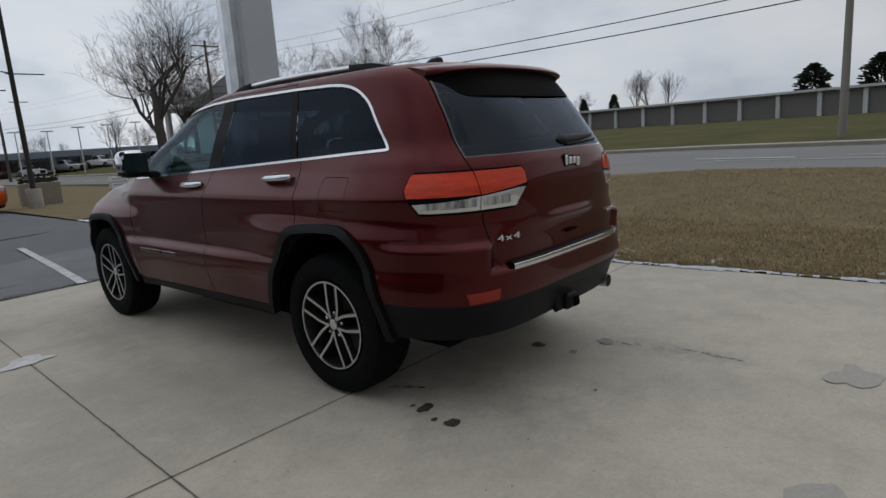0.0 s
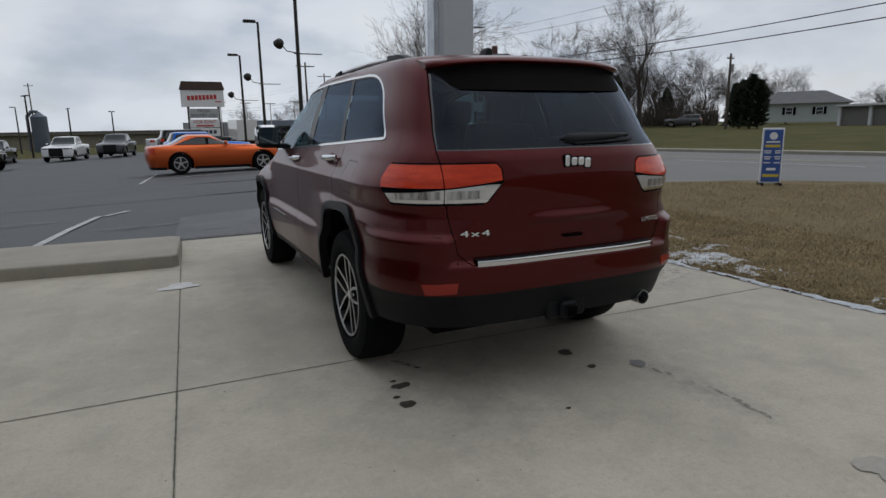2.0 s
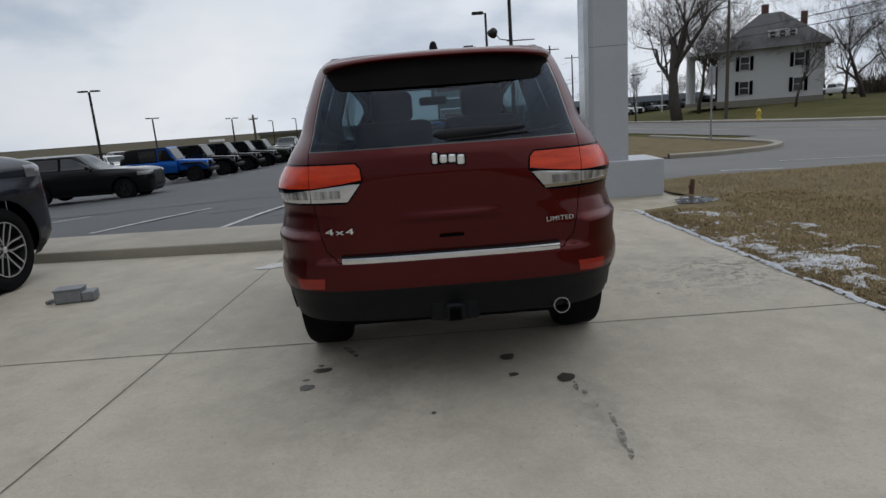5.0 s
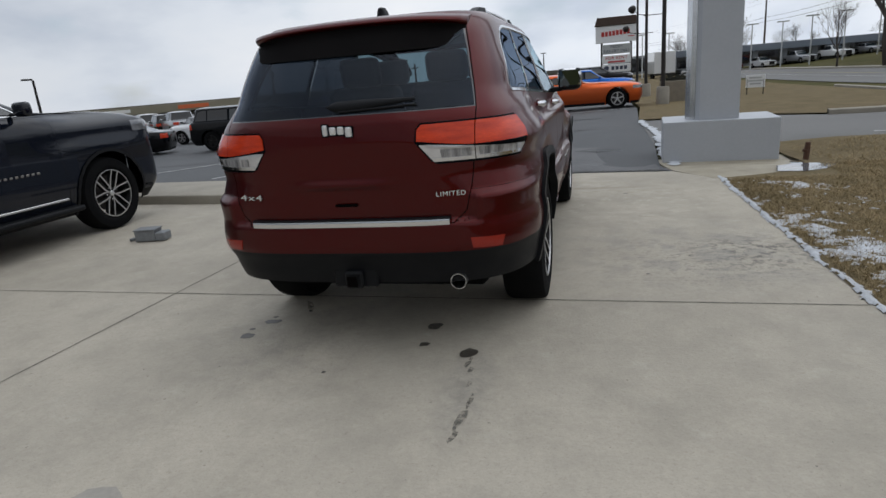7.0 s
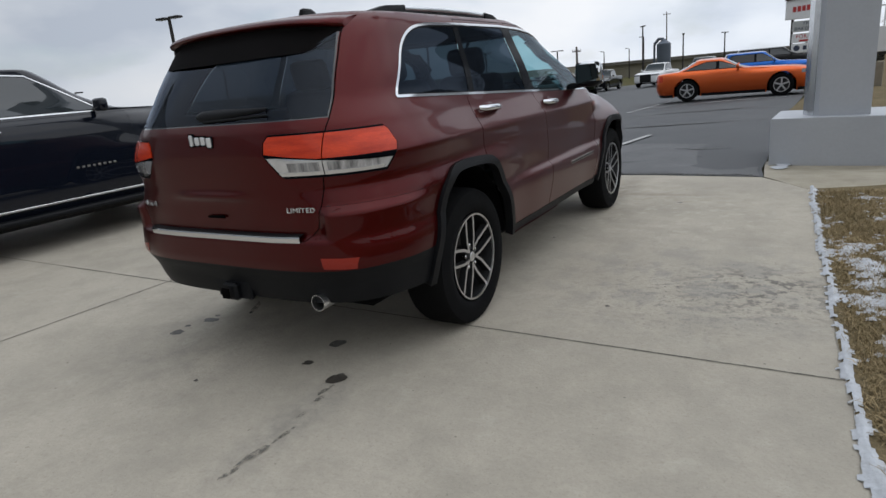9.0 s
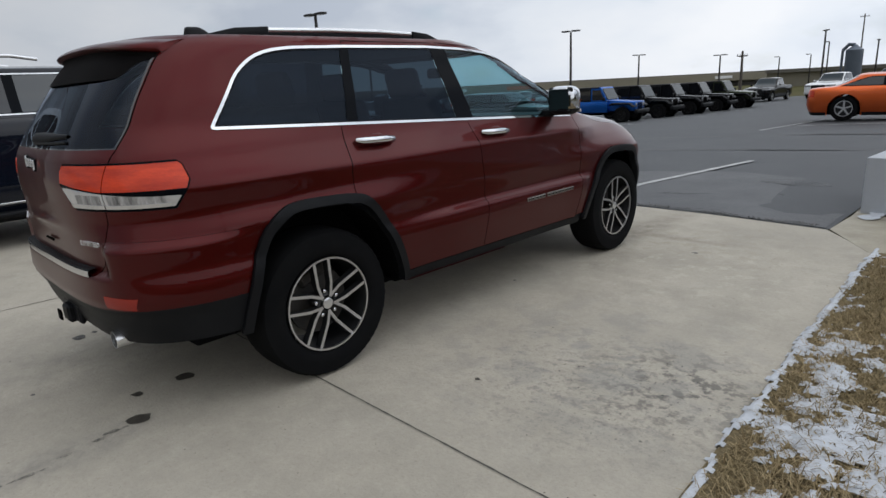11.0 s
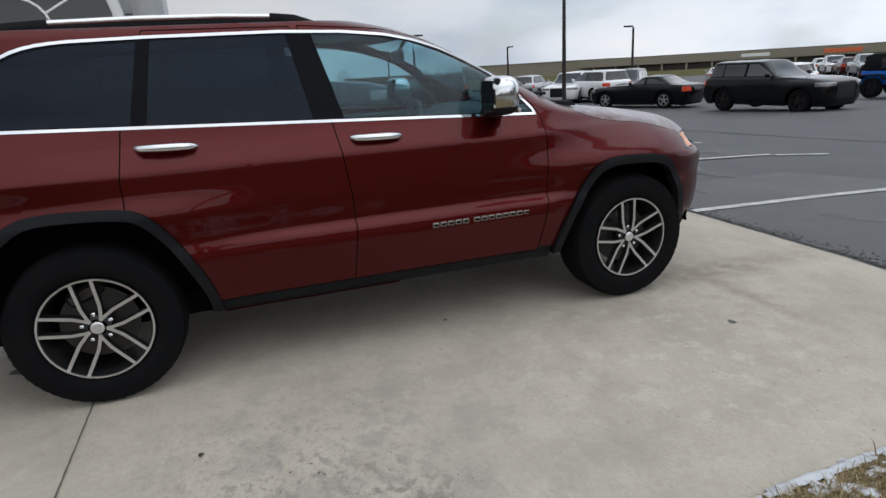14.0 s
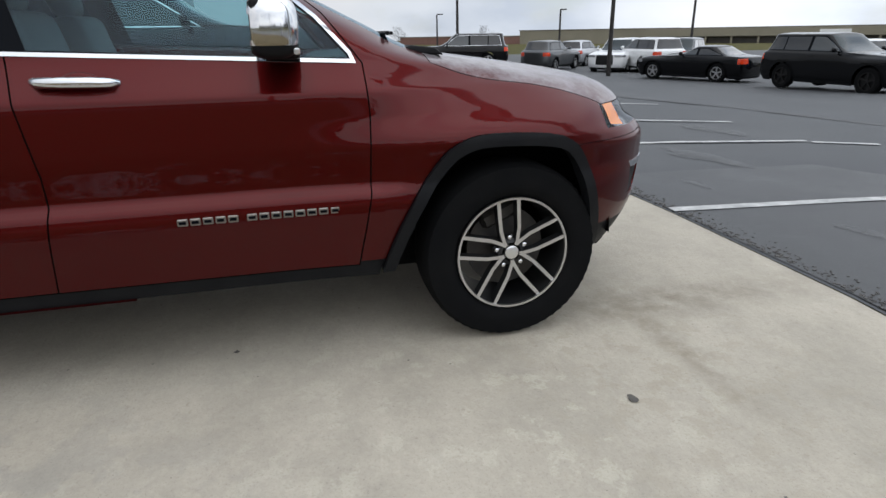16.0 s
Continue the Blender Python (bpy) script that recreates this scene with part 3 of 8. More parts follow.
J.ring("tailgate", "gap", tailgate, 0.0045, ["body", "bumper", "gap"])
J.cut("tailgate_glass_edge", P([(-0.64, 1.242), (0.655, 1.238), (0.603, 1.50), (0.573, 1.62), (-0.57, 1.62)], "y", [((0, -0.3, 0), (0, 1, 0))]), ["tailgate"])
J.cut("tailgate_glass", P([(-0.6, 1.247), (0.6475, 1.2435), (0.5965, 1.50), (0.5665, 1.612), (-0.55, 1.612)], "y", [((0, -0.3, 0), (0, 1, 0))]), ["tailgate_glass_edge"])
lamp_side = [((0, -0.605, 1.19), (0, 1, 0.12)), ((0, -0.625, 1.19), (0, 0.75, 0.66)), ((0, -0.603, 1.09), (0, 0.87, -0.49))]
lampset = [(0.420, 1.180), (0.398, 1.155), (0.392, 1.10), (0.46, 1.012), (0.485, 0.998), (1.0, 0.992), (1.0, 1.180)]
J.cut("lamp_rim", P(lampset, "y", lamp_side), ["body", "tailgate", "gap"], grow=0.006)
J.cut("white_lamp", P([(0.40, 1.09), (0.47, 1.004), (1.0, 1.0), (1.0, 1.085), (0.45, 1.085)], "y", [((0, -0.642, 1.03), (0, 0.87, -0.49))]), ["lamp_rim"])
J.cut("red_lamp", P([(0.420, 1.177), (0.400, 1.155), (0.395, 1.10), (0.50, 1.088), (0.60, 1.073), (1.0, 1.070), (1.0, 1.175)], "y", lamp_side), ["lamp_rim", "white_lamp"])
J.cut("lamp_bar", P([(0.44, 1.0), (1.0, 0.996), (1.0, 1.016), (0.462, 1.020)], "y", [((0, -0.66, 1.03), (0, 1, -0.55))]), ["white_lamp"])
J.cut("lamp_cell", P([(0.505, 1.022), (0.640, 1.020), (0.640, 1.058), (0.500, 1.060)], "y", [((0, -0.5, 0), (0, 1, 0))]), ["white_lamp"])
J.cut("lamp_cell_outer", P([(0.672, 1.020), (1.0, 1.018), (1.0, 1.056), (0.672, 1.058)], "y", [((0, -0.690, 1.03), (0, 1, 0))]), ["white_lamp"])
J.cut("lamp_split", P([(0.6525, 0.98), (0.6565, 0.98), (0.6565, 1.2), (0.6525, 1.2)], "y", [((0, -0.4, 0), (0, 1, 0))]), ["red_lamp", "white_lamp", "lamp_rim", "lamp_bar"])
J.cut("reflector", P([(0.625, 0.585), (0.755, 0.578), (0.770, 0.63), (0.618, 0.637)], "y", [((0, -0.5, 0), (0, 1, 0))]), ["bumper"])
for name, poly in (("front_door", FDOOR), ("rear_door", RDOOR)):
    J.ring(name, "gap", P(poly, "x"), 0.0055, ["body", "sill", "gap", "front_door"], RIGHT)
J.cut("window_trim", P(DLO, "x"), ["body", "front_door", "rear_door", "gap"], RIGHT)
inner = inset(DLO, 0.0135)
inner[-1] = (inner[-1][0], inner[-1][1])
J.cut("pillar_black", inner, ["window_trim"], RIGHT)
J.cut("quarter_glass", inset(DLO, 0.021) + P([(0.235, 1.0), (0.405, 1.8), (-2, 1.8), (-2, 1.0)], "x"), ["pillar_black"], RIGHT)
J.cut("rear_door_glass", inset(DLO, 0.0195) + P([(0.315, 1.0), (0.455, 1.8), (1.00, 1.8), (1.15, 1.0)], "x"), ["pillar_black"], RIGHT)
J.cut("front_door_glass", inset(DLO, 0.0195) + P([(1.315, 1.0), (1.115, 1.8), (3, 1.8), (3, 1.0)], "x"), ["pillar_black"], RIGHT)
J.ring("fuel_door", "gap_left", P([(-0.22, 1.02), (-0.205, 1.005), (-0.02, 1.005), (-0.005, 1.02), (-0.005, 1.15), (-0.02, 1.168), (-0.205, 1.168), (-0.22, 1.15)], "x"), 0.003, ["body"], RIGHT)
J.ring("arch_flare_rear", "gap", P(ARCH_R, "x"), 0.003, None, RIGHT)
J.cut("hole", inset(ARCH_R, 0.045), ["arch_flare_rear"], RIGHT)
J.ring("arch_flare_front", "gap", P(ARCH_F, "x"), 0.003, None, RIGHT)
J.cut("hole", inset(ARCH_F, 0.045), ["arch_flare_front"], RIGHT)
J.cut("hole", [(Vector((0, 0, 0.375)), Vector((0, 0, 1)))], ["arch_flare_rear", "arch_flare_front", "gap"])
J.cut("windscreen", P([(-1, 1.208), (0.645, 1.208), (0.525, 1.635), (-1, 1.635)], "y", [((0, 1.5, 0), (0, -1, 0))]), ["body"], Vector((0, 1, 0.2)))
hood = P([(-1, 2.45), (0.70, 2.45)], "y")[:0] + [(Vector((0.745, 0, 1.0)), Vector((1, 0, 0.0))), (Vector((0, 2.60, 1.2)), Vector((0, -1, -0.25)).normalized()), (Vector((0, 3.70, 0.96)), Vector((0, 1, -0.3)).normalized()), (Vector((0, 2.6, 1.235)), Vector((0, 0, 1))), (Vector((0, 0, 0.965)), Vector((0, 0, -1)))]
J.ring("bonnet", "gap", hood, 0.004, ["body"], Vector((0.1, 0.3, 1)))
J.cut("headlamp", P([(3.345, 0.875), (3.9, 0.86), (3.9, 0.985), (3.335, 1.0)], "x", [((0.30, 0, 0), (-1, 0, 0))]), ["body"])
J.cut("turn_signal", P([(3.37, 0.885), (3.455, 0.875), (3.43, 0.965), (3.352, 0.985)], "x", [((0.5, 0, 0), (-1, 0, 0))]), ["headlamp"])
J.cut("grille", P([(-1, 0.70), (0.55, 0.70), (0.55, 0.95), (-1, 0.95)], "y", [((0, 3.0, 0), (0, -1, 0))]), ["body"])
J.ring("front_bumper", "gap", P([(3.19, 0.46), (4, 0.46), (4, 0.845), (3.19, 0.825)], "x"), 0.003, ["body"])
J.cut("fog_bezel", P([(3.52, 0.55), (3.74, 0.54), (3.74, 0.67), (3.51, 0.68)], "x", [((0.55, 0, 0), (-1, 0, 0))]), ["front_bumper"])
J.cut("fog_trim", P([(3.51, 0.685), (3.76, 0.675), (3.76, 0.70), (3.50, 0.712)], "x", [((0.55, 0, 0), (-1, 0, 0))]), ["front_bumper"])

def dusted_paint():
    """The red paint under a thin, broken dusting of snow."""
    mt = car_paint("snow_dusted_paint", (0.058, 0.0026, 0.0028), (0.050, 0.0022, 0.0024), rough=0.36, metal=0.85, coat=0.62)
    nt = mt.node_tree
    N, L = nt.nodes, nt.links
    out = next(n for n in N if n.bl_idname == "ShaderNodeOutputMaterial")
    snow, mx, n, r, co = (N.new("ShaderNode" + k) for k in ("BsdfDiffuse", "MixShader", "TexNoise", "MapRange", "TexCoord"))
    snow.inputs[0].default_value = (0.62, 0.64, 0.67, 1)
    L.new(co.outputs["Object"], n.inputs["Vector"])
    sock(n, "Scale", 2.2), sock(n, "Detail", 15), sock(n, "Roughness", 0.8)
    sock(r, "From Min", 0.38), sock(r, "From Max", 0.68), sock(r, "To Max", 0.42)
    L.new(n.outputs["Fac"], r.inputs["Value"])
    L.new(r.outputs[0], mx.inputs[0]), L.new(N["Principled BSDF"].outputs[0], mx.inputs[1]), L.new(snow.outputs[0], mx.inputs[2])
    L.new(mx.outputs[0], out.inputs["Surface"])
    return mt


panel("body", J, "body", RED_PAINT, red_suv, "both", flange=0.02)
panel("tailgate", J, "tailgate", RED_PAINT, red_suv, "both", flange=0.02)
panel("rear_bumper", J, "bumper", RED_PAINT, red_suv, "both", flange=0.015)
panel("bonnet", J, "bonnet", dusted_paint(), red_suv, "both", flange=0.015, label="red bonnet dusted with melting snow")
panel("front_bumper", J, "front_bumper", RED_PAINT, red_suv, "both", flange=0.015)
panel("panel_gap", J, "gap", GAP, red_suv, "both", push=-0.0025)
panel("fuel_door_gap", J, "gap_left", GAP, red_suv, "only", push=-0.0015)
panel("fuel_door", J, "fuel_door", RED_PAINT, red_suv, "only")
panel("quarter_skin", J, "fuel_door", RED_PAINT, red_suv)
panel("quarter_skin_edge", J, "gap_left", RED_PAINT, red_suv)
panel("rear_valance", J, "rear_valance", BLACK_PLASTIC, red_suv, "both", flange=0.03)
panel("front_valance", J, "front_valance", BLACK_PLASTIC, red_suv, "both", flange=0.03)
panel("windscreen", J, "windscreen", CLEAR, red_suv, "both")
panel("rear_window", J, "tailgate_glass", REARGLASS, red_suv, "both")
panel("rear_window_border", J, "tailgate_glass_edge", material("black_glass_border", (0.010, 0.010, 0.012), 0.08, coat=1.0), red_suv, "both")
panel("grille", J, "grille", BLACK_PLASTIC, red_suv, "both")
PILLAR = material("gloss_black_pillar", (0.0030, 0.0040, 0.0060), 0.12, spec=0.06)
HEADLAMP_BOWL = material("headlamp_bowl", (0.22, 0.225, 0.235), 0.2, 0.8, other=(0.04, 0.04, 0.042), scale=18, amount=0.9)
RIBBED = material("ribbed_clear_lens", (0.10, 0.10, 0.105), 0.1, 0.3, other=(0.55, 0.55, 0.56), scale=9, amount=0.9, coat=1.0, stretch=(4, 4, 0.5))
for side, mir in ((1, None), (-1, "only")):
    panel("sill", J, "sill", BLACK_PLASTIC, red_suv, mir, push=-0.012, flange=0.03)
    panel("front_door", J, "front_door", RED_PAINT, red_suv, mir, flange=0.02)
    panel("rear_door", J, "rear_door", RED_PAINT, red_suv, mir, flange=0.02)
    panel("window_trim", J, "window_trim", CHROME, red_suv, mir, push=0.004, flange=0.008, label="bright chrome window surround")
    panel("window_pillar", J, "pillar_black", PILLAR, red_suv, mir)
    panel("quarter_window", J, "quarter_glass", PRIVACY, red_suv, mir, push=-0.003)
    panel("rear_door_window", J, "rear_door_glass", PRIVACY, red_suv, mir, push=-0.003)
    panel("front_door_window", J, "front_door_glass", CLEAR, red_suv, mir, push=-0.003)
    lamp = panel("tail_lamp", J, "lamp_rim", PILLAR, red_suv, mir, push=-0.002, flange=0.01)
    panel("red_lens", J, "red_lamp", RED_LENS, lamp, mir, push=0.004, flange=0.012)
    panel("reversing_lens", J, "white_lamp", WHITE_LENS, lamp, mir, push=0.002, flange=0.012)
    panel("lens_split", J, "lamp_split", GAP, lamp, mir, push=-0.002)
    panel("lamp_bar", J, "lamp_bar", CHROME, lamp, mir, push=0.004, flange=0.006)
    panel("lamp_cell", J, "lamp_cell", RIBBED, lamp, mir, push=0.003)
    panel("lamp_cell", J, "lamp_cell_outer", RIBBED, lamp, mir, push=0.003)
    panel("bumper_reflector", J, "reflector", REFLECTOR, red_suv, mir, push=0.003, flange=0.008)
    panel("arch_flare", J, "arch_flare_rear", BLACK_PLASTIC, red_suv, mir, push=0.020, flange=0.05)
    panel("arch_flare", J, "arch_flare_front", BLACK_PLASTIC, red_suv, mir, push=0.020, flange=0.05)
    hl = panel("headlamp", J, "headlamp", LENS, red_suv, mir, flange=0.0)
    panel("headlamp_bowl", J, "headlamp", HEADLAMP_BOWL, hl, mir, push=-0.03)
    panel("turn_signal", J, "turn_signal", AMBER_LENS, hl, mir, push=0.002)
    panel("fog_bezel", J, "fog_bezel", BLACK_PLASTIC, red_suv, mir, push=-0.012)
    panel("fog_trim", J, "fog_trim", CHROME, red_suv, mir, push=0.003, flange=0.006, label="chrome strip over the fog lamp")
    # wheel wells
    for cy in (0.0, 2.915):
        bm = bmesh.new()
        rings = add_lathe(bm, [(0.59, 0.505), (0.85 if cy == 0 else 0.805, 0.505 if cy == 0 else 0.492)], 40, "X", (0, cy, 0.40))
        bm.faces.new(rings[0])
        bmesh.ops.bisect_plane(bm, geom=list(bm.verts) + list(bm.edges) + list(bm.faces), plane_co=(0, 0, 0.40), plane_no=(0, 0, -1), clear_outer=True)
        if side < 0:
            bmesh.ops.scale(bm, vec=(-1, 1, 1), verts=bm.verts)
        part("wheel_well", bm, LINER, red_suv)
    for cy, spin in ((0.0, 24), (2.915, 24)):
        spoke_wheel(red_suv, 0.775 * side, cy, 0.383, side=side, spin=spin if side > 0 else -spin + 36)
    # door mirrors
    mirror = new("door_mirror")
    mirror.parent = red_suv
    mx = 0.955 * side
    bm = bmesh.new()
    bmesh.ops.create_uvsphere(bm, u_segments=28, v_segments=18, radius=1.0)
    for v in bm.verts:
        x, y, z = v.co
        px = math.copysign(abs(x) ** 0.55, x) * 0.105
        py = (math.copysign(abs(y) ** 0.7, y)) * 0.085
        pz = math.copysign(abs(z) ** 0.55, z) * 0.098
        py = min(py, 0.09) if y > 0 else max(py, -0.068)
        v.co = (mx + px, 2.035 + py + 0.10 * (0.0 - px * side) * 0.35, 1.285 + pz)
    low = [f for f in bm.faces if f.calc_center_median().z < 1.232]
    base_bm = bm.copy()
    bmesh.ops.delete(bm, geom=low, context="FACES")
    bmesh.ops.delete(base_bm, geom=[f for f in base_bm.faces if f.calc_center_median().z >= 1.232], context="FACES")
    back = [f for f in bm.faces if f.normal.y < -0.8 and f.calc_center_median().y < 2.0]
    bmesh.ops.delete(bm, geom=back, context="FACES")
    part("mirror_cap", bm, CHROME, mirror, "chrome mirror cap", smooth=60)
    part("mirror_base", base_bm, BLACK_PLASTIC, mirror, smooth=60)
    part("mirror_housing", box(mx, 1.990, 1.290, 0.190, 0.036, 0.168, 0.017, 4), BLACK_PLASTIC, mirror, smooth=60)
    part("mirror_glass", box(mx, 1.9695, 1.290, 0.165, 0.004, 0.142, 0.0015), material("mirror_glass", (0.16, 0.19, 0.19), 0.02, 1.0), mirror)
    arm = prism([(0.76, 1.175), (0.90, 1.185), (0.93, 1.225), (0.80, 1.225), (0.765, 1.20)], "y", 2.0, 2.12, 0.012)
    if side < 0:
        bmesh.ops.scale(arm, vec=(-1, 1, 1), verts=arm.verts)
        bmesh.ops.reverse_faces(arm, faces=arm.faces)
    part("mirror_arm", arm, BLACK_PLASTIC, mirror, smooth=60)
    part("mirror_indicator", box(mx + 0.03 * side, 2.105, 1.212, 0.12, 0.02, 0.020, 0.004), WHITE_LENS, mirror)
    # door handles
    for hy, hz, hx in ((0.43, 1.168, 0.822), (1.40, 1.128, 0.838)):
        handle = new("door_handle")
        handle.parent = red_suv
        m = pose(hx * side, hy, hz, -1.5, 0, 0)
        bm = bmesh.new()
        add_tube(bm, [m @ Vector((0.010 * side, -0.125, 0.002)), m @ Vector((0.034 * side, -0.105, 0)), m @ Vector((0.042 * side, -0.03, 0)), m @ Vector((0.042 * side, 0.05, 0)), m @ Vector((0.032 * side, 0.105, -0.002)), m @ Vector((0.010 * side, 0.125, -0.004))], [0.0135, 0.0180, 0.0190, 0.0190, 0.0175, 0.0125], 12)
        bmesh.ops.recalc_face_normals(bm, faces=bm.faces)
        part("grip", bm, CHROME, handle, "chrome door handle", smooth=60)
        cup = bmesh.new()
        bmesh.ops.create_uvsphere(cup, u_segments=24, v_segments=12, radius=1.0)
        for v in cup.verts:
            v.co = m @ Vector((v.co.x * 0.016 + 0.004 * side, v.co.y * 0.062 + 0.012, v.co.z * 0.034 - 0.002))
        part("handle_recess", cup, RED_PAINT, handle, smooth=180)
    # roof rails
    rail = new("roof_rail")
    rail.parent = red_suv
    rx = 0.565 * side
    part("rail_bar", tube([(rx, -0.02, 1.728), (rx, 0.4, 1.737), (rx, 0.75, 1.737), (rx, 1.02, 1.729)], [0.014, 0.015, 0.015, 0.014], 10), SATIN, rail, "satin silver rail bar", smooth=60)
    for y0, y1, y2 in ((-0.40, -0.16, 0.02), (1.26, 1.10, 0.98)):
        foot = prism([(y0, 1.678), (y0 + (y2 - y0) * 0.2, 1.700), (y1, 1.735), (y2, 1.746), (y2, 1.690), (y1, 1.685)], "x", rx - 0.022, rx + 0.022, 0.006)
        part("rail_foot", foot, BLACK_PLASTIC, rail, smooth=40)
    part("rail_skirt", box(rx, 0.45, 1.706, 0.026, 1.1, 0.036, 0.008), BLACK_PLASTIC, rail)

# spoiler over the rear window
def rear_y(x, z):
    """Where the body's rear face lies at a place across and a height."""
    a, yr = J_half(z), J_rear(z)
    br, n = j_rear_box(z)
    return yr + br - br * max(0.0, 1 - (abs(x) / a) ** n) ** (1 / n)


bm, under = bmesh.new(), bmesh.new()
rows, rows_u = [], []
for i in range(41):
    u = i / 20 - 1
    x = 0.588 * u
    sag = -0.034 * abs(u) ** 2.4
    end = smooth(0.80, 1.0, abs(u))
    tip = -0.530 - 0.150 * max(0.0, 1 - abs(u) ** 4.5) ** 0.55
    low = 1.520 + 0.055 * smooth(0.82, 1.0, abs(u)) ** 1.5 - 0.006 * (1 - u * u)
    d = tip + 0.40
    rows.append([bm.verts.new(p) for p in ((x, -0.36, 1.716 + sag), (x, -0.40 + d * 0.25, 1.712 + sag), (x, -0.40 + d * 0.6, 1.703 + sag), (x, -0.40 + d * 0.9, 1.688 + sag * 0.9), (x * 0.998, tip + 0.006, 1.676 + sag * 0.8), (x * 0.997, tip, 1.667 + sag * 0.8), (x * 0.996, tip + 0.004, 1.658 + sag * 0.8), (x * 0.99, tip + 0.020, 1.650 + sag * 0.8))])
    yl = rear_y(x * 0.965, low) - 0.006
    inner_y = max(tip + 0.05, yl + 0.012)
    rows_u.append([under.verts.new(p) for p in ((x * 0.99, tip + 0.020, 1.650 + sag * 0.8), (x * 0.988, tip * 0.55 + 0.45 * inner_y, 1.645 + sag * 0.75), *[(x * (0.985 - 0.02 * q), min(inner_y, rear_y(x, zq) - 0.012), zq) for q, zq in ((q, (1.632 + sag * 0.7) * (1 - q) + low * q) for q in (0.0, 0.25, 0.5, 0.75, 0.97))], (x * 0.965, yl + 0.03, low))])
for b_, rr in ((bm, rows), (under, rows_u)):
    for a, b in zip(rr, rr[1:]):
        for k in range(len(a) - 1):
            b_.faces.new((a[k], a[k + 1], b[k + 1], b[k]))
    bmesh.ops.recalc_face_normals(b_, faces=b_.faces)
if sum(f.normal.z for f in bm.faces) < 0:
    bmesh.ops.reverse_faces(bm, faces=bm.faces)
for k in (0, -1):
    # painted cheek at each end
    r_ = rows[k]
    low_back = bm.verts.new((r_[0].co.x, -0.34, 1.600))
    low_mid = bm.verts.new((r_[0].co.x * 0.995, -0.44, 1.606))
    bm.faces.new(r_ + [low_mid, low_back])
spoiler = part("spoiler", bm, RED_PAINT, red_suv, smooth=45)
part("spoiler_underside", under, material("spoiler_black", (0.0045, 0.004, 0.0042), 0.75, spec=0.04, other=(0.007, 0.006, 0.006), scale=9), spoiler, smooth=60)

# tailgate fittings
wiper = new("rear_wiper")
wiper.parent = red_suv
bm = bmesh.new()
prev = None
for i in range(19):
    t = i / 18
    x = -0.045 + 0.435 * t
    mid_z = 1.280 + 0.014 * t
    h = 0.024 * min(1.0, (t + 0.02) * 9) * (1 - 0.70 * max(0.0, t - 0.35) / 0.65)
    lift = 0.022 * min(1.0, (t + 0.05) * 7) * (1 - 0.55 * t)
    ring_v = []
    for s, up in ((-1, 0.002), (-0.75, lift * 0.75), (0.0, lift), (0.75, lift * 0.7), (1, 0.002)):
        z = mid_z + h * s
        ring_v.append(bm.verts.new((x, rear_y(x, z) - up * 0.84, z + up * 0.54)))
    if prev:
        for k in range(4):
            bm.faces.new((prev[k], prev[k + 1], ring_v[k + 1], ring_v[k]))
    prev = ring_v
bmesh.ops.recalc_face_normals(bm, faces=bm.faces)
part("wiper_arm", bm, BLACK_PLASTIC, wiper, smooth=50)
bm = tube([(x, rear_y(x, 1.258 + 0.03 * x) - 0.006, 1.258 + 0.03 * x) for x in (0.02 + 0.38 * k / 12 for k in range(13))], 0.006, 6)
part("wiper_blade", bm, BLACK_PLASTIC, wiper, smooth=50)
pad = bmesh.new()
prev = None
for i in range(33):
    x = -0.53 + 1.06 * i / 32
    y = rear_y(x, 0.74) - 0.031
    ring_v = [pad.verts.new(p) for p in ((x, y + 0.062, 0.735), (x, y + 0.060, 0.744), (x, y + 0.004, 0.741), (x, y, 0.735))]
    if prev:
        for k in range(3):
            pad.faces.new((prev[k], prev[k + 1], ring_v[k + 1], ring_v[k]))
    prev = ring_v
bmesh.ops.recalc_face_normals(pad, faces=pad.faces)
part("step_pad", pad, BLACK_PLASTIC, red_suv, "black textured step pad", smooth=40)
chrome_bm = bmesh.new()
row = []
for i in range(33):
    x = -0.525 + 1.05 * i / 32
    y = rear_y(x, 0.72) - 0.030
    row.append([chrome_bm.verts.new(p) for p in ((x, y + 0.015, 0.735), (x, y - 0.004, 0.734), (x, y - 0.007, 0.722), (x, y - 0.004, 0.706), (x, y + 0.012, 0.704))])
for a, b in zip(row, row[1:]):
    for k in range(4):
        chrome_bm.faces.new((a[k], a[k + 1], b[k + 1], b[k]))
bmesh.ops.recalc_face_normals(chrome_bm, faces=chrome_bm.faces)
part("bumper_trim", chrome_bm, CHROME, red_suv, "chrome strip along the rear bumper", smooth=50)
part("plate_lamp_slot", box(0.01, -0.953, 0.812, 0.12, 0.012, 0.014, 0.005), GAP, red_suv)
for i, (hx, hw, hh) in enumerate(((-0.046, 0.026, 0.052), (-0.006, 0.034, 0.038), (0.034, 0.034, 0.038), (0.074, 0.034, 0.046))):
    bz = 1.176 - (0.008 if i == 3 else -0.004 if i == 0 else 0.0)
    b = part("badge_shape", box(hx, -0.968, bz, hw, 0.010, hh, 0.008, 2), BADGE_WHITE, red_suv)
    part("badge_shadow", box(hx, -0.964, bz - 0.001, hw + 0.012, 0.008, hh + 0.012, 0.008, 2), PILLAR, b)
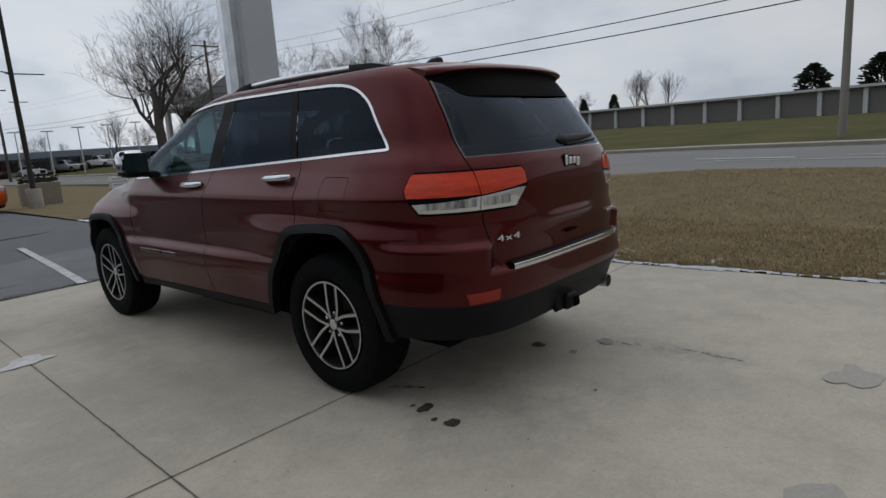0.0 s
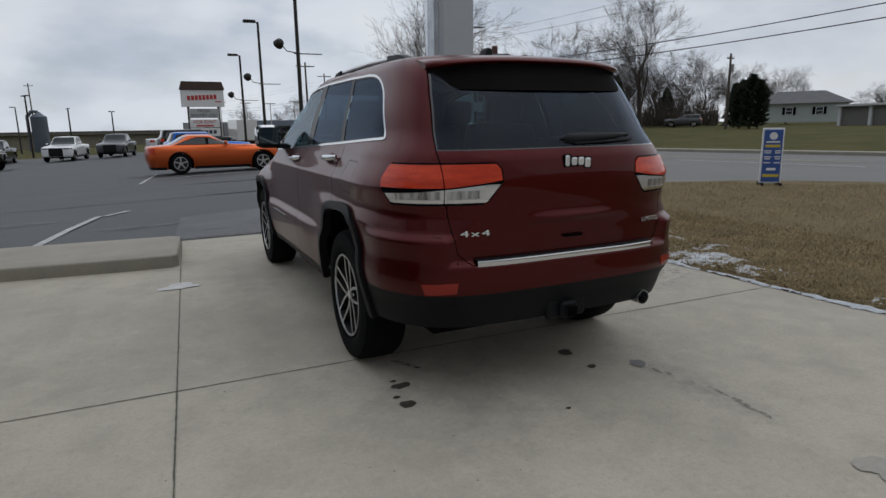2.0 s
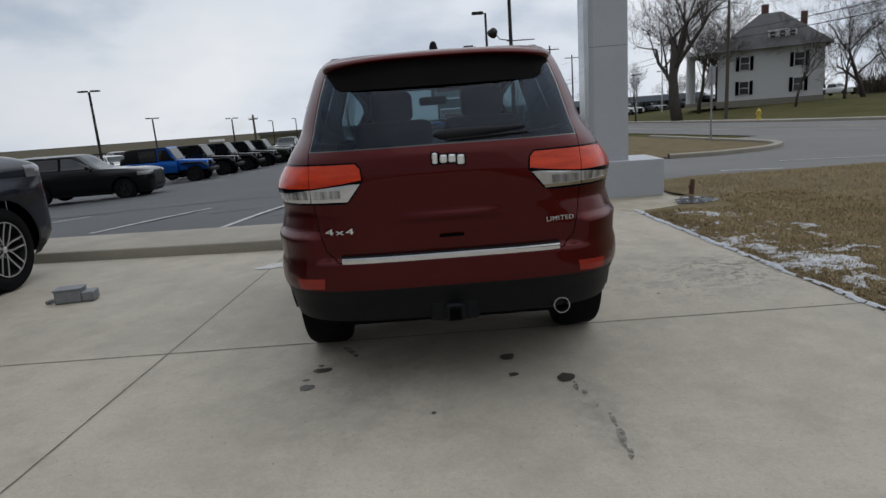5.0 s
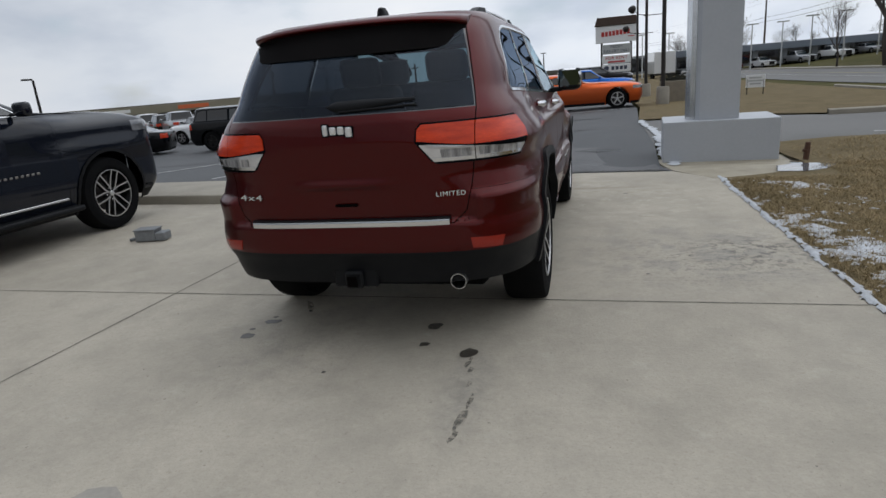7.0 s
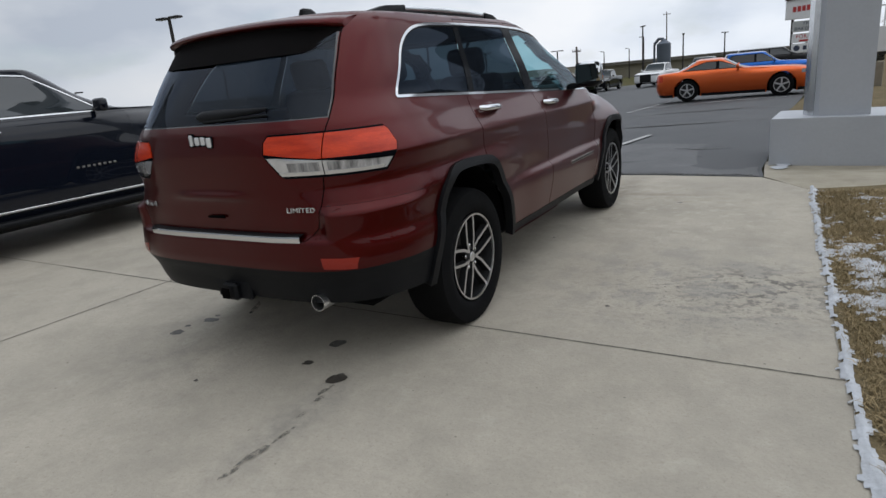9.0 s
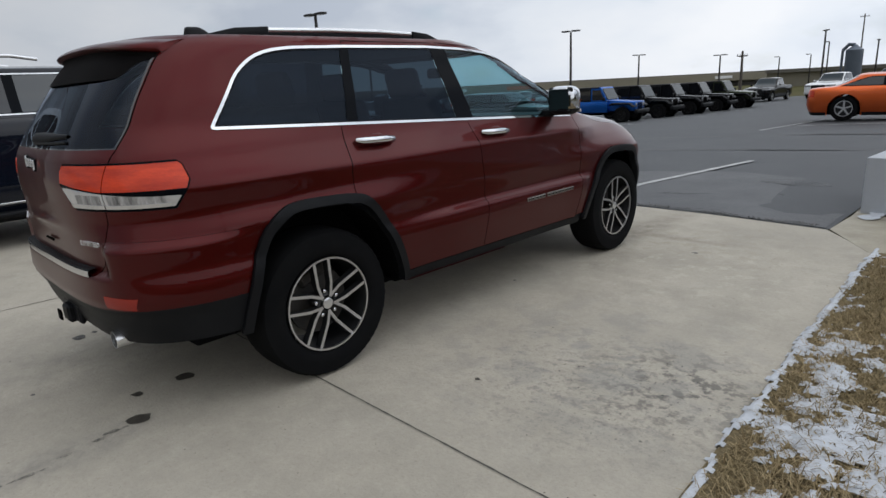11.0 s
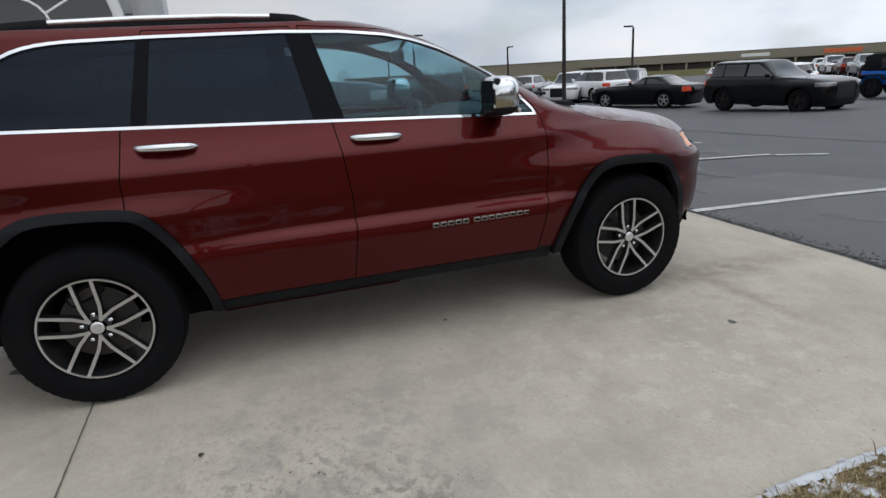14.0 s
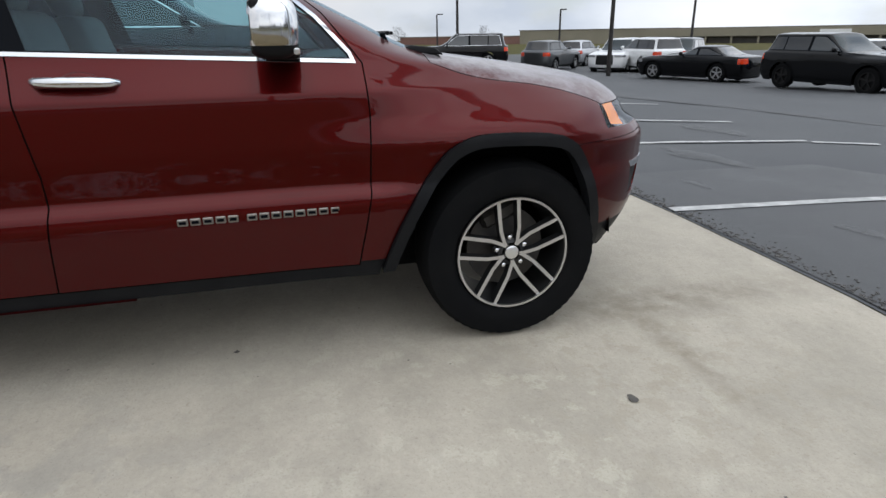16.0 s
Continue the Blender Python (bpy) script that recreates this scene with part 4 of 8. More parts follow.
for words, bx, bz, sz in (("4x4", -0.525, 0.860, 0.066), ("LIMITED", 0.535, 0.850, 0.032)):
    ang = math.degrees(math.atan2(rear_y(abs(bx) + 0.05, bz) - rear_y(abs(bx) - 0.05, bz), 0.10)) * (1 if bx > 0 else -1)
    text_part("lettering", words, sz, BADGE_WHITE, pose(bx, rear_y(bx, bz) - 0.006, bz, 90, 0, ang) @ Matrix.Diagonal((1.35, 0.62, 1, 1) if words == "4x4" else (1.1, 1, 1, 1)), red_suv, "bright lettering", 0.003, 1.15)
ring = lathe([(-0.908, 0.0395), (-0.84, 0.0395), (-0.78, 0.036), (-0.78, 0.032), (-0.84, 0.036), (-0.908, 0.0370)], 28, "Y", (0.535, 0, 0.405), caps=False, close=True)
exhaust = part("exhaust_tip", ring, SATIN, red_suv, "chrome exhaust tip", smooth=40)
part("exhaust_pipe", lathe([(-0.83, 0.0365), (-0.55, 0.035)], 20, "Y", (0.535, 0, 0.412)), GAP, exhaust)
hitch = part("hitch_receiver", box(0, -0.89, 0.425, 0.10, 0.14, 0.09, 0.012), BLACK_PLASTIC, red_suv)
part("hitch_plate", box(0, -0.915, 0.43, 0.24, 0.03, 0.10, 0.01), BLACK_PLASTIC, hitch)
part("hitch_mouth", box(0, -0.982, 0.425, 0.055, 0.01, 0.055, 0.004), GAP, hitch)
fin = bmesh.new()
prev_ring = None
for s in range(13):
    t = s / 12
    y = -0.150 + 0.200 * t
    hgt = 0.072 * smooth(0.0, 0.10, t) * (1 - smooth(0.38, 1.12, t)) + 0.004
    wid = 0.031 * (0.80 + 0.20 * smooth(0.0, 0.2, t)) * (1 - 0.72 * smooth(0.35, 1.0, t))
    ring_v = [fin.verts.new((wid * c * k, y, 1.722 + hgt * e)) for c, k, e in ((-1, 1.0, -0.1), (-1, 0.92, 0.25), (-1, 0.62, 0.78), (-1, 0.36, 0.97), (0, 0, 1.0), (1, 0.36, 0.97), (1, 0.62, 0.78), (1, 0.92, 0.25), (1, 1.0, -0.1))]
    if prev_ring:
        for k in range(8):
            fin.faces.new((prev_ring[k], prev_ring[k + 1], ring_v[k + 1], ring_v[k]))
    else:
        fin.faces.new(ring_v)
    prev_ring = ring_v
bmesh.ops.recalc_face_normals(fin, faces=fin.faces)
part("antenna_fin", fin, BLACK_PLASTIC, red_suv, smooth=50)
# raised marks on the front doors, where the maker's model name stands
BADGE_DULL = material("dull_silver_badge", (0.26, 0.24, 0.22), 0.35, 0.8, other=(0.20, 0.19, 0.18), scale=30)
for side in (1, -1):
    for y0, count in ((1.64, 5), (1.875, 8)):
        for k in range(count):
            mark = part("badge_mark", box(0.9205 * side, y0 + 0.0205 + 0.0425 * k, 0.645, 0.012, 0.036, 0.026, 0.003, 1), BADGE_DULL, red_suv)
            part("badge_inlay", box(0.9215 * side, y0 + 0.0205 + 0.0425 * k, 0.645, 0.0124, 0.026, 0.013, 0.002), PILLAR, mark)

# cowl, front wipers and the corner lamp slots
part("cowl_panel", prism([(2.50, 1.185), (2.56, 1.215), (2.66, 1.205), (2.70, 1.175)], "x", -0.62, 0.62, 0.006), BLACK_PLASTIC, red_suv, smooth=50)
for x0, x1 in ((-0.50, 0.05), (0.02, 0.60)):
    fw = new("front_wiper")
    fw.parent = red_suv
    part("wiper_arm", tube([(x0, 2.56, 1.225), ((x0 + x1) / 2, 2.50, 1.262), (x1, 2.49, 1.262)], [0.012, 0.010, 0.007], 6), BLACK_PLASTIC, fw)
    part("wiper_blade", tube([(x0 + 0.05, 2.475, 1.262), (x1 + 0.05, 2.465, 1.262)], 0.009, 6), BLACK_PLASTIC, fw)

# underside and cabin
part("underbody", box(0, 1.45, 0.35, 1.24, 4.1, 0.16, 0.03), LINER, red_suv)
# two black boxes added to keep light out and deepen the shade beneath
part("floor_pan", box(0, 1.46, 0.36, 1.44, 1.75, 0.13, 0.03), LINER, red_suv)
part("rear_beam", box(0, -0.62, 0.47, 1.30, 0.26, 0.10, 0.04), LINER, red_suv)
part("rear_axle", tube([(-0.72, 0, 0.36), (0.72, 0, 0.36)], 0.045, 10), STEEL_DARK, red_suv)
part("silencer", box(0.30, -0.62, 0.40, 0.55, 0.25, 0.14, 0.05, 3), STEEL_DARK, red_suv)
part("cabin_floor", box(0, 1.0, 0.56, 0.88, 3.3, 0.05), CABIN, red_suv)
part("load_cover", box(0, -0.42, 1.02, 1.30, 0.75, 0.03, 0.01), CABIN, red_suv)
part("headliner", box(0, 0.55, 1.655, 1.05, 1.95, 0.02, 0.008), LEATHER, red_suv)
part("dashboard", prism([(2.05, 0.75), (2.10, 1.10), (2.25, 1.175), (2.60, 1.185), (2.60, 0.75)], "x", -0.72, 0.72, 0.03), CABIN, red_suv, smooth=40)
for sx in (-0.78, 0.78):
    part("inner_door", box(sx, 1.42, 0.88, 0.05, 1.62, 0.52, 0.02), CABIN, red_suv)


def seat(x, y, width, parent, tilt=14):
    s = new("seat")
    s.parent = parent
    s.matrix_basis = pose(x, y, 0.60)
    part("seat_cushion", box(0, 0.22, 0.13, width, 0.52, 0.17, 0.05, 3), LEATHER, s, smooth=60)
    part("seat_back", box(0, 0, 0, width * 0.94, 0.15, 0.66, 0.06, 3, pose(0, -0.12, 0.44, tilt, 0, 0)), LEATHER, s, smooth=60)
    part("headrest", box(0, 0, 0, 0.27, 0.10, 0.19, 0.045, 3, pose(0, -0.23, 0.85, tilt, 0, 0)), LEATHER, s, smooth=60)
    for k in (-0.06, 0.06):
        part("headrest_post", tube([(k, -0.19, 0.70), (k, -0.22, 0.80)], 0.007, 6), SATIN, s)


for sx in (-0.37, 0.37):
    seat(sx, 1.30, 0.52, red_suv)
for sx in (-0.29, 0.29):
    seat(sx, 0.42, 0.54, red_suv)
wheel = part("steering_wheel", box(0, 0, 0, 0.16, 0.03, 0.06, 0.01, 1, pose(-0.37, 1.93, 1.04, -25, 0, 0)), CABIN, red_suv)
bm = bmesh.new()
prev_pts = [pose(-0.37, 1.93, 1.05, -25, 0, 0) @ Vector((0.185 * math.cos(a), 0, 0.185 * math.sin(a))) for a in (2 * math.pi * k / 24 for k in range(25))]
add_tube(bm, prev_pts, 0.016, 8, cap=False)
part("steering_rim", bm, CABIN, wheel, smooth=180)
rear_view = part("inner_mirror", box(0, 1.78, 1.52, 0.25, 0.03, 0.075, 0.02, 2), CABIN, red_suv, smooth=60)
part("mirror_stem", tube([(0, 1.79, 1.55), (0, 1.84, 1.62)], 0.012, 8), CABIN, rear_view)


# ---- ground ----
def drape(name, poly, step, lift, mat, kind="structure", label="", category="", height=None, jitter=0.0, rim=0.0):
    """A sheet inside an outline that follows the land."""
    hf = height or ground_height
    pts, n = [], len(poly)
    for (x0, y0), (x1, y1) in zip(poly, poly[1:] + poly[:1]):
        k = max(1, int(math.hypot(x1 - x0, y1 - y0) / (step * 1.5)))
        pts += [Vector((x0 + (x1 - x0) * i / k, y0 + (y1 - y0) * i / k)) for i in range(k)]
    m = len(pts)
    edges = [(i, (i + 1) % m) for i in range(m)]
    xs, ys = [p.x for p in pts], [p.y for p in pts]

    def inside(x, y):
        c = False
        for (x0, y0), (x1, y1) in zip(poly, poly[1:] + poly[:1]):
            if (y0 > y) != (y1 > y) and x < (x1 - x0) * (y - y0) / (y1 - y0) + x0:
                c = not c
        return c

    gx = np.arange(min(xs) + step / 2, max(xs), step)
    gy = np.arange(min(ys) + step / 2, max(ys), step)
    pts += [Vector((x, y)) for x in gx for y in gy if inside(x, y)]
    vs, _, fs, *_ = geometry.delaunay_2d_cdt(pts, edges, [list(range(m))], 1, 1e-5)
    bm = bmesh.new()
    made = [bm.verts.new((v.x, v.y, hf(v.x, v.y) + lift + (noise.noise((v.x * 1.7, v.y * 1.7, 3.1)) * jitter if jitter else 0))) for v in vs]
    for f in fs:
        bm.faces.new([made[i] for i in f])
    bmesh.ops.recalc_face_normals(bm, faces=bm.faces)
    if sum(f.normal.z for f in bm.faces) < 0:
        bmesh.ops.reverse_faces(bm, faces=bm.faces)
    if rim:
        es = [e for e in bm.edges if e.is_boundary]
        r = bmesh.ops.extrude_edge_only(bm, edges=es)
        for v in (g for g in r["geom"] if isinstance(g, bmesh.types.BMVert)):
            v.co.z -= rim
    ob = link_bm(name, bm, mat, smooth=40)
    return tagged(ob, label, category, "", kind)


GRASS_BASE = material("winter_lawn", (0.060, 0.062, 0.022), 0.95, spec=0.05, other=(0.105, 0.088, 0.040), scale=0.35, amount=0.9, fine=0.35, fine_scale=30, bump=0.5, bump_scale=25)
ASPHALT = material("worn_asphalt", (0.044, 0.047, 0.051), 0.75, other=(0.088, 0.091, 0.094), scale=0.45, amount=0.9, fine=0.30, fine_scale=70, bump=0.25, bump_scale=90, rough_var=0.2)
ROAD = material("grey_road_asphalt", (0.12, 0.118, 0.114), 0.8, other=(0.155, 0.152, 0.146), scale=0.25, amount=0.7, fine=0.12, fine_scale=90, bump=0.1, bump_scale=120)
CONCRETE = material("pale_concrete", (0.34, 0.315, 0.27), 0.72, other=(0.27, 0.25, 0.215), scale=0.9, amount=0.75, fine=0.08, fine_scale=70, bump=0.10, bump_scale=160, per=0.03)

bm = bmesh.new()
axis = [-1500, -900, -500, -300, -200, -140, -100] + [-80 + 5 * i for i in range(33)] + [100, 140, 200, 300, 500, 900, 1500]
grid = [[bm.verts.new((x, y, ground_height(x, y) - (0.30 if -66 < x < 3 and -36 < y < 58 else 0.045))) for y in axis] for x in axis]
for i in range(len(axis) - 1):
    for j in range(len(axis) - 1):
        bm.faces.new((grid[i][j], grid[i + 1][j], grid[i + 1][j + 1], grid[i][j + 1]))
tagged(link_bm("ground", bm, GRASS_BASE, smooth=180), "brown and green winter grass reaching to the horizon", "ground", "", "structure")
drape("parking_lot", [(-70, 4.62), (-1.8, 4.68), (-0.5, 4.70), (1.0, 4.66), (2.12, 4.54), (2.05, 5.6), (2.15, 8.0), (2.2, 13.4), (2.5, 20), (2.5, 60), (-4, 66), (-70, 70)], 2.5, 0.0, ASPHALT, label="dark worn asphalt parking lot with faded white lines", category="parking lot")
drape("road", [(13.0, -120), (22.5, -120), (22.5, 200), (13.0, 200)], 3.0, -0.01, ROAD, label="grey two-way asphalt road", category="road")
drape("driveway", [(2.14, 8.0), (3.8, 7.45), (5.8, 7.0), (8.2, 7.1), (9.9, 6.1), (11.8, 4.4), (13.0, 1.8), (13.02, 20), (10.6, 19), (10.4, 14.5), (9.6, 12.9), (8.2, 12.1), (6.2, 12.0), (5.0, 12.9), (2.2, 13.3)], 1.0, 0.0, ROAD, label="grey asphalt driveway between lot and road", category="driveway")


# ---- the concrete apron: slabs with open joints over a dark bed ----
def mottled_concrete():
    """Concrete with a trodden, oily patch beside the lawn and faint wheel dirt."""
    mt = material("apron_concrete", (0.458, 0.415, 0.342), 0.78, spec=0.3, other=(0.358, 0.325, 0.266), scale=0.8, amount=0.8, fine=0.07, fine_scale=38, bump=0.22, bump_scale=70, per=0.02)
    nt = mt.node_tree
    N, L = nt.nodes, nt.links
    b = N["Principled BSDF"]
    src = b.inputs["Base Color"].links[0].from_socket
    co = N.new("ShaderNodeTexCoord")

    def mask(cx, cy, sx, sy, scale, lo, hi):
        mp = N.new("ShaderNodeMapping")
        mp.inputs["Location"].default_value = (-cx / sx, -cy / sy, 0)
        mp.inputs["Scale"].default_value = (1 / sx, 1 / sy, 0)
        L.new(co.outputs["Object"], mp.inputs[0])
        ln = N.new("ShaderNodeVectorMath")
        ln.operation = "LENGTH"
        L.new(mp.outputs[0], ln.inputs[0])
        fall = N.new("ShaderNodeMapRange")
        sock(fall, "From Min", 1.0), sock(fall, "From Max", 0.2)
        L.new(ln.outputs["Value"], fall.inputs["Value"])
        n = N.new("ShaderNodeTexNoise")
        sock(n, "Scale", scale), sock(n, "Detail", 8), sock(n, "Roughness", 0.7)
        L.new(co.outputs["Object"], n.inputs["Vector"])
        r = N.new("ShaderNodeMapRange")
        sock(r, "From Min", lo), sock(r, "From Max", hi)
        L.new(n.outputs["Fac"], r.inputs["Value"])
        m = N.new("ShaderNodeMath")
        m.operation = "MULTIPLY"
        L.new(fall.outputs[0], m.inputs[0]), L.new(r.outputs[0], m.inputs[1])
        return m.outputs[0]

    for args, tint, amt in (((0.0, 0.0, 60.0, 60.0, 2.6, 0.46, 0.74), (0.24, 0.22, 0.18, 1), 0.5), ((0.0, 0.0, 60.0, 60.0, 0.55, 0.46, 0.70), (0.27, 0.25, 0.21, 1), 0.5), ((0.0, 0.0, 60.0, 60.0, 55.0, 0.60, 0.74), (0.16, 0.15, 0.13, 1), 0.8), ((0.0, 0.0, 60.0, 60.0, 4.0, 0.58, 0.75), (0.50, 0.47, 0.40, 1), 0.5), ((2.30, 0.92, 0.62, 0.62, 11, 0.50, 0.57), (0.105, 0.10, 0.09, 1), 0.85), ((1.95, 0.70, 0.95, 0.80, 17, 0.52, 0.60), (0.17, 0.16, 0.145, 1), 0.6), ((1.9, 1.0, 1.3, 1.1, 4.2, 0.50, 0.55), (0.27, 0.26, 0.235, 1), 0.5), ((2.1, 0.55, 0.85, 0.6, 45, 0.55, 0.66), (0.14, 0.13, 0.12, 1), 0.7), ((1.6, 2.6, 1.4, 1.3, 6.0, 0.55, 0.59), (0.52, 0.49, 0.40, 1), 0.5), ((1.2, 3.4, 1.6, 1.0, 7.5, 0.52, 0.57), (0.33, 0.29, 0.22, 1), 0.45), ((-1.3, 1.6, 0.25, 3.2, 3.5, 0.35, 0.60), (0.25, 0.23, 0.185, 1), 0.45),
                            ((0.62, -1.25, 0.16, 0.6, 12, 0.35, 0.6), (0.20, 0.19, 0.17, 1), 0.6), ((-0.5, -0.7, 0.8, 0.9, 6, 0.45, 0.65), (0.22, 0.205, 0.18, 1), 0.5), ((0.77, 3.75, 0.24, 1.3, 7, 0.30, 0.62), (0.19, 0.165, 0.125, 1), 0.75), ((1.15, 3.55, 0.9, 0.10, 9, 0.35, 0.6), (0.22, 0.19, 0.14, 1), 0.6),
                            ((0.0, 0.0, 60.0, 60.0, 120.0, 0.54, 0.68), (0.22, 0.20, 0.165, 1), 0.5), ((0.0, 0.0, 60.0, 60.0, 24.0, 0.58, 0.72), (0.25, 0.215, 0.165, 1), 0.5)):
        fac = N.new("ShaderNodeMath")
        fac.operation = "MULTIPLY"
        fac.inputs[1].default_value = amt
        L.new(mask(*args), fac.inputs[0])
        mx = N.new("ShaderNodeMix")
        mx.data_type = "RGBA"
        L.new(fac.outputs[0], mx.inputs[0]), L.new(src, mx.inputs[6])
        mx.inputs[7].default_value = tint
        src = mx.outputs[2]
    L.new(src, b.inputs["Base Color"])
    return mt


APRON = mottled_concrete()
JOINT = material("dark_joint_dirt", (0.07, 0.064, 0.055), 0.9, other=(0.09, 0.08, 0.07), scale=20, amount=0.6)
apron = drape("apron", [(-30, -40), (2.9, -40), (2.75, -1.0), (2.5, 3.88), (2.06, 4.50), (1.0, 4.62), (-0.5, 4.66), (-30, 4.62)], 2.5, -0.02, JOINT, label="pale stained concrete apron with narrow joints", category="pavement")


def joint_x(y):
    return -1.85 + 0.04 * (y + 0.03)


def slab(poly):
    ob = drape("slab", poly, 0.45, 0.0, APRON, rim=0.05, kind="")
    ob.parent = apron
    for k in ("label", "category", "kind"):
        if k in ob:
            del ob[k]


g = 0.0028
rows_y = [-40, -24, -18, -12, -8, -4.0]
for y0, y1 in zip(rows_y, rows_y[1:] + [None]):
    cols = [-30, -22, -14, -10, -6]
    top = (lambda x: -0.065 - 0.012 * (x + 1.85)) if y1 is None else (lambda x, v=y1: v)
    for x0, x1 in zip(cols, cols[1:] + [None]):
        xa, xb = (lambda y, v=x0: v), (joint_x if x1 is None else (lambda y, v=x1: v))
        yt = 0.0 if y1 is None else y1
        slab([(x0 + g, y0 + g), (xb(y0) - g, y0 + g), (xb(yt) - g, top(xb(yt)) - g), (x0 + g, top(x0) - g)])
    yt = 0.0 if y1 is None else y1
    slab([(joint_x(y0) + g, y0 + g), (3.0 if y0 < -4.1 else 2.84, y0 + g), (3.0 if y1 is not None and y1 < -4.1 else 2.84 if y1 is not None else 2.68, top(2.68) - g), (joint_x(yt) + g, top(-1.85) - g)])
for x0, x1 in zip([-30, -22, -14, -10, -6], [-22, -14, -10, -6, None]):
    xb = joint_x(0) if x1 is None else x1
    slab([(x0 + g, -0.065 - 0.012 * (x0 + 1.85) + g), (xb - g, -0.065 - 0.012 * (xb + 1.85) + g), ((joint_x(4.66) if x1 is None else x1) - g, 4.65), (x0 + g, 4.65)])
slab([(joint_x(0) + g, -0.065 + g), (2.68, -0.118 + g), (2.58, 3.86), (2.10, 4.53), (1.0, 4.648), (-0.5, 4.69), (joint_x(4.6) + g, 4.67)])



def ragged_joint(pts, seed):
    """A crumbled, dirt-filled joint line of uneven width, with pale chipped lips."""
    r = random.Random(seed)
    for nm, lift, wide, mat in (("joint_lip", 0.0012, 0.0045, JOINT_LIP), ("joint", 0.0022, 0.0, JOINT)):
        bm = bmesh.new()
        prev = None
        for (x0, y0), (x1, y1) in zip(pts, pts[1:]):
            d = math.hypot(x1 - x0, y1 - y0)
            n = max(2, int(d / 0.018))
            ux, uy = (x1 - x0) / d, (y1 - y0) / d
            for k in range(n + 1):
                t = k / n
                px, py = x0 + (x1 - x0) * t, y0 + (y1 - y0) * t
                side = 0.0022 * noise.noise((px * 14, py * 14, seed))
                w = wide + 0.0030 + 0.0022 * noise.noise((px * 31, py * 31, seed + 4.0)) + r.uniform(0, 0.0012)
                z = ground_height(px, py) + lift
                pair = [bm.verts.new((px - uy * (side + w), py + ux * (side + w), z)), bm.verts.new((px - uy * (side - w), py + ux * (side - w), z))]
                if prev:
                    bm.faces.new((prev[0], prev[1], pair[1], pair[0]))
                prev = pair
        part(nm, bm, mat, apron)


JOINT_LIP = material("chipped_joint_lip", (0.36, 0.335, 0.27), 0.85, other=(0.27, 0.25, 0.20), scale=25, amount=0.9)
ragged_joint([(joint_x(-8.0), -8.0), (joint_x(-0.065), -0.065), (joint_x(4.6), 4.6)], 2)
ragged_joint([(-10.0, -0.065 - 0.012 * -8.15), (-1.85, -0.065), (2.64, -0.065 - 0.012 * 4.49)], 9)

# raised concrete island at the edge of the lot
KERB = material("kerb_concrete", (0.30, 0.275, 0.225), 0.8, other=(0.22, 0.20, 0.165), scale=1.6, amount=0.8, fine=0.1, fine_scale=60, bump=0.15, bump_scale=120)
bm = prism([(-1.74, 3.20), (-1.80, 3.14), (-2.1, 3.14), (-5.0, 3.44), (-9, 3.86), (-22, 5.2), (-22, 6.2), (-9, 4.9), (-1.76, 4.36), (-1.68, 4.28)], "z", -0.03, 0.125)
bmesh.ops.bevel(bm, geom=[e for e in bm.edges if min(v.co.z for v in e.verts) > 0.1], offset=0.022, segments=3, affect="EDGES", profile=0.5)
tagged(link_bm("island", bm, KERB, smooth=40), "low raised concrete island at the lot's edge", "kerb", "", "structure")
PATCH = material("corner_concrete", (0.36, 0.32, 0.24), 0.6, other=(0.24, 0.21, 0.155), scale=2.2, amount=0.85, fine=0.1, fine_scale=50, bump=0.1, rough_var=0.2)
drape("corner_pavement", [(2.12, 4.56), (2.52, 3.90), (3.0, 4.0), (3.55, 4.25), (3.85, 5.2), (3.95, 6.3), (2.05, 6.3)], 0.3, 0.002, PATCH, label="damp tan concrete corner before the sign base", category="pavement", rim=0.04)
WATER = material("melt_water", (0.10, 0.11, 0.12), 0.05, spec=0.6, coat=0.4, other=(0.25, 0.27, 0.30), scale=5, amount=0.4)
drape("puddle", [(3.22, 4.12), (3.5, 4.05), (3.75, 4.18), (3.95, 4.45), (3.8, 4.6), (3.72, 5.0), (3.6, 5.1), (3.5, 4.62), (3.3, 4.5)], 0.2, 0.024, WATER, label="grey melt-water puddle at the sign base", category="puddle")

# ---- marks on the apron ----
def stain_material(name, color, rough, other, scale, amount, lo=0.40, hi=0.60, most=0.72):
    """A thin stain, broken up so that the concrete shows through."""
    mt = material(name, color, rough, other=other, scale=scale, amount=amount)
    nt = mt.node_tree
    N, L = nt.nodes, nt.links
    out = next(n for n in N if n.bl_idname == "ShaderNodeOutputMaterial")
    tr, mx, n, r = (N.new("ShaderNode" + k) for k in ("BsdfTransparent", "MixShader", "TexNoise", "MapRange"))
    co = N.new("ShaderNodeTexCoord")
    L.new(co.outputs["Object"], n.inputs["Vector"])
    sock(n, "Scale", 34.0), sock(n, "Detail", 6), sock(n, "Roughness", 0.7)
    sock(r, "From Min", lo), sock(r, "From Max", hi), sock(r, "To Min", 0.0), sock(r, "To Max", most)
    L.new(n.outputs["Fac"], r.inputs["Value"])
    L.new(r.outputs[0], mx.inputs[0]), L.new(tr.outputs[0], mx.inputs[1]), L.new(N["Principled BSDF"].outputs[0], mx.inputs[2])
    L.new(mx.outputs[0], out.inputs["Surface"])
    return mt


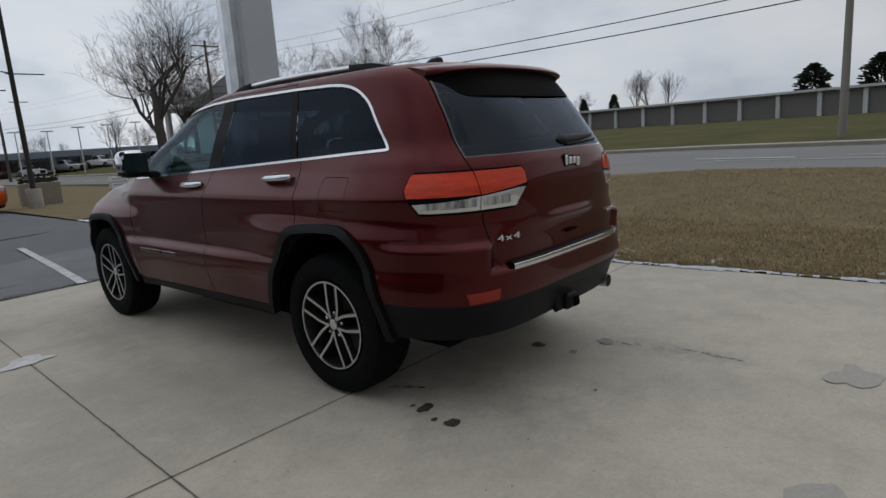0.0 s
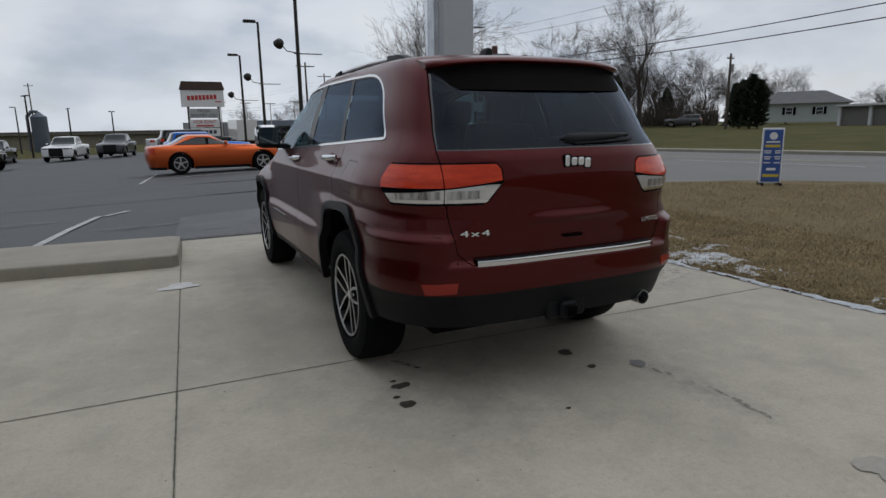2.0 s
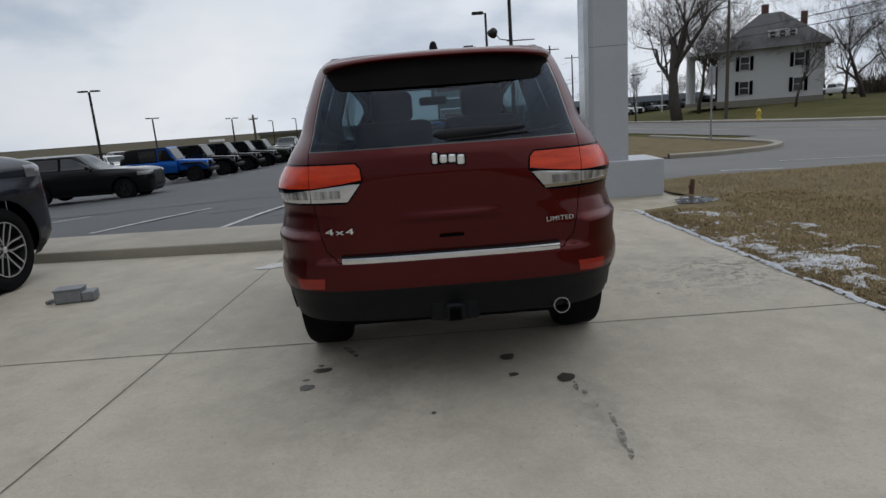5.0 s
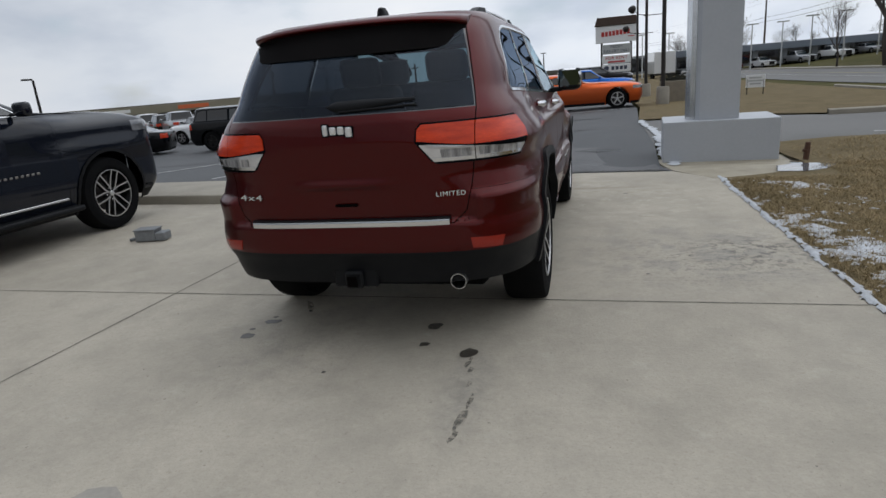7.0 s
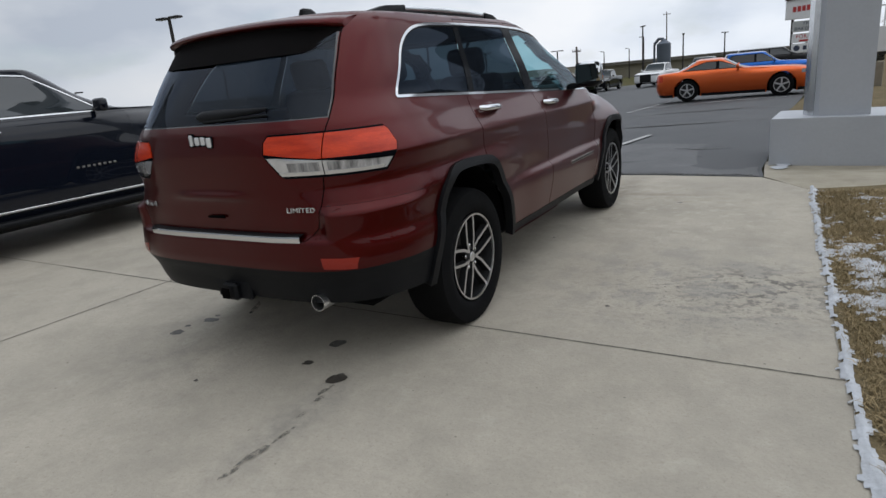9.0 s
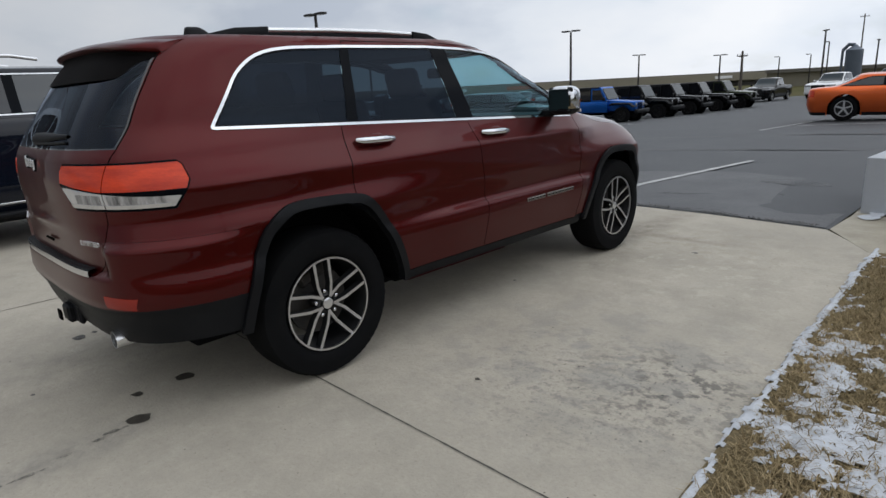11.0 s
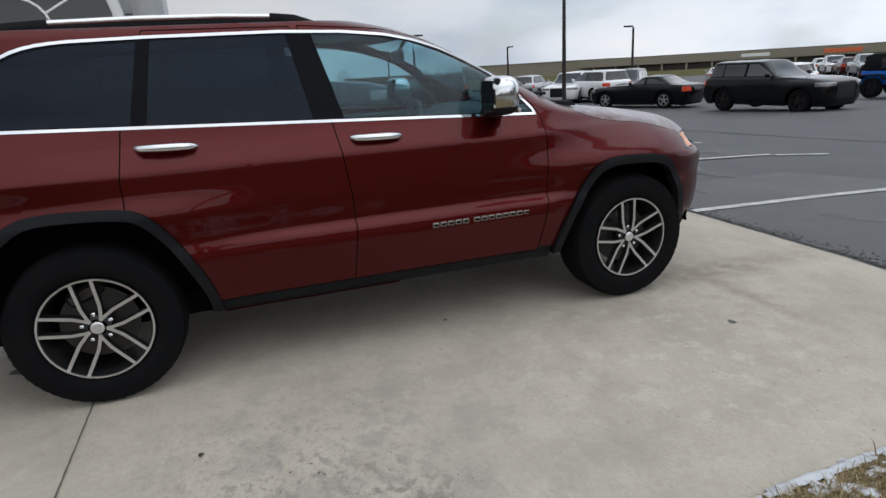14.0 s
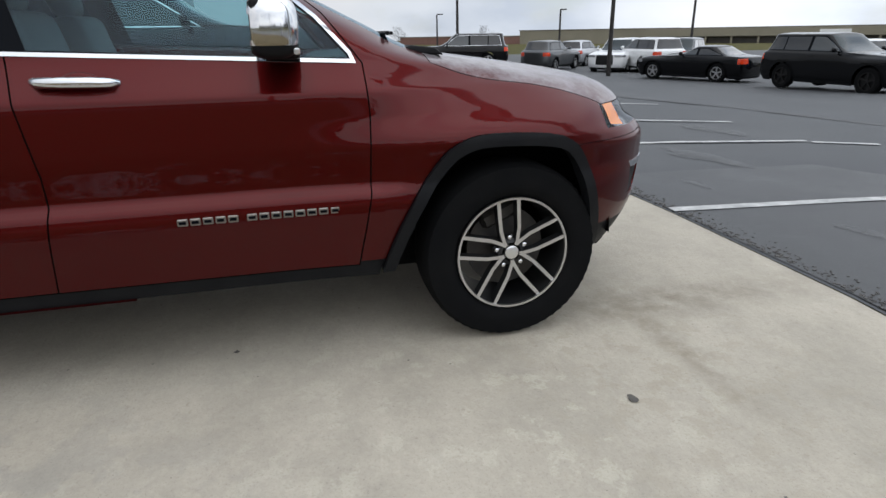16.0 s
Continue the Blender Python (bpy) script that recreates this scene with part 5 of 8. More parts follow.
DRIP = stain_material("dark_drip", (0.040, 0.035, 0.028), 0.45, (0.075, 0.066, 0.055), 40, 0.8, 0.30, 0.42, 0.95)
STAIN = stain_material("oily_drip", (0.088, 0.083, 0.073), 0.5, (0.165, 0.155, 0.135), 25, 0.7)
PALE = material("pale_patch", (0.60, 0.60, 0.60), 0.8, other=(0.42, 0.40, 0.37), scale=15, amount=0.9)
rng = random.Random(7)


lifts = itertools.count()


def blot(name, x, y, r, mat, stretch=1.0, turn=0.0, label="", lift=0.0025, rough=0.45):
    bm = bmesh.new()
    n = 18
    lift += 0.00035 * (next(lifts) % 12)
    ph = rng.uniform(0, 50)
    ring = []
    for k in range(n):
        a = 2 * math.pi * k / n
        rr = r * (1 + rough * noise.noise((math.cos(a) * 1.3 + ph, math.sin(a) * 1.3, ph)))
        px, py = rr * math.cos(a) * stretch, rr * math.sin(a)
        c, s_ = math.cos(radians(turn)), math.sin(radians(turn))
        qx, qy = x + px * c - py * s_, y + px * s_ + py * c
        ring.append(bm.verts.new((qx, qy, ground_height(qx, qy) + lift)))
    bm.faces.new(ring)
    ob = link_bm(name, bm, mat)
    return tagged(ob, label, "stain", "marks on the concrete")


for x, y, r, st, tn in ((-0.769, -0.538, 0.040, 1.6, 20), (-0.814, -0.758, 0.042, 1.4, 10), (-0.84, -0.66, 0.020, 1.2, 0), (-0.79, -0.47, 0.016, 1.5, 0), (0.288, -0.792, 0.028, 1.4, 30), (0.286, -0.551, 0.045, 1.3, 60),
                        (0.551, -0.874, 0.050, 1.3, 80), (0.575, -0.98, 0.022, 2.2, 85), (0.60, -1.06, 0.022, 1.3, 85), (-0.139, -1.154, 0.012, 1.2, 0), (0.62, -1.20, 0.018, 2.0, 80), (0.645, -1.50, 0.024, 3.4, 84), (0.655, -1.34, 0.017, 4.0, 86),
                        (0.64, -1.62, 0.022, 2.2, 80), (0.712, 1.749, 0.013, 1.3, 0), (1.476, 3.162, 0.02, 1.6, 0), (1.519, 0.401, 0.014, 1.2, 0), (-0.60, -0.36, 0.012, 2.0, -40)):
    blot("drip_stain", x, y, r * (0.62 if y < -0.93 and x > 0.5 else 0.85), STAIN if y < -0.93 and x > 0.5 else DRIP, st * (1.6 if y < -0.93 and x > 0.5 else 1.0), tn, "dark oily drip stain on the concrete")
blot("scrape", -0.64, -0.28, 0.022, STAIN, 4.5, -58, "thin dark scrape behind the rear tyre")
for x, y, r in ((0.70, -2.18, 0.11), (-0.55, -2.22, 0.10), (0.62, -2.10, 0.05)):
    blot("worn_patch", x, y, r, material("worn_grey_patch", (0.28, 0.262, 0.23), 0.8, other=(0.34, 0.32, 0.28), scale=30, amount=0.9) if x == 0.70 else bpy.data.materials["worn_grey_patch"], 1.3, 10, "rough grey worn patch in the concrete", 0.002, 0.7)
blot("paint_patch", -1.738, 2.266, 0.10, PALE, 1.4, 5, "pale dried patch on a joint in the concrete", 0.003, 0.8)

bm = bmesh.new()
for k in range(170):
    u, v = rng.gauss(0, 0.34), rng.gauss(0, 0.30)
    x, y, r = 2.20 + u, 0.80 + v, abs(rng.gauss(0.001, 0.0025)) + 0.0015
    if x > 2.52:
        continue
    ring = [bm.verts.new((x + r * rng.uniform(0.6, 1.4) * math.cos(a), y + r * rng.uniform(0.6, 1.3) * math.sin(a), 0.002)) for a in (k2 * math.pi / 3 for k2 in range(6))]
    bm.faces.new(ring)
for k in range(260):
    x, y, r = rng.uniform(-2.5, 2.5), rng.uniform(-2.6, 4.2), rng.uniform(0.002, 0.006)
    bm.faces.new([bm.verts.new((x + r * rng.uniform(0.6, 1.4) * math.cos(a), y + r * rng.uniform(0.6, 1.3) * math.sin(a), 0.002)) for a in (k2 * math.pi / 3 for k2 in range(6))])
tagged(link_bm("specks", bm, STAIN), "small dark specks and flecks on the concrete", "stain", "", "stuff")

# crumbled asphalt along the apron's edge
bm = bmesh.new()
for k in range(700):
    x = rng.uniform(-1.7, 2.0)
    y = 4.72 - 0.05 * smooth(0.5, 2.0, x) * 2 + abs(rng.gauss(0, 0.07))
    s = rng.uniform(0.004, 0.014)
    add_box(bm, x, y, 0.004 + ground_height(x, y), s, s * rng.uniform(0.6, 1.3), s * 0.7, 0, 1, None)
tagged(link_bm("grit", bm, material("asphalt_grit", (0.06, 0.058, 0.055), 0.9, other=(0.14, 0.13, 0.12), scale=40, amount=0.9)), "loose asphalt grit along the apron's edge", "gravel", "", "stuff")

# ---- lot markings ----
PAINT = material("worn_white_line", (0.50, 0.50, 0.49), 0.7, other=(0.14, 0.14, 0.14), scale=6, amount=0.65, fine=0.2, fine_scale=40)


def line(name, x0, y0, x1, y1, w, mat, label, lift=0.011, cat="road marking"):
    d = math.hypot(x1 - x0, y1 - y0)
    nx, ny = -(y1 - y0) / d * w / 2, (x1 - x0) / d * w / 2
    return drape(name, [(x0 + nx, y0 + ny), (x1 + nx, y1 + ny), (x1 - nx, y1 - ny), (x0 - nx, y0 - ny)], 1.0, lift, mat, "", label, cat)


for x0, y0, x1, y1 in ((-0.58, 4.72, -0.03, 9.2), (-3.30, 4.9, -2.82, 8.1), (-2.72, 8.1, -2.40, 8.75), (-5.45, 5.6, -4.60, 8.5), (-8.1, 6.2, -7.4, 9.1), (-10.7, 6.5, -10.0, 9.4), (-2.42, 17.3, -1.95, 22.4), (-2.2, 18.9, 2.2, 19.9), (-9.4, 24.0, -16.5, 24.4), (-9.0, 30.0, -16.3, 30.3), (-8.8, 36.5, -16, 36.8)):
    line("parking_line", x0, y0, x1, y1, 0.10, PAINT, "worn white parking line on asphalt")
TAR = material("tar_seam", (0.028, 0.028, 0.029), 0.6, other=(0.045, 0.045, 0.046), scale=8, amount=0.6)
for pts in (((-26, 8.6), (-9.1, 9.5), (-6.9, 10.4), (-4.2, 10.6), (-0.3, 11.3), (2.1, 11.9)), ((-20, 13.9), (-6, 15.0), (2.0, 15.6))):
    for (x0, y0), (x1, y1) in zip(pts, pts[1:]):
        line("tar_seam", x0, y0, x1, y1, 0.20, TAR, "dark tar seam across the asphalt", 0.004, "seam")
drape("new_asphalt", [(2.08, 4.58), (2.0, 5.5), (2.1, 7.4), (0.2, 7.8), (-1.6, 7.0), (-1.75, 4.72), (-0.5, 4.73), (1.0, 4.69)], 0.6, 0.004, material("damp_asphalt", (0.034, 0.035, 0.037), 0.55, other=(0.055, 0.056, 0.058), scale=1.2, amount=0.8, fine=0.15, fine_scale=110, bump=0.2, bump_scale=150, rough_var=0.2), label="darker damp strip of asphalt beside the apron", category="parking lot")
SALT = stain_material("salt_stain", (0.19, 0.193, 0.195), 0.8, (0.10, 0.102, 0.105), 4, 0.9)
for x, y, r, st, tn in ((1.6, 7.2, 0.22, 3.0, 15), (1.75, 6.3, 0.14, 3.0, 10), (-2.2, 6.2, 0.16, 3.2, 12), (-3.9, 7.6, 0.18, 3.0, 8), (0.3, 5.6, 0.07, 4.0, 20), (-1.2, 5.4, 0.05, 4.0, 5)):
    b = blot("salt_stain", x, y, r, SALT, st, tn, "pale salt stain on asphalt", 0.007, 0.9)
for y0, y1 in ((-100, -30), (-26, -8), (-6, 3.2), (7, 14), (18, 60), (64, 150)):
    line("lane_line", 16.2, y0, 16.2, y1, 0.12, PAINT, "white lane line on the road", 0.008)
line("lane_line", 17.6, -60, 17.6, 0.0, 0.12, PAINT, "white lane line on the road", 0.008)
YELLOW = material("yellow_line", (0.42, 0.34, 0.14), 0.8, other=(0.2, 0.18, 0.12), scale=3, amount=0.7)
line("centre_line", 18.2, 8, 18.2, 180, 0.12, YELLOW, "faded yellow centre line on the road", 0.008)
line("turn_arrow", 17.0, 1.2, 17.0, 4.0, 0.28, PAINT, "worn white turn arrow on the road", 0.008)
line("driveway_line", 7.4, 9.0, 9.4, 8.2, 0.10, PAINT, "faint white line at the driveway mouth", 0.008)
line("driveway_line", 5.6, 7.9, 6.6, 7.5, 0.10, PAINT, "faint white line at the driveway mouth", 0.008)


def kerb(pts, w, h, label):
    bm = bmesh.new()
    prev = None
    for i, (x, y) in enumerate(pts):
        a, b = pts[max(i - 1, 0)], pts[min(i + 1, len(pts) - 1)]
        d = math.hypot(b[0] - a[0], b[1] - a[1])
        nx, ny = -(b[1] - a[1]) / d * w / 2, (b[0] - a[0]) / d * w / 2
        z = ground_height(x, y)
        ring = [bm.verts.new(p) for p in ((x + nx, y + ny, z - 0.05), (x + nx, y + ny, z + h - 0.02), (x + nx * 0.7, y + ny * 0.7, z + h), (x - nx * 0.7, y - ny * 0.7, z + h), (x - nx, y - ny, z + h - 0.02), (x - nx, y - ny, z - 0.05))]
        if prev:
            for k in range(5):
                bm.faces.new((prev[k], prev[k + 1], ring[k + 1], ring[k]))
        prev = ring
    bmesh.ops.recalc_face_normals(bm, faces=bm.faces)
    return tagged(link_bm("kerb", bm, KERB, smooth=40), label, "kerb", "", "structure")


kerb([(22.6, y) for y in range(-120, 201, 5)], 0.35, 0.14, "long pale concrete kerb along the road")
kerb([(6.2, 12.0), (7.2, 11.85), (8.2, 12.05), (9.0, 12.4), (9.6, 12.95), (10.1, 13.7), (10.4, 14.6), (10.55, 16), (10.6, 19), (10.9, 26)], 0.22, 0.12, "curved concrete kerb round the grass island")
WALK = material("pavement_concrete", (0.33, 0.31, 0.27), 0.8, other=(0.26, 0.24, 0.21), scale=0.8, amount=0.7, fine=0.06)
drape("pavement", [(23.6, -120), (25.0, -120), (25.0, 200), (23.6, 200)], 3.0, 0.02, WALK, label="pale concrete footpath beside the road", category="pavement")

# ---- the lawn between apron and road, with straw, tufts and old snow ----
LAWN = material("straw_lawn", (0.18, 0.142, 0.084), 0.95, spec=0.05, other=(0.125, 0.10, 0.058), scale=1.6, amount=0.85, fine=0.35, fine_scale=45, bump=0.6, bump_scale=40)
EDGE_LINE = table([(-40, 2.95), (-8, 2.86), (-2.0, 2.78), (-1.2, 2.735), (-0.6, 2.68), (0.0, 2.645), (1.0, 2.62), (2.0, 2.59), (3.0, 2.57), (4.0, 2.56)])
EDGE_AT = [EDGE_LINE(-40 + 0.1 * k) for k in range(462)]


def lawn_edge(y):
    """Where the apron ends and the grass begins, read from a fine table."""
    k = max(0.0, min(459.0, (y + 40) * 10))
    i = int(k)
    return EDGE_AT[i] + (EDGE_AT[i + 1] - EDGE_AT[i]) * (k - i)


lawn_poly = [(lawn_edge(y), y) for y in (3.0, 2.0, 1.4, 0.8, 0.2, -0.4, -0.8, -1.2, -1.6, -2.0, -4.0, -8.0, -20.0, -40.0)] + [(12.98, -40), (13.0, 1.8), (11.8, 4.4), (9.9, 6.1), (8.2, 7.1), (5.8, 7.0), (3.85, 7.4), (3.75, 5.2), (3.55, 4.25), (3.0, 4.0), (2.56, 3.88)]


def lawn_height(x, y):
    e = smooth(0.0, 0.34, x - lawn_edge(y))
    return ground_height(x, y) + 0.008 + e * (0.02 + 0.02 * noise.noise((x * 0.6, y * 0.6, 1.0)) + 0.012 * noise.noise((x * 3.1, y * 3.1, 2.0)))


drape("lawn", lawn_poly, 0.45, 0.0, LAWN, label="straw-brown winter lawn beside the apron", category="lawn", height=lawn_height)
drape("grass_island", [(2.2, 13.5), (5.0, 13.0), (6.2, 12.1), (8.2, 12.15), (9.6, 13.05), (10.3, 14.6), (10.5, 19), (10.8, 26), (12.0, 60), (12.0, 190), (4, 190), (2.6, 62), (2.6, 20)], 1.2, 0.03, LAWN, label="brown grass strip between lot and road", category="lawn")


# ---- other vehicles ----
def vehicle(name, spec, paint, x, y, z, yaw, label, category="car", group="", rim_mat=None, glass=None, fine=False, top=None, pairs=5, trim=None):
    """A car, van, SUV or pickup from a few lengths; it heads along its own +y and stands on the middle of its wheelbase."""
    wb, fo, ro, wid, hgt, belt, hood_z, cowl, roof_f, roof_r, tail, wr, clr, power = spec
    rim_mat, glass = rim_mat or RIM_FACE, glass or PRIVACY
    car = thing(name, x, y, z, yaw, label, category, group)
    w = wid / 2
    half = table([(clr, w * 0.90), (0.45, w * 0.985), (0.62, w), (belt - 0.18, w * 0.995), (belt - 0.04, w * 0.965), (belt + 0.04, w * 0.90), (hgt - 0.10, w * (0.73 if power < 6 else 0.82))])
    rear = table([(clr, -ro + 0.12), (0.50, -ro), (belt - 0.12, -ro + 0.02), (belt - 0.01, -ro + 0.05), (belt + 0.05, min(tail, roof_r)), (hgt - 0.10, roof_r)])
    front = table([(clr, wb + fo - 0.12), (0.50, wb + fo), (hood_z - 0.12, wb + fo - 0.02), (hood_z - 0.02, wb + fo - 0.22), (hood_z + 0.04, wb + fo - 0.62), (max(belt, hood_z + 0.06) + 0.02, cowl), (hgt - 0.10, roof_f)])

    def squeeze(yy, zz):
        return 1 - 0.12 * smooth(cowl - 0.3, cowl + 0.4, yy) * smooth(hood_z - 0.12, hood_z + 0.05, zz) * (1 - smooth(belt + 0.02, belt + 0.1, zz))

    def bump(px, py, pz):
        if px < 0.6 * w:
            return 0.0, 0.0
        over = math.exp(-((py) / (wr * 1.5)) ** 4) + math.exp(-((py - wb) / (wr * 1.5)) ** 4)
        return 0.028 * over * smooth(wr * 2 + 0.28, wr * 2 + 0.12, pz), 0.0

    n_low, n_high = (30, 16) if fine else (16, 10)
    lv = [clr + (belt - clr) * i / n_low for i in range(n_low)] + [belt + (hgt - 0.10 - belt) * i / n_high for i in range(n_high + 1)]
    lv = sorted(set(lv + [hood_z - 0.03, hood_z, hood_z + 0.03, belt + 0.025, belt + 0.05]))
    S = Shell(lv, superellipse_outline(half, rear, front, lambda q: (0.55, power), lambda q: ((0.42 if fine else 0.62) if q < belt else 0.40, power), squeeze, bump), crown_cap(0.06, 6, 2.2), 84 if fine else 54)
    b0, b1, top_z = belt + 0.045, belt + 0.035, hgt - 0.145
    rake_f = (roof_f - cowl) / max(0.1, (hgt - 0.1 - belt))
    rake_r = (roof_r - tail) / max(0.1, (hgt - 0.1 - belt))
    dlo = [(tail + 0.24, b0), (cowl - 0.24, b1), (cowl - 0.24 + rake_f * (top_z - belt) * 0.55, belt + (top_z - belt) * 0.58), (roof_f - 0.12, top_z - 0.015), (roof_f - 0.35, top_z), (roof_r + 0.40, top_z), (roof_r + 0.20, top_z - 0.05)]
    S.cut("trim", P(dlo, "x"), ["body"], RIGHT)
    S.cut("frame", inset(dlo, 0.013), ["trim"], RIGHT)
    mid = (cowl + tail) * 0.5 + 0.12
    inner_d = inset(dlo, 0.022)
    for key, lo, hi in (("side_a", -9, mid - 0.95 if roof_f - roof_r > 1.9 else -8.9), ("side_b", mid - 0.90 if roof_f - roof_r > 1.9 else -9, mid), ("side_c", mid + 0.10, 9)):
        S.cut(key, inner_d + [(Vector((0, lo, 0)), Vector((0, -1, 0))), (Vector((0, hi, 0)), Vector((0, 1, 0)))], ["frame"], RIGHT)
    S.cut("windscreen", P([(-2, belt + 0.05), (w * 0.80, belt + 0.05), (w * 0.66, hgt - 0.115), (-2, hgt - 0.115)], "y", [((0, (roof_f + roof_r) / 2, 0), (0, -1, 0))]), ["body"], Vector((0, 1, 0.15)))
    S.cut("back_glass", P([(-2, belt + 0.06), (w * 0.78, belt + 0.06), (w * 0.64, hgt - 0.125), (-2, hgt - 0.125)], "y", [((0, (roof_f + roof_r) / 2, 0), (0, 1, 0))]), ["body"], Vector((0, -1, 0.15)))
    for cy in (0.0, wb):
        ar = wr + 0.065
        arch = [(cy + ar * math.cos(a), wr + ar * math.sin(a)) for a in (math.pi * k / 12 for k in range(13))]
        arch = [(cy + ar, 0.0)] + arch + [(cy - ar, 0.0)]
        S.cut("flare_%d" % (cy > 0), [(co + no * 0.035, no) for co, no in P(arch, "x")], None, RIGHT)
        S.cut("hole", P(arch, "x"), None, RIGHT)
    low = (Vector((0, 0, clr + 0.10)), Vector((0, 0, 1)))
    S.cut("sill", [low, (Vector((0, 0, 0)), Vector((0, -1, 0))), (Vector((0, wb, 0)), Vector((0, 1, 0)))], ["body"])
    S.cut("rear_valance", [low, (Vector((0, 0, 0)), Vector((0, 1, 0)))], ["body"])
    S.cut("front_valance", [low, (Vector((0, wb, 0)), Vector((0, -1, 0)))], ["body"])
    S.cut("headlamp", P([(w * 0.50, hood_z - 0.22), (2, hood_z - 0.22), (2, hood_z - 0.09), (w * 0.50, hood_z - 0.10)], "y", [((0, wb + fo - 0.42, 0), (0, -1, 0))]), ["body"])
    S.cut("grille", P([(-2, 0.42), (w * 0.46, 0.42), (w * 0.46, hood_z - 0.10), (-2, hood_z - 0.10)], "y", [((0, wb + fo - 0.30, 0), (0, -1, 0))]), ["body"], Vector((0, 1, 0)))
    S.cut("tail_lamp", P([(w * 0.62, belt - 0.26), (2, belt - 0.26), (2, belt - 0.06), (w * 0.62, belt - 0.06)], "y", [((0, -ro + 0.28, 0), (0, 1, 0))]), ["body"])
    if fine:
        for k, (lo, hi) in enumerate(((mid - 0.98, mid + 0.04), (mid + 0.04, cowl - 0.05))):
            S.ring("door_%d" % k, "gap", P([(lo, clr + 0.12), (hi, clr + 0.12), (hi, belt + 0.01), (lo, belt + 0.01)], "x"), 0.004, ["body"], RIGHT)
            panel("door", S, "door_%d" % k, paint, car)
            panel("door", S, "door_%d" % k, paint, car, "only")
        panel("panel_gap", S, "gap", GAP, car, "both", push=-0.006)
    panel("body", S, "body", paint, car, "both")
    panel("rear_valance", S, "rear_valance", BLACK_PLASTIC, car, "both")
    panel("front_valance", S, "front_valance", BLACK_PLASTIC, car, "both")
    panel("windscreen", S, "windscreen", top and PILLAR or WINDSCREEN_FAR, car, "both", push=0.001)
    if "back_glass" in S.ids and any(f[S.pid] == S.ids["back_glass"] for f in S.bm.faces):
        panel("back_window", S, "back_glass", DARK_PANE, car, "both", push=0.001)
    panel("grille", S, "grille", GRILLE, car, "both", push=-0.01)
    for mir in (None, "only"):
        panel("window_line", S, "trim", trim or PILLAR, car, mir, push=0.003)
        panel("window_frame", S, "frame", PILLAR, car, mir, push=0.002)
        for key in ("side_a", "side_b", "side_c"):
            if key in S.ids and any(f[S.pid] == S.ids[key] for f in S.bm.faces):
                panel("side_window", S, key, SIDE_FAR if key == "side_c" else DARK_PANE, car, mir, push=0.003)
        panel("sill", S, "sill", BLACK_PLASTIC, car, mir)
        for key in ("flare_0", "flare_1"):
            panel("wheel_arch", S, key, BLACK_PLASTIC if top or fine else paint, car, mir, push=0.012)
        panel("headlamp", S, "headlamp", HEADLAMP, car, mir, push=0.002)
        panel("tail_lamp", S, "tail_lamp", RED_LENS, car, mir, push=0.002)
        side = -1 if mir else 1
        mm = new("door_mirror")
        mm.parent = car
        part("mirror_shell", box((w + 0.08) * side, cowl - 0.42, belt + 0.10, 0.17, 0.10, 0.14, 0.035, 2), paint, mm, smooth=60)
        part("mirror_stalk", box((w - 0.02) * side, cowl - 0.40, belt + 0.055, 0.16, 0.05, 0.03, 0.008), BLACK_PLASTIC, mm)
        for hy in (mid - 0.75, mid + 0.22):
            part("door_handle", box((w * 0.995) * side, hy, belt - 0.09, 0.03, 0.16, 0.028, 0.008), paint if not fine else CHROME, car)
        for cy in (0.0, wb):
            if fine:
                spoke_wheel(car, (w - 0.13) * side, cy, wr, wr, 0.27, wr * 0.66, pairs, side, 10, 0.16, face_mat=rim_mat)
            else:
                far_wheel(car, (w - 0.12) * side, cy, wr, side, rim_mat, pairs)
    part("underbody", box(0, wb / 2, clr + 0.16, wid * 0.72, wb + fo + ro - 0.5, 0.30, 0.03), LINER, car)
    return car, S


def far_wheel(parent, x, y, wr, side, face, spokes=5):
    hub = new("wheel")
    hub.empty_display_size = 0.1
    hub.parent = parent
    hub.matrix_basis = pose(x, y, wr, 0, 0, 0 if side > 0 else 180)
    if ("tyre", wr) not in WHEEL_CACHE:
        t = lathe([(-0.11, wr * 0.62), (-0.12, wr * 0.9), (-0.09, wr), (0.09, wr), (0.12, wr * 0.9), (0.115, wr * 0.66), (0.05, wr * 0.62)], 28, "X", caps=False)
        WHEEL_CACHE["tyre", wr] = link_bm("tyre", t, TYRE, hub, smooth=40).data
    else:
        new("tyre", WHEEL_CACHE["tyre", wr]).parent = hub
    key = ("rim", wr, face.name, spokes)
    if key not in WHEEL_CACHE:
        bm = lathe([(0.05, wr * 0.62), (0.02, wr * 0.60), (0.02, 0.001)], 28, "X", caps=False)
        bm.faces.ensure_lookup_table()
        dark = link_bm("rim", bm, RIM_DARK, hub, smooth=30).data
        bm = lathe([(0.095, wr * 0.665), (0.11, wr * 0.655), (0.11, wr * 0.60), (0.095, wr * 0.59)], 28, "X", caps=False, close=True)
        for i in range(spokes):
            add_box(bm, 0.085, wr * 0.33, 0, 0.04, wr * 0.60, wr * 0.13, 0, 1, pose(0, 0, 0, 360 / spokes * i + 18, 0, 0))
        add_lathe(bm, [(0.06, wr * 0.13), (0.11, wr * 0.12), (0.115, 0.001)], 14, "X")
        WHEEL_CACHE[key] = (dark, link_bm("spokes", bm, face, hub, smooth=30).data)
    else:
        for nm, me in zip(("rim", "spokes"), WHEEL_CACHE[key]):
            new(nm, me).parent = hub
    return hub


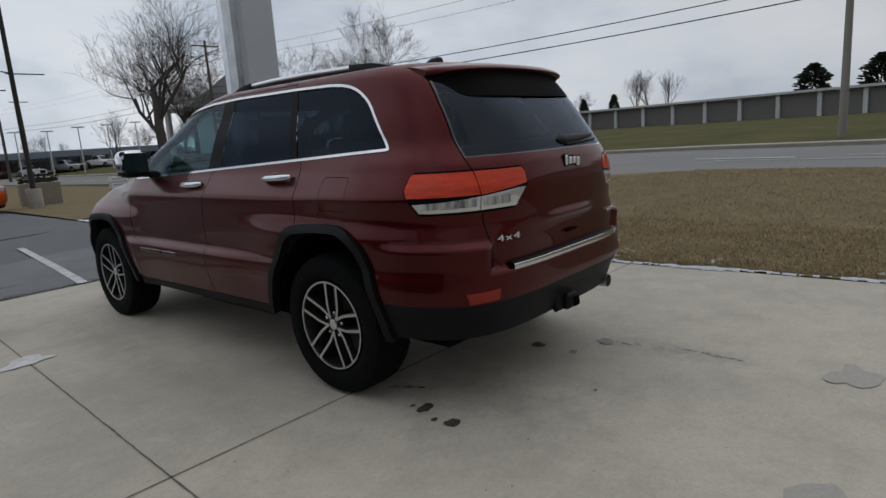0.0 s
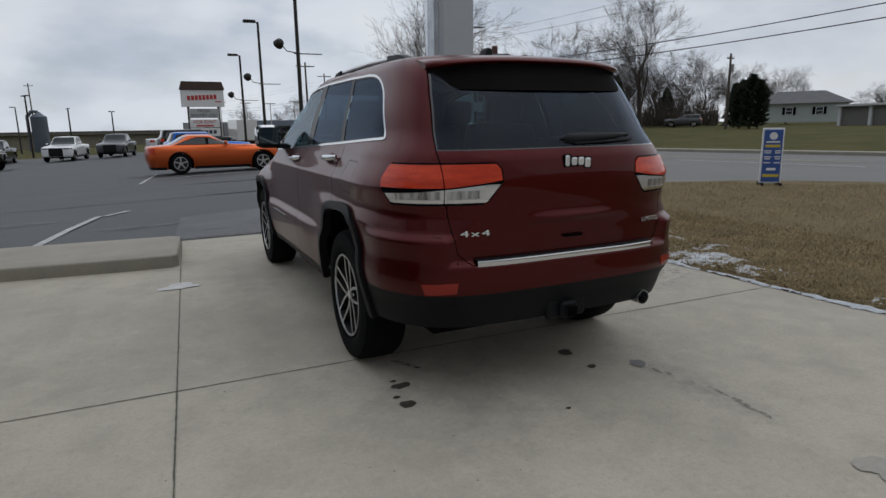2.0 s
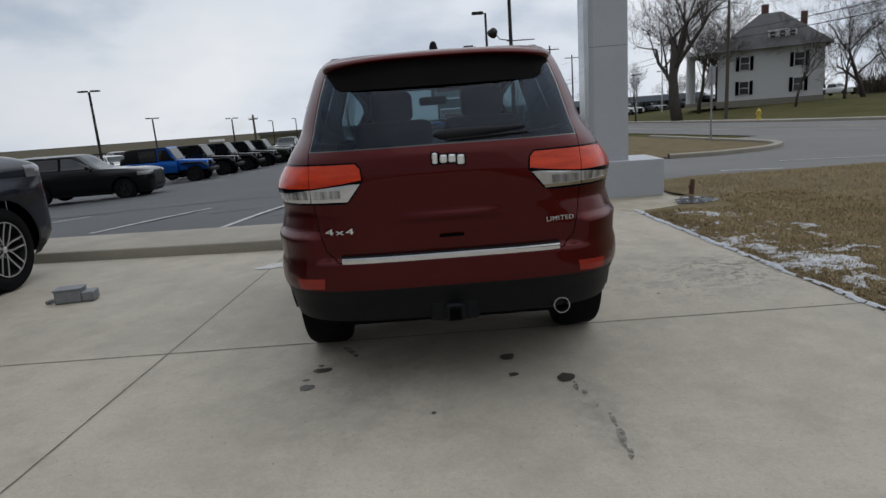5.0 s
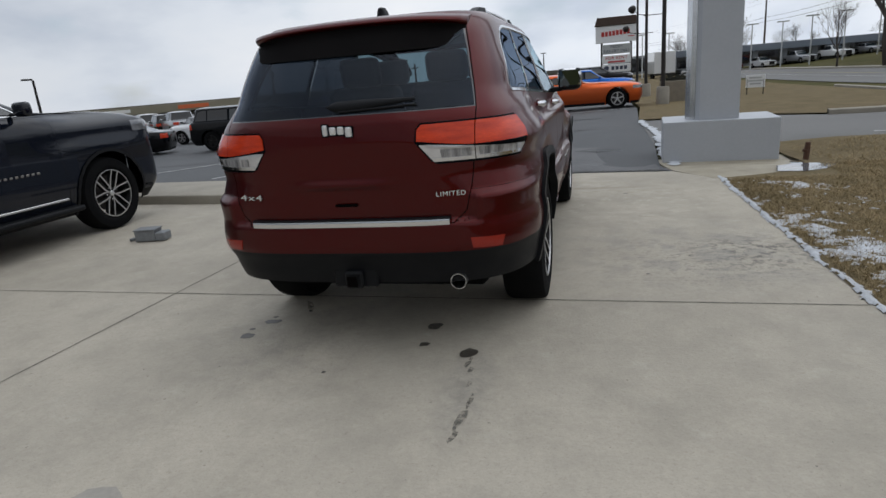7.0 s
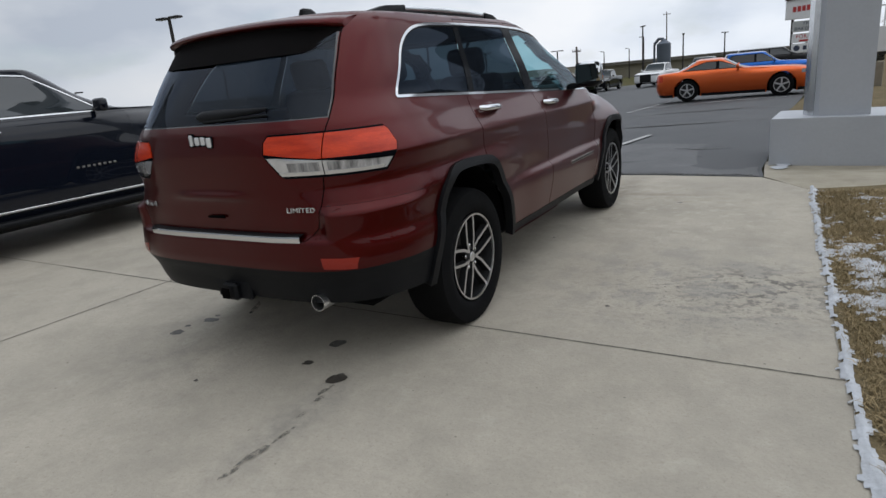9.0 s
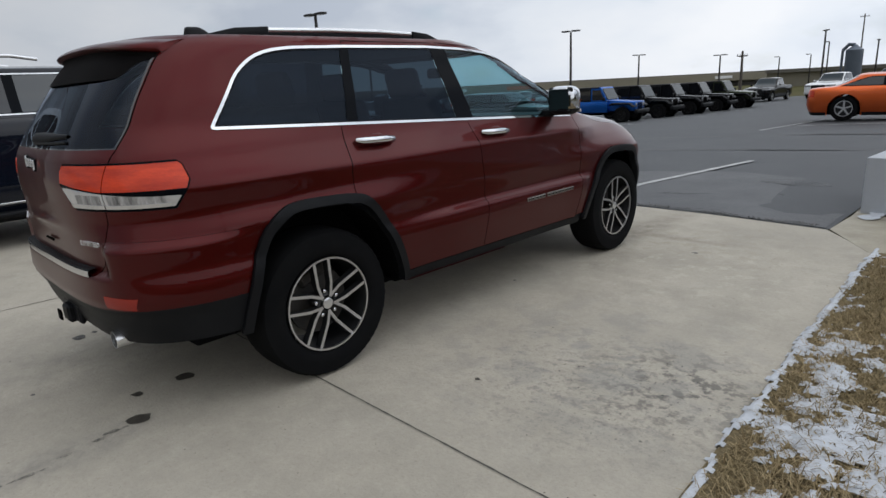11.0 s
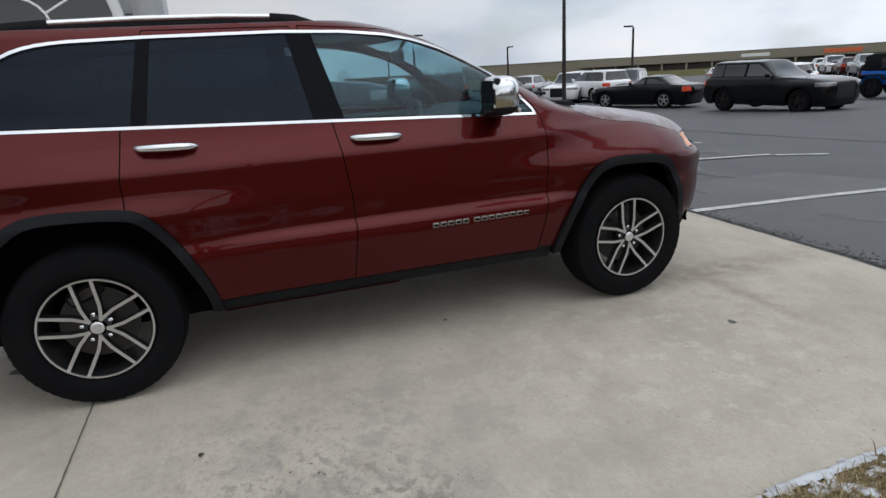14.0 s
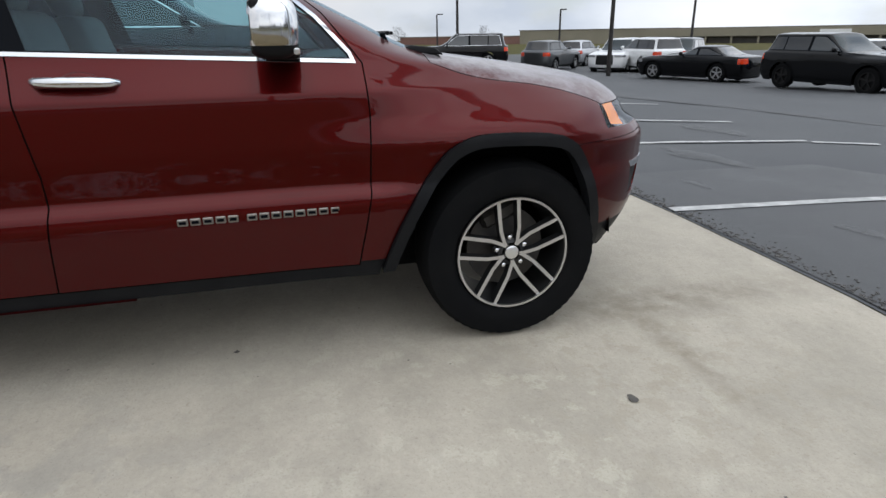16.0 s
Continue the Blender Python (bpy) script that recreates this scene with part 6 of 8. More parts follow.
WHEEL_CACHE = {}
WINDSCREEN_FAR = material("windscreen_seen_from_afar", (0.020, 0.030, 0.035), 0.04, spec=0.25, coat=0.1, other=(0.03, 0.038, 0.042), scale=2, amount=0.5)
SIDE_FAR = material("front_side_glass", (0.02, 0.026, 0.03), 0.04, spec=0.5, coat=1.0)
DARK_PANE = material("dark_privacy_pane", (0.008, 0.009, 0.011), 0.04, spec=0.5, coat=0.6)
HEADLAMP = material("headlamp_lens", (0.20, 0.205, 0.215), 0.1, 0.4, other=(0.08, 0.08, 0.085), scale=14, amount=0.8, coat=1.0)
GRILLE = material("black_grille_mesh", (0.005, 0.005, 0.0055), 0.5, spec=0.2, other=(0.014, 0.014, 0.0145), scale=45, amount=0.6)
BLACK_PAINT = car_paint("black_paint", (0.0030, 0.0032, 0.0040), flake=0.0, rough=0.12, metal=0.0, coat=0.3)
NAVY_PAINT = car_paint("blue_black_paint", (0.004, 0.006, 0.012), flake=0.0, rough=0.2, metal=0.0, coat=0.7)
ORANGE_PAINT = car_paint("orange_paint", (0.62, 0.115, 0.028), (0.55, 0.095, 0.022), flake=0.03)
WHITE_PAINT = material("white_paint", (0.68, 0.69, 0.70), 0.35, coat=1.0, other=(0.6, 0.6, 0.6), scale=1.5, amount=0.4)
SILVER_PAINT = car_paint("silver_paint", (0.42, 0.43, 0.45))
GREY_PAINT = car_paint("grey_paint", (0.09, 0.095, 0.10))
BLUE_PAINT = car_paint("bright_blue_paint", (0.012, 0.11, 0.44), (0.01, 0.085, 0.34))
GREEN_PAINT = car_paint("olive_green_paint", (0.045, 0.055, 0.03))
MAROON_PAINT = car_paint("maroon_paint", (0.09, 0.012, 0.014))
BRONZE_RIM = material("dark_alloy", (0.02, 0.02, 0.021), 0.35, 0.8, other=(0.05, 0.045, 0.04), scale=20, amount=0.5)

# wheelbase, front and rear overhang, width, height, belt, bonnet height, cowl, roof front and rear, tail, wheel radius, clearance, squareness
SUV_L = (3.12, 0.92, 1.20, 2.06, 1.93, 1.32, 1.30, 2.58, 1.78, -0.92, -1.08, 0.415, 0.27, 5.4)
SUV_M = (3.04, 0.95, 1.12, 1.92, 1.80, 1.16, 1.10, 2.30, 1.45, -0.80, -0.98, 0.40, 0.24, 4.2)
SUV_S = (2.72, 0.92, 0.98, 1.86, 1.68, 1.08, 1.02, 2.05, 1.30, -0.55, -0.80, 0.36, 0.21, 3.8)
COUPE = (2.95, 0.98, 1.10, 1.92, 1.45, 0.99, 0.93, 2.02, 1.22, 0.22, -0.42, 0.37, 0.16, 3.8)
SEDAN = (2.80, 0.95, 1.10, 1.85, 1.46, 0.96, 0.90, 2.12, 1.25, 0.10, -0.55, 0.345, 0.17, 3.6)
VAN = (3.09, 1.00, 1.10, 2.02, 1.76, 1.06, 1.02, 2.55, 1.75, -0.80, -0.95, 0.36, 0.18, 4.2)
PICKUP = (3.68, 0.98, 1.20, 2.06, 1.93, 1.22, 1.16, 2.85, 2.05, 0.55, 0.42, 0.41, 0.30, 5.0)


def place(name, spec, paint, x, y, yaw, label, category="car", group="", **k):
    """x, y: the middle of the wheelbase in the world."""
    dx, dy = -math.sin(radians(yaw)) * spec[0] / 2, math.cos(radians(yaw)) * spec[0] / 2
    return vehicle(name, spec, paint, x - dx, y - dy, ground_height(x, y) + 0.005, yaw, label, category, group, **k)


# dark full-size SUV on the apron: front right wheel at (-4.3, 2.1)
wag, _ = vehicle("suv", SUV_L, NAVY_PAINT, -5.28, -1.04, 0.0, 0.0, "blue-black full-size SUV parked on the concrete apron", "car", fine=True, pairs=6, trim=SATIN)
for side in (1, -1):
    part("running_board", box(1.02 * side, 1.56, 0.36, 0.20, 2.1, 0.06, 0.02, 2), BLACK_PLASTIC, wag, smooth=60)
    part("sill_strip", box(1.035 * side, 1.50, 0.47, 0.012, 2.0, 0.022, 0.004), SATIN, wag)
    part("side_marker", box(0.992 * side, 3.62, 0.86, 0.06, 0.07, 0.16, 0.012, 1, pose(0, 0, 0)), AMBER_LENS, wag)
    part("roof_rail", tube([(0.70 * side, -0.7, 1.93), (0.72 * side, -0.5, 1.965), (0.72 * side, 1.0, 1.965), (0.70 * side, 1.25, 1.93)], 0.02, 8), SATIN, wag, smooth=60)
    for k in range(8):
        part("badge_mark", box(1.035 * side, 1.80 + 0.060 * k, 0.79, 0.010, 0.034, 0.022, 0.004), BADGE_DULL, wag)

ORANGE = place("coupe", COUPE, ORANGE_PAINT, 0.30, 21.7, -86, "bright orange two-door muscle car parked on asphalt", pairs=5)
place("suv", SUV_M, BLACK_PAINT, -12.9, 19.4, -86, "black SUV with dark wheels parked on the lot", group="cars on the lot", rim_mat=BRONZE_RIM, pairs=5)
place("coupe", COUPE, BLACK_PAINT, -20.0, 19.2, 112, "black two-door muscle car with bright wheels on the lot", group="cars on the lot")


def wrangler(paint, x, y, yaw, label):
    """A boxy open off-roader with flat fenders, round lamps and a soft top."""
    car = thing("off_roader", x, y, ground_height(x, y), yaw, label, "car", "off-roaders parked in a row")
    part("tub", prism([(-1.95, 0.55), (-1.95, 1.12), (0.62, 1.12), (0.62, 0.55)], "x", -0.78, 0.78, 0.04), paint, car, smooth=40)
    part("bonnet", prism([(0.60, 0.62), (0.60, 1.16), (0.80, 1.17), (1.92, 1.09), (1.97, 1.02), (1.97, 0.62)], "x", -0.62, 0.62, 0.05), paint, car, smooth=40)
    grille = part("grille", box(0, 1.99, 0.84, 1.20, 0.07, 0.50, 0.03, 2), paint, car, smooth=60)
    for k in range(7):
        part("grille_slot", box(-0.24 + 0.08 * k, 2.027, 0.86, 0.045, 0.012, 0.34, 0.01), GAP, grille)
    part("bumper", box(0, 2.16, 0.60, 1.60, 0.20, 0.20, 0.05, 2), BLACK_PLASTIC, car, smooth=60)
    part("rear_bumper", box(0, -2.03, 0.60, 1.55, 0.16, 0.16, 0.03), BLACK_PLASTIC, car)
    part("soft_top", prism([(-1.93, 1.12), (-1.88, 1.72), (-1.6, 1.82), (0.10, 1.85), (0.18, 1.80), (-0.05, 1.12)], "x", -0.70, 0.70, 0.05), BLACK_PLASTIC, car, smooth=40)
    part("windscreen_frame", prism([(0.52, 1.14), (0.60, 1.14), (0.22, 1.84), (0.12, 1.84)], "x", -0.72, 0.72, 0.02), paint, car)
    part("windscreen", prism([(0.58, 1.22), (0.61, 1.22), (0.29, 1.77), (0.26, 1.77)], "x", -0.63, 0.63), WINDSCREEN_FAR, car)
    part("back_window", box(0, -1.925, 1.42, 0.9, 0.02, 0.36, 0.008, 1, pose(0, 0, 0)), DARK_PANE, car)
    for s in (1, -1):
        part("fender", prism([(0.78, 0.98), (0.95, 1.04), (1.85, 1.02), (2.05, 0.86), (2.05, 0.80), (1.82, 0.94), (0.98, 0.96), (0.84, 0.90)], "x", 0.60 * s, 0.94 * s, 0.02), BLACK_PLASTIC, car, smooth=40)
        part("rear_fender", prism([(-1.98, 0.80), (-1.85, 0.97), (-1.05, 0.99), (-0.85, 0.78), (-0.92, 0.76), (-1.10, 0.93), (-1.80, 0.91), (-1.93, 0.76)], "x", 0.76 * s, 0.94 * s, 0.015), BLACK_PLASTIC, car, smooth=40)
        for y0, y1 in ((-0.25, 0.42), (-1.18, -0.36)):
            part("door_window", prism([(y0, 1.18), (y1, 1.18), (y1 - (0.22 if y1 > 0 else 0), 1.70), (y0, 1.70)], "x", 0.705 * s, 0.715 * s), DARK_PANE, car)
        part("upper_door", prism([(-0.32, 1.10), (0.56, 1.10), (0.24, 1.78), (-0.32, 1.78)], "x", 0.69 * s, 0.703 * s), paint, car)
        part("headlamp", lathe([(2.0, 0.10), (2.035, 0.098), (2.05, 0.06), (2.052, 0.001)], 20, "Y", (0.42 * s, 0, 0.90), caps=False), HEADLAMP, car, smooth=60)
        part("tail_lamp", box(0.70 * s, -1.97, 0.92, 0.14, 0.05, 0.20, 0.015), RED_LENS, car)
        part("door_mirror", box(0.92 * s, 0.50, 1.24, 0.20, 0.09, 0.17, 0.03, 2), BLACK_PLASTIC, car, smooth=60)
        for cy in (-1.42, 1.42):
            far_wheel(car, 0.78 * s, cy, 0.42, s, BRONZE_RIM)
    part("spare_tyre", lathe([(-2.28, 0.25), (-2.28, 0.38), (-2.20, 0.40), (-2.08, 0.40), (-2.04, 0.36)], 28, "Y", (0, 0, 1.02)), TYRE, car, smooth=40)
    part("underbody", box(0, 0, 0.50, 1.0, 3.8, 0.16, 0.02), LINER, car)
    return car


first = wrangler(BLUE_PAINT, -13.4, 27.6, -86, "bright blue off-roader with a black soft top")
dark_one = wrangler(BLACK_PAINT, -13.2, 31.4, -88, "black off-roader with a soft top parked in a row")
for yy in (34.6, 37.9):
    copy_thing(dark_one, pose(-12.9 + (yy - 34) * 0.08, yy, ground_height(-12.9, yy), 0, 0, -88))
wrangler(GREEN_PAINT, -12.3, 41.2, -90, "olive green off-roader parked in a row")

LOT = "cars on the lot"
place("pickup", PICKUP, WHITE_PAINT, -8.4, 53.0, 172, "white pickup truck facing the camera across the lot", "pickup", LOT)
place("pickup", PICKUP, BLACK_PAINT, -13.6, 55.0, 178, "black pickup truck on the far side of the lot", "pickup", LOT)
place("pickup", PICKUP, GREY_PAINT, -4.9, 54.5, 172, "dark grey pickup truck on the far side of the lot", "pickup", LOT)
place("pickup", PICKUP, WHITE_PAINT, 0.4, 52.0, -75, "white pickup truck beside the grass verge", "pickup", LOT)
place("suv", SUV_L, BLACK_PAINT, 1.0, 45.0, -84, "black SUV beyond the orange car", "car", LOT)
place("suv", SUV_S, BLUE_PAINT, 0.8, 33.5, -84, "dark blue SUV beyond the orange car", "car", LOT)
place("suv", SUV_S, WHITE_PAINT, -20.0, 26.5, 92, "white SUV parked nose in on the lot", "car", LOT)
place("suv", SUV_M, WHITE_PAINT, -27.0, 21.0, 90, "white SUV parked on the lot", "car", LOT)
place("van", VAN, BLACK_PAINT, -29.5, 11.4, 164, "black minivan with a chrome window line on the lot", "van", LOT, trim=CHROME)
place("van", VAN, WHITE_PAINT, -28.5, 20.5, -138, "white minivan facing the camera on the lot", "van", LOT)
place("van", VAN, GREY_PAINT, -26.0, 22.5, -138, "grey minivan facing the camera on the lot", "van", LOT)
place("suv", SUV_S, GREY_PAINT, -31.0, 17.5, 40, "dark grey SUV seen from behind on the lot", "car", LOT)
place("suv", SUV_S, SILVER_PAINT, -36.0, 22.0, 40, "silver SUV on the lot", "car", LOT)
rows_of_cars = [(WHITE_PAINT, SUV_S), (GREY_PAINT, SEDAN), (SILVER_PAINT, PICKUP), (BLACK_PAINT, SUV_M), (WHITE_PAINT, PICKUP), (MAROON_PAINT, SUV_S), (SILVER_PAINT, SEDAN)]
made = []
for i, (pt, sp) in enumerate(rows_of_cars):
    kind = {SEDAN: "sedan", PICKUP: "pickup"}.get(sp, "suv")
    colour = {"white_paint": "white", "grey_paint": "grey", "silver_paint": "silver", "black_paint": "black", "maroon_paint": "maroon"}[pt.name]
    c, _ = place(kind, sp, pt, -24 - 3.1 * i, 33 + 2.0 * i, 50, "%s %s in the far rows of the lot" % (colour, kind.replace("suv", "SUV")), kind.replace("suv", "car"), LOT)
    made.append(c)
for i in range(16):
    src = made[(i * 3) % len(made)]
    xx, yy = -26 - 2.9 * (i % 8) - 3 * (i // 8), 46 + 2.4 * (i % 8) + 15 * (i // 8)
    copy_thing(src, pose(xx, yy, ground_height(xx, yy), 0, 0, 48 + (180 if i % 3 == 0 else 0)))
place("suv", SUV_M, GREY_PAINT, 67.0, 62.0, 42, "dark grey SUV parked before the far wood", "car", "")
# cars for sale across the road
for i in range(14):
    src = made[(i * 2 + 1) % len(made)]
    xx, yy = 12 + 4.4 * i, 108 - 1.1 * i
    copy_thing(src, pose(xx, yy, ground_height(xx, yy), 0, 0, 200))


# ---- pylon sign column beside the apron ----
PANEL_GREY = material("light_grey_metal_panel", (0.42, 0.44, 0.47), 0.42, 0.1, other=(0.37, 0.39, 0.42), scale=1.2, amount=0.6, fine=0.03, fine_scale=30)
STRIP = material("polished_metal_strip", (0.62, 0.64, 0.66), 0.18, 0.9, other=(0.45, 0.46, 0.48), scale=5, amount=0.6)
pylon = thing("pylon_sign", 2.92, 6.38, 0.0, -4, "tall light grey metal-clad sign column on a boxed base", "sign")
part("base", box(0.0, 0.0, 0.17, 1.55, 1.08, 0.64, 0.006), PANEL_GREY, pylon, smooth=30)
part("column", prism([(0.255, -0.38), (-0.275, -0.38), (-0.33, -0.32), (-0.33, 0.12), (0.255, 0.12)], "z", 0.47, 9.4), PANEL_GREY, pylon)
strip = part("side_strip", prism([(-0.334, -0.31), (-0.40, -0.25), (-0.46, -0.10), (-0.42, 0.12), (-0.334, 0.12)], "z", 0.48, 9.4), STRIP, pylon, "polished metal strip")
for z in (2.28, 4.7, 6.8):
    part("panel_joint", prism([(0.257, -0.382), (-0.276, -0.382), (-0.332, -0.322), (-0.332, 0.1), (0.257, 0.1)], "z", z, z + 0.006), JOINT, pylon)
part("top_panel", box(0.0, -0.1, 9.9, 2.2, 0.5, 1.2, 0.02), PANEL_GREY, pylon)
RUST = material("rusty_iron", (0.10, 0.045, 0.025), 0.85, other=(0.05, 0.03, 0.02), scale=30, amount=0.7, bump=0.3)
stub = thing("iron_stub", 3.78, 5.05, 0.02, 0, "short rusty iron stub post at the lawn's edge", "post")
part("post", tube([(0, 0, -0.02), (0.01, 0, 0.12), (0.015, 0, 0.20)], [0.035, 0.035, 0.03], 10), RUST, stub)
part("collar", lathe([(0.08, 0.045), (0.11, 0.045)], 12, "Z"), RUST, stub)

# loose electrical boxes on the slab
ZINC = material("dull_zinc_grey", (0.17, 0.18, 0.19), 0.6, 0.3, other=(0.24, 0.25, 0.26), scale=18, amount=0.7, bump=0.1, bump_scale=90)
bx = thing("junction_box", -3.36, 1.48, 0.0, 12, "grey metal junction box lying on the concrete", "box")
part("housing", box(0, 0, 0.062, 0.22, 0.16, 0.115, 0.008), ZINC, bx)
part("lid", box(0, 0, 0.124, 0.235, 0.175, 0.012, 0.004), ZINC, bx)
part("side_box", box(0.165, -0.02, 0.05, 0.10, 0.15, 0.085, 0.008), ZINC, bx)
part("conduit", tube([(-0.11, 0, 0.03), (-0.17, 0.01, 0.022), (-0.20, -0.02, 0.018)], 0.017, 8), ZINC, bx)

# ---- blue board on the verge ----
SIGN_BLUE = material("blue_print", (0.030, 0.085, 0.30), 0.4, other=(0.025, 0.07, 0.26), scale=4, amount=0.4)
SIGN_WHITE = material("white_board", (0.72, 0.73, 0.74), 0.5, other=(0.62, 0.63, 0.64), scale=5, amount=0.5)
SIGN_YELLOW = material("yellow_print", (0.55, 0.42, 0.06), 0.5)
board = thing("pavement_sign", 9.55, 5.05, ground_height(9.55, 5.05) + 0.03, -40, "blue printed pavement sign in a white frame on the grass", "sign")
part("frame", box(0, 0, 0.60, 0.40, 0.06, 1.12, 0.01), SIGN_WHITE, board)
part("face", box(0, -0.034, 0.60, 0.345, 0.008, 1.05, 0.002), SIGN_BLUE, board)
part("emblem", lathe([(-0.040, 0.075), (-0.037, 0.075)], 20, "Y", (0, 0, 1.0)), SIGN_WHITE, board)
for z, w_, h_, m_ in ((0.88, 0.30, 0.030, SIGN_WHITE), (0.80, 0.33, 0.055, SIGN_YELLOW), (0.70, 0.16, 0.022, SIGN_WHITE), (0.66, 0.14, 0.022, SIGN_WHITE), (0.58, 0.17, 0.022, SIGN_WHITE), (0.54, 0.13, 0.022, SIGN_WHITE), (0.46, 0.16, 0.022, SIGN_WHITE), (0.33, 0.20, 0.05, SIGN_WHITE), (0.20, 0.36, 0.06, SIGN_YELLOW)):
    part("print_bar", box(-0.085 if w_ < 0.19 else 0, -0.040, z, w_ * 0.85, 0.004, h_), m_, board)
    if w_ < 0.19:
        part("print_bar", box(0.10, -0.040, z, w_ * 0.68, 0.004, h_), m_, board)
for k in (-0.17, 0.17):
    part("foot", box(k, 0, 0.03, 0.05, 0.40, 0.06, 0.01), BLACK_PLASTIC, board)

# ---- lot lamps with floodlights ----
POLE = material("dark_bronze_pole", (0.022, 0.020, 0.019), 0.5, 0.4, other=(0.035, 0.03, 0.027), scale=3, amount=0.6)
LAMP_GLASS = material("lamp_lens", (0.7, 0.72, 0.75), 0.2)
BASE_C = material("pole_base_concrete", (0.27, 0.25, 0.21), 0.85, other=(0.19, 0.175, 0.15), scale=4, amount=0.7, bump=0.2)


def flood_pole(x, y, h, head, arms, label):
    p = thing("lamp_post", x, y, ground_height(x, y) + 0.02, 0, label, "street lamp", "lamp posts along the verge")
    part("concrete_base", lathe([(-0.1, 0.24), (0.62, 0.23), (0.66, 0.20)], 18, "Z"), BASE_C, p, smooth=40)
    part("pole", tube([(0, 0, 0.6), (0, 0, h)], [0.085, 0.06], 10), POLE, p, smooth=60)
    for z, s in arms:
        part("cross_arm", tube([(-0.15, 0, z), (0.95, 0, z)], 0.022, 6), POLE, p)
        f = part("floodlight", lathe([(0, 0.06), (0.06, 0.15), (0.26, 0.20), (0.27, 0.20)], 16, "Y", (0, 0, 0)), POLE, p, smooth=50)
        f.matrix_basis = pose(-0.62, -0.05, z + 0.45 * s, -28, 0, 25)
        part("floodlight_bracket", tube([(0, 0, z + 0.02), (-0.42, 0, z + 0.08), (-0.6, 0, z + 0.30 * s)], 0.02, 6), POLE, p)
    if head:
        part("lamp_head", box(-0.42, 0, h + 0.02, 0.62, 0.32, 0.13, 0.03, 2), POLE, p, smooth=60)
        part("head_arm", tube([(0, 0, h - 0.05), (-0.2, 0, h + 0.02)], 0.03, 8), POLE, p)
    return p


flood_pole(3.5, 21.2, 8.6, False, ((4.4, 1),), "dark pole with floodlight and cross arm on concrete base")
flood_pole(3.5, 30.4, 7.1, True, ((4.0, 1),), "dark pole with a box lamp head and floodlight")
flood_pole(3.5, 38.5, 6.4, True, ((3.6, 1),), "dark pole with a box lamp head and floodlight")


def lot_lamp(x, y, h, heads, turn, label="tall dark lot lamp with flat lamp heads"):
    p = thing("lamp_post", x, y, ground_height(x, y), turn, label, "street lamp", "lot lamps")
    part("pole", tube([(0, 0, 0), (0, 0, h)], [0.11, 0.075], 10), POLE, p, smooth=60)
    for k in range(heads):
        s = 1 if k == 0 else -1
        part("lamp_head", box(0.42 * s, 0, h + 0.05, 0.62, 0.34, 0.10, 0.02), POLE, p)
        part("lamp_lens", box(0.45 * s, 0, h - 0.004, 0.42, 0.26, 0.012), LAMP_GLASS, p)
    return p


def along(t, yaw, d):
    """A place at a compass angle (clockwise from +y) and distance from where the camera is at about t."""
    ex, ey = {1: (-2.1, -3.1), 6: (0.6, -3.7), 12: (3.75, -0.8), 14: (3.85, 0.8), 16: (3.1, 2.0)}[t]
    return ex + d * math.sin(radians(yaw)), ey + d * math.cos(radians(yaw))


for x, y, top, n in ((-23.7, 40.6, 5.0, 2), (-23.6, 17.1, 5.2, 2), (-35.3, 29.9, 3.5, 1), (-37.4, 13.6, 3.6, 2), (-50.0, 26.8, 2.9, 1), (-64.8, 19.1, 3.0, 1), (-30.4, 65.1, 3.7, 2), (-23.2, 69.9, 3.2, 2),
                     (-26.9, 103.8, 3.2, 1), (-24.1, 109.7, 3.4, 1), (-13.5, 71.2, 4.9, 2), (-18.6, 95.6, 4.6, 1), (-11.6, 86.8, 4.1, 2), (-7.1, 92.5, 3.9, 2)):
    lot_lamp(x, y, top - ground_height(x, y), n, 20 + 7 * abs(x))

# low stone-faced planter wall by the first pole
pl = thing("planter", 4.15, 22.9, ground_height(4.15, 22.9), -6, "low tan planter wall with dark shrubs along its top", "planter")
part("wall", box(0, 0, 0.42, 1.25, 0.55, 0.84, 0.02), material("tan_block", (0.24, 0.21, 0.16), 0.85, other=(0.17, 0.15, 0.12), scale=5, amount=0.7, bump=0.3), pl)
bm = bmesh.new()
for k in range(160):
    add_box(bm, rng.uniform(-0.58, 0.58), rng.uniform(-0.25, 0.25), 0.86 + abs(rng.gauss(0, 0.09)), 0.10, 0.02, 0.05, 0, 1, None)
part("shrub", bm, material("dark_shrub", (0.025, 0.026, 0.018), 0.9), pl)

# ---- tall roadside sign with stacked boards ----
TAN = material("sign_roof_brown", (0.055, 0.036, 0.028), 0.8, other=(0.08, 0.05, 0.04), scale=6, amount=0.6)
gz = ground_height(2.8, 64)
sg = thing("pylon_sign", 2.8, 64.0, gz, 4, "shopping sign with stacked white boards under a brown hipped cap", "sign")
for k in (-1.45, 1.45):
    part("post", box(k, 0, 2.6, 0.22, 0.22, 5.2, 0.02), POLE, sg)
part("cap", prism([(-2.15, 5.95), (2.15, 5.95), (1.9, 6.75), (-1.9, 6.75)], "y", -0.35, 0.35, 0.02), TAN, sg)
part("main_board", box(0, 0, 5.1, 4.1, 0.45, 1.65, 0.03), SIGN_WHITE, sg)
RED_PRINT = material("red_print", (0.42, 0.03, 0.03), 0.5)
for k in range(8):
    part("print_bar", box(-1.35 + 0.36 * k, -0.235, 5.12 + 0.02 * k, 0.27, 0.02, 0.46, 0, 1, pose(0, 0, 0)), RED_PRINT, sg)
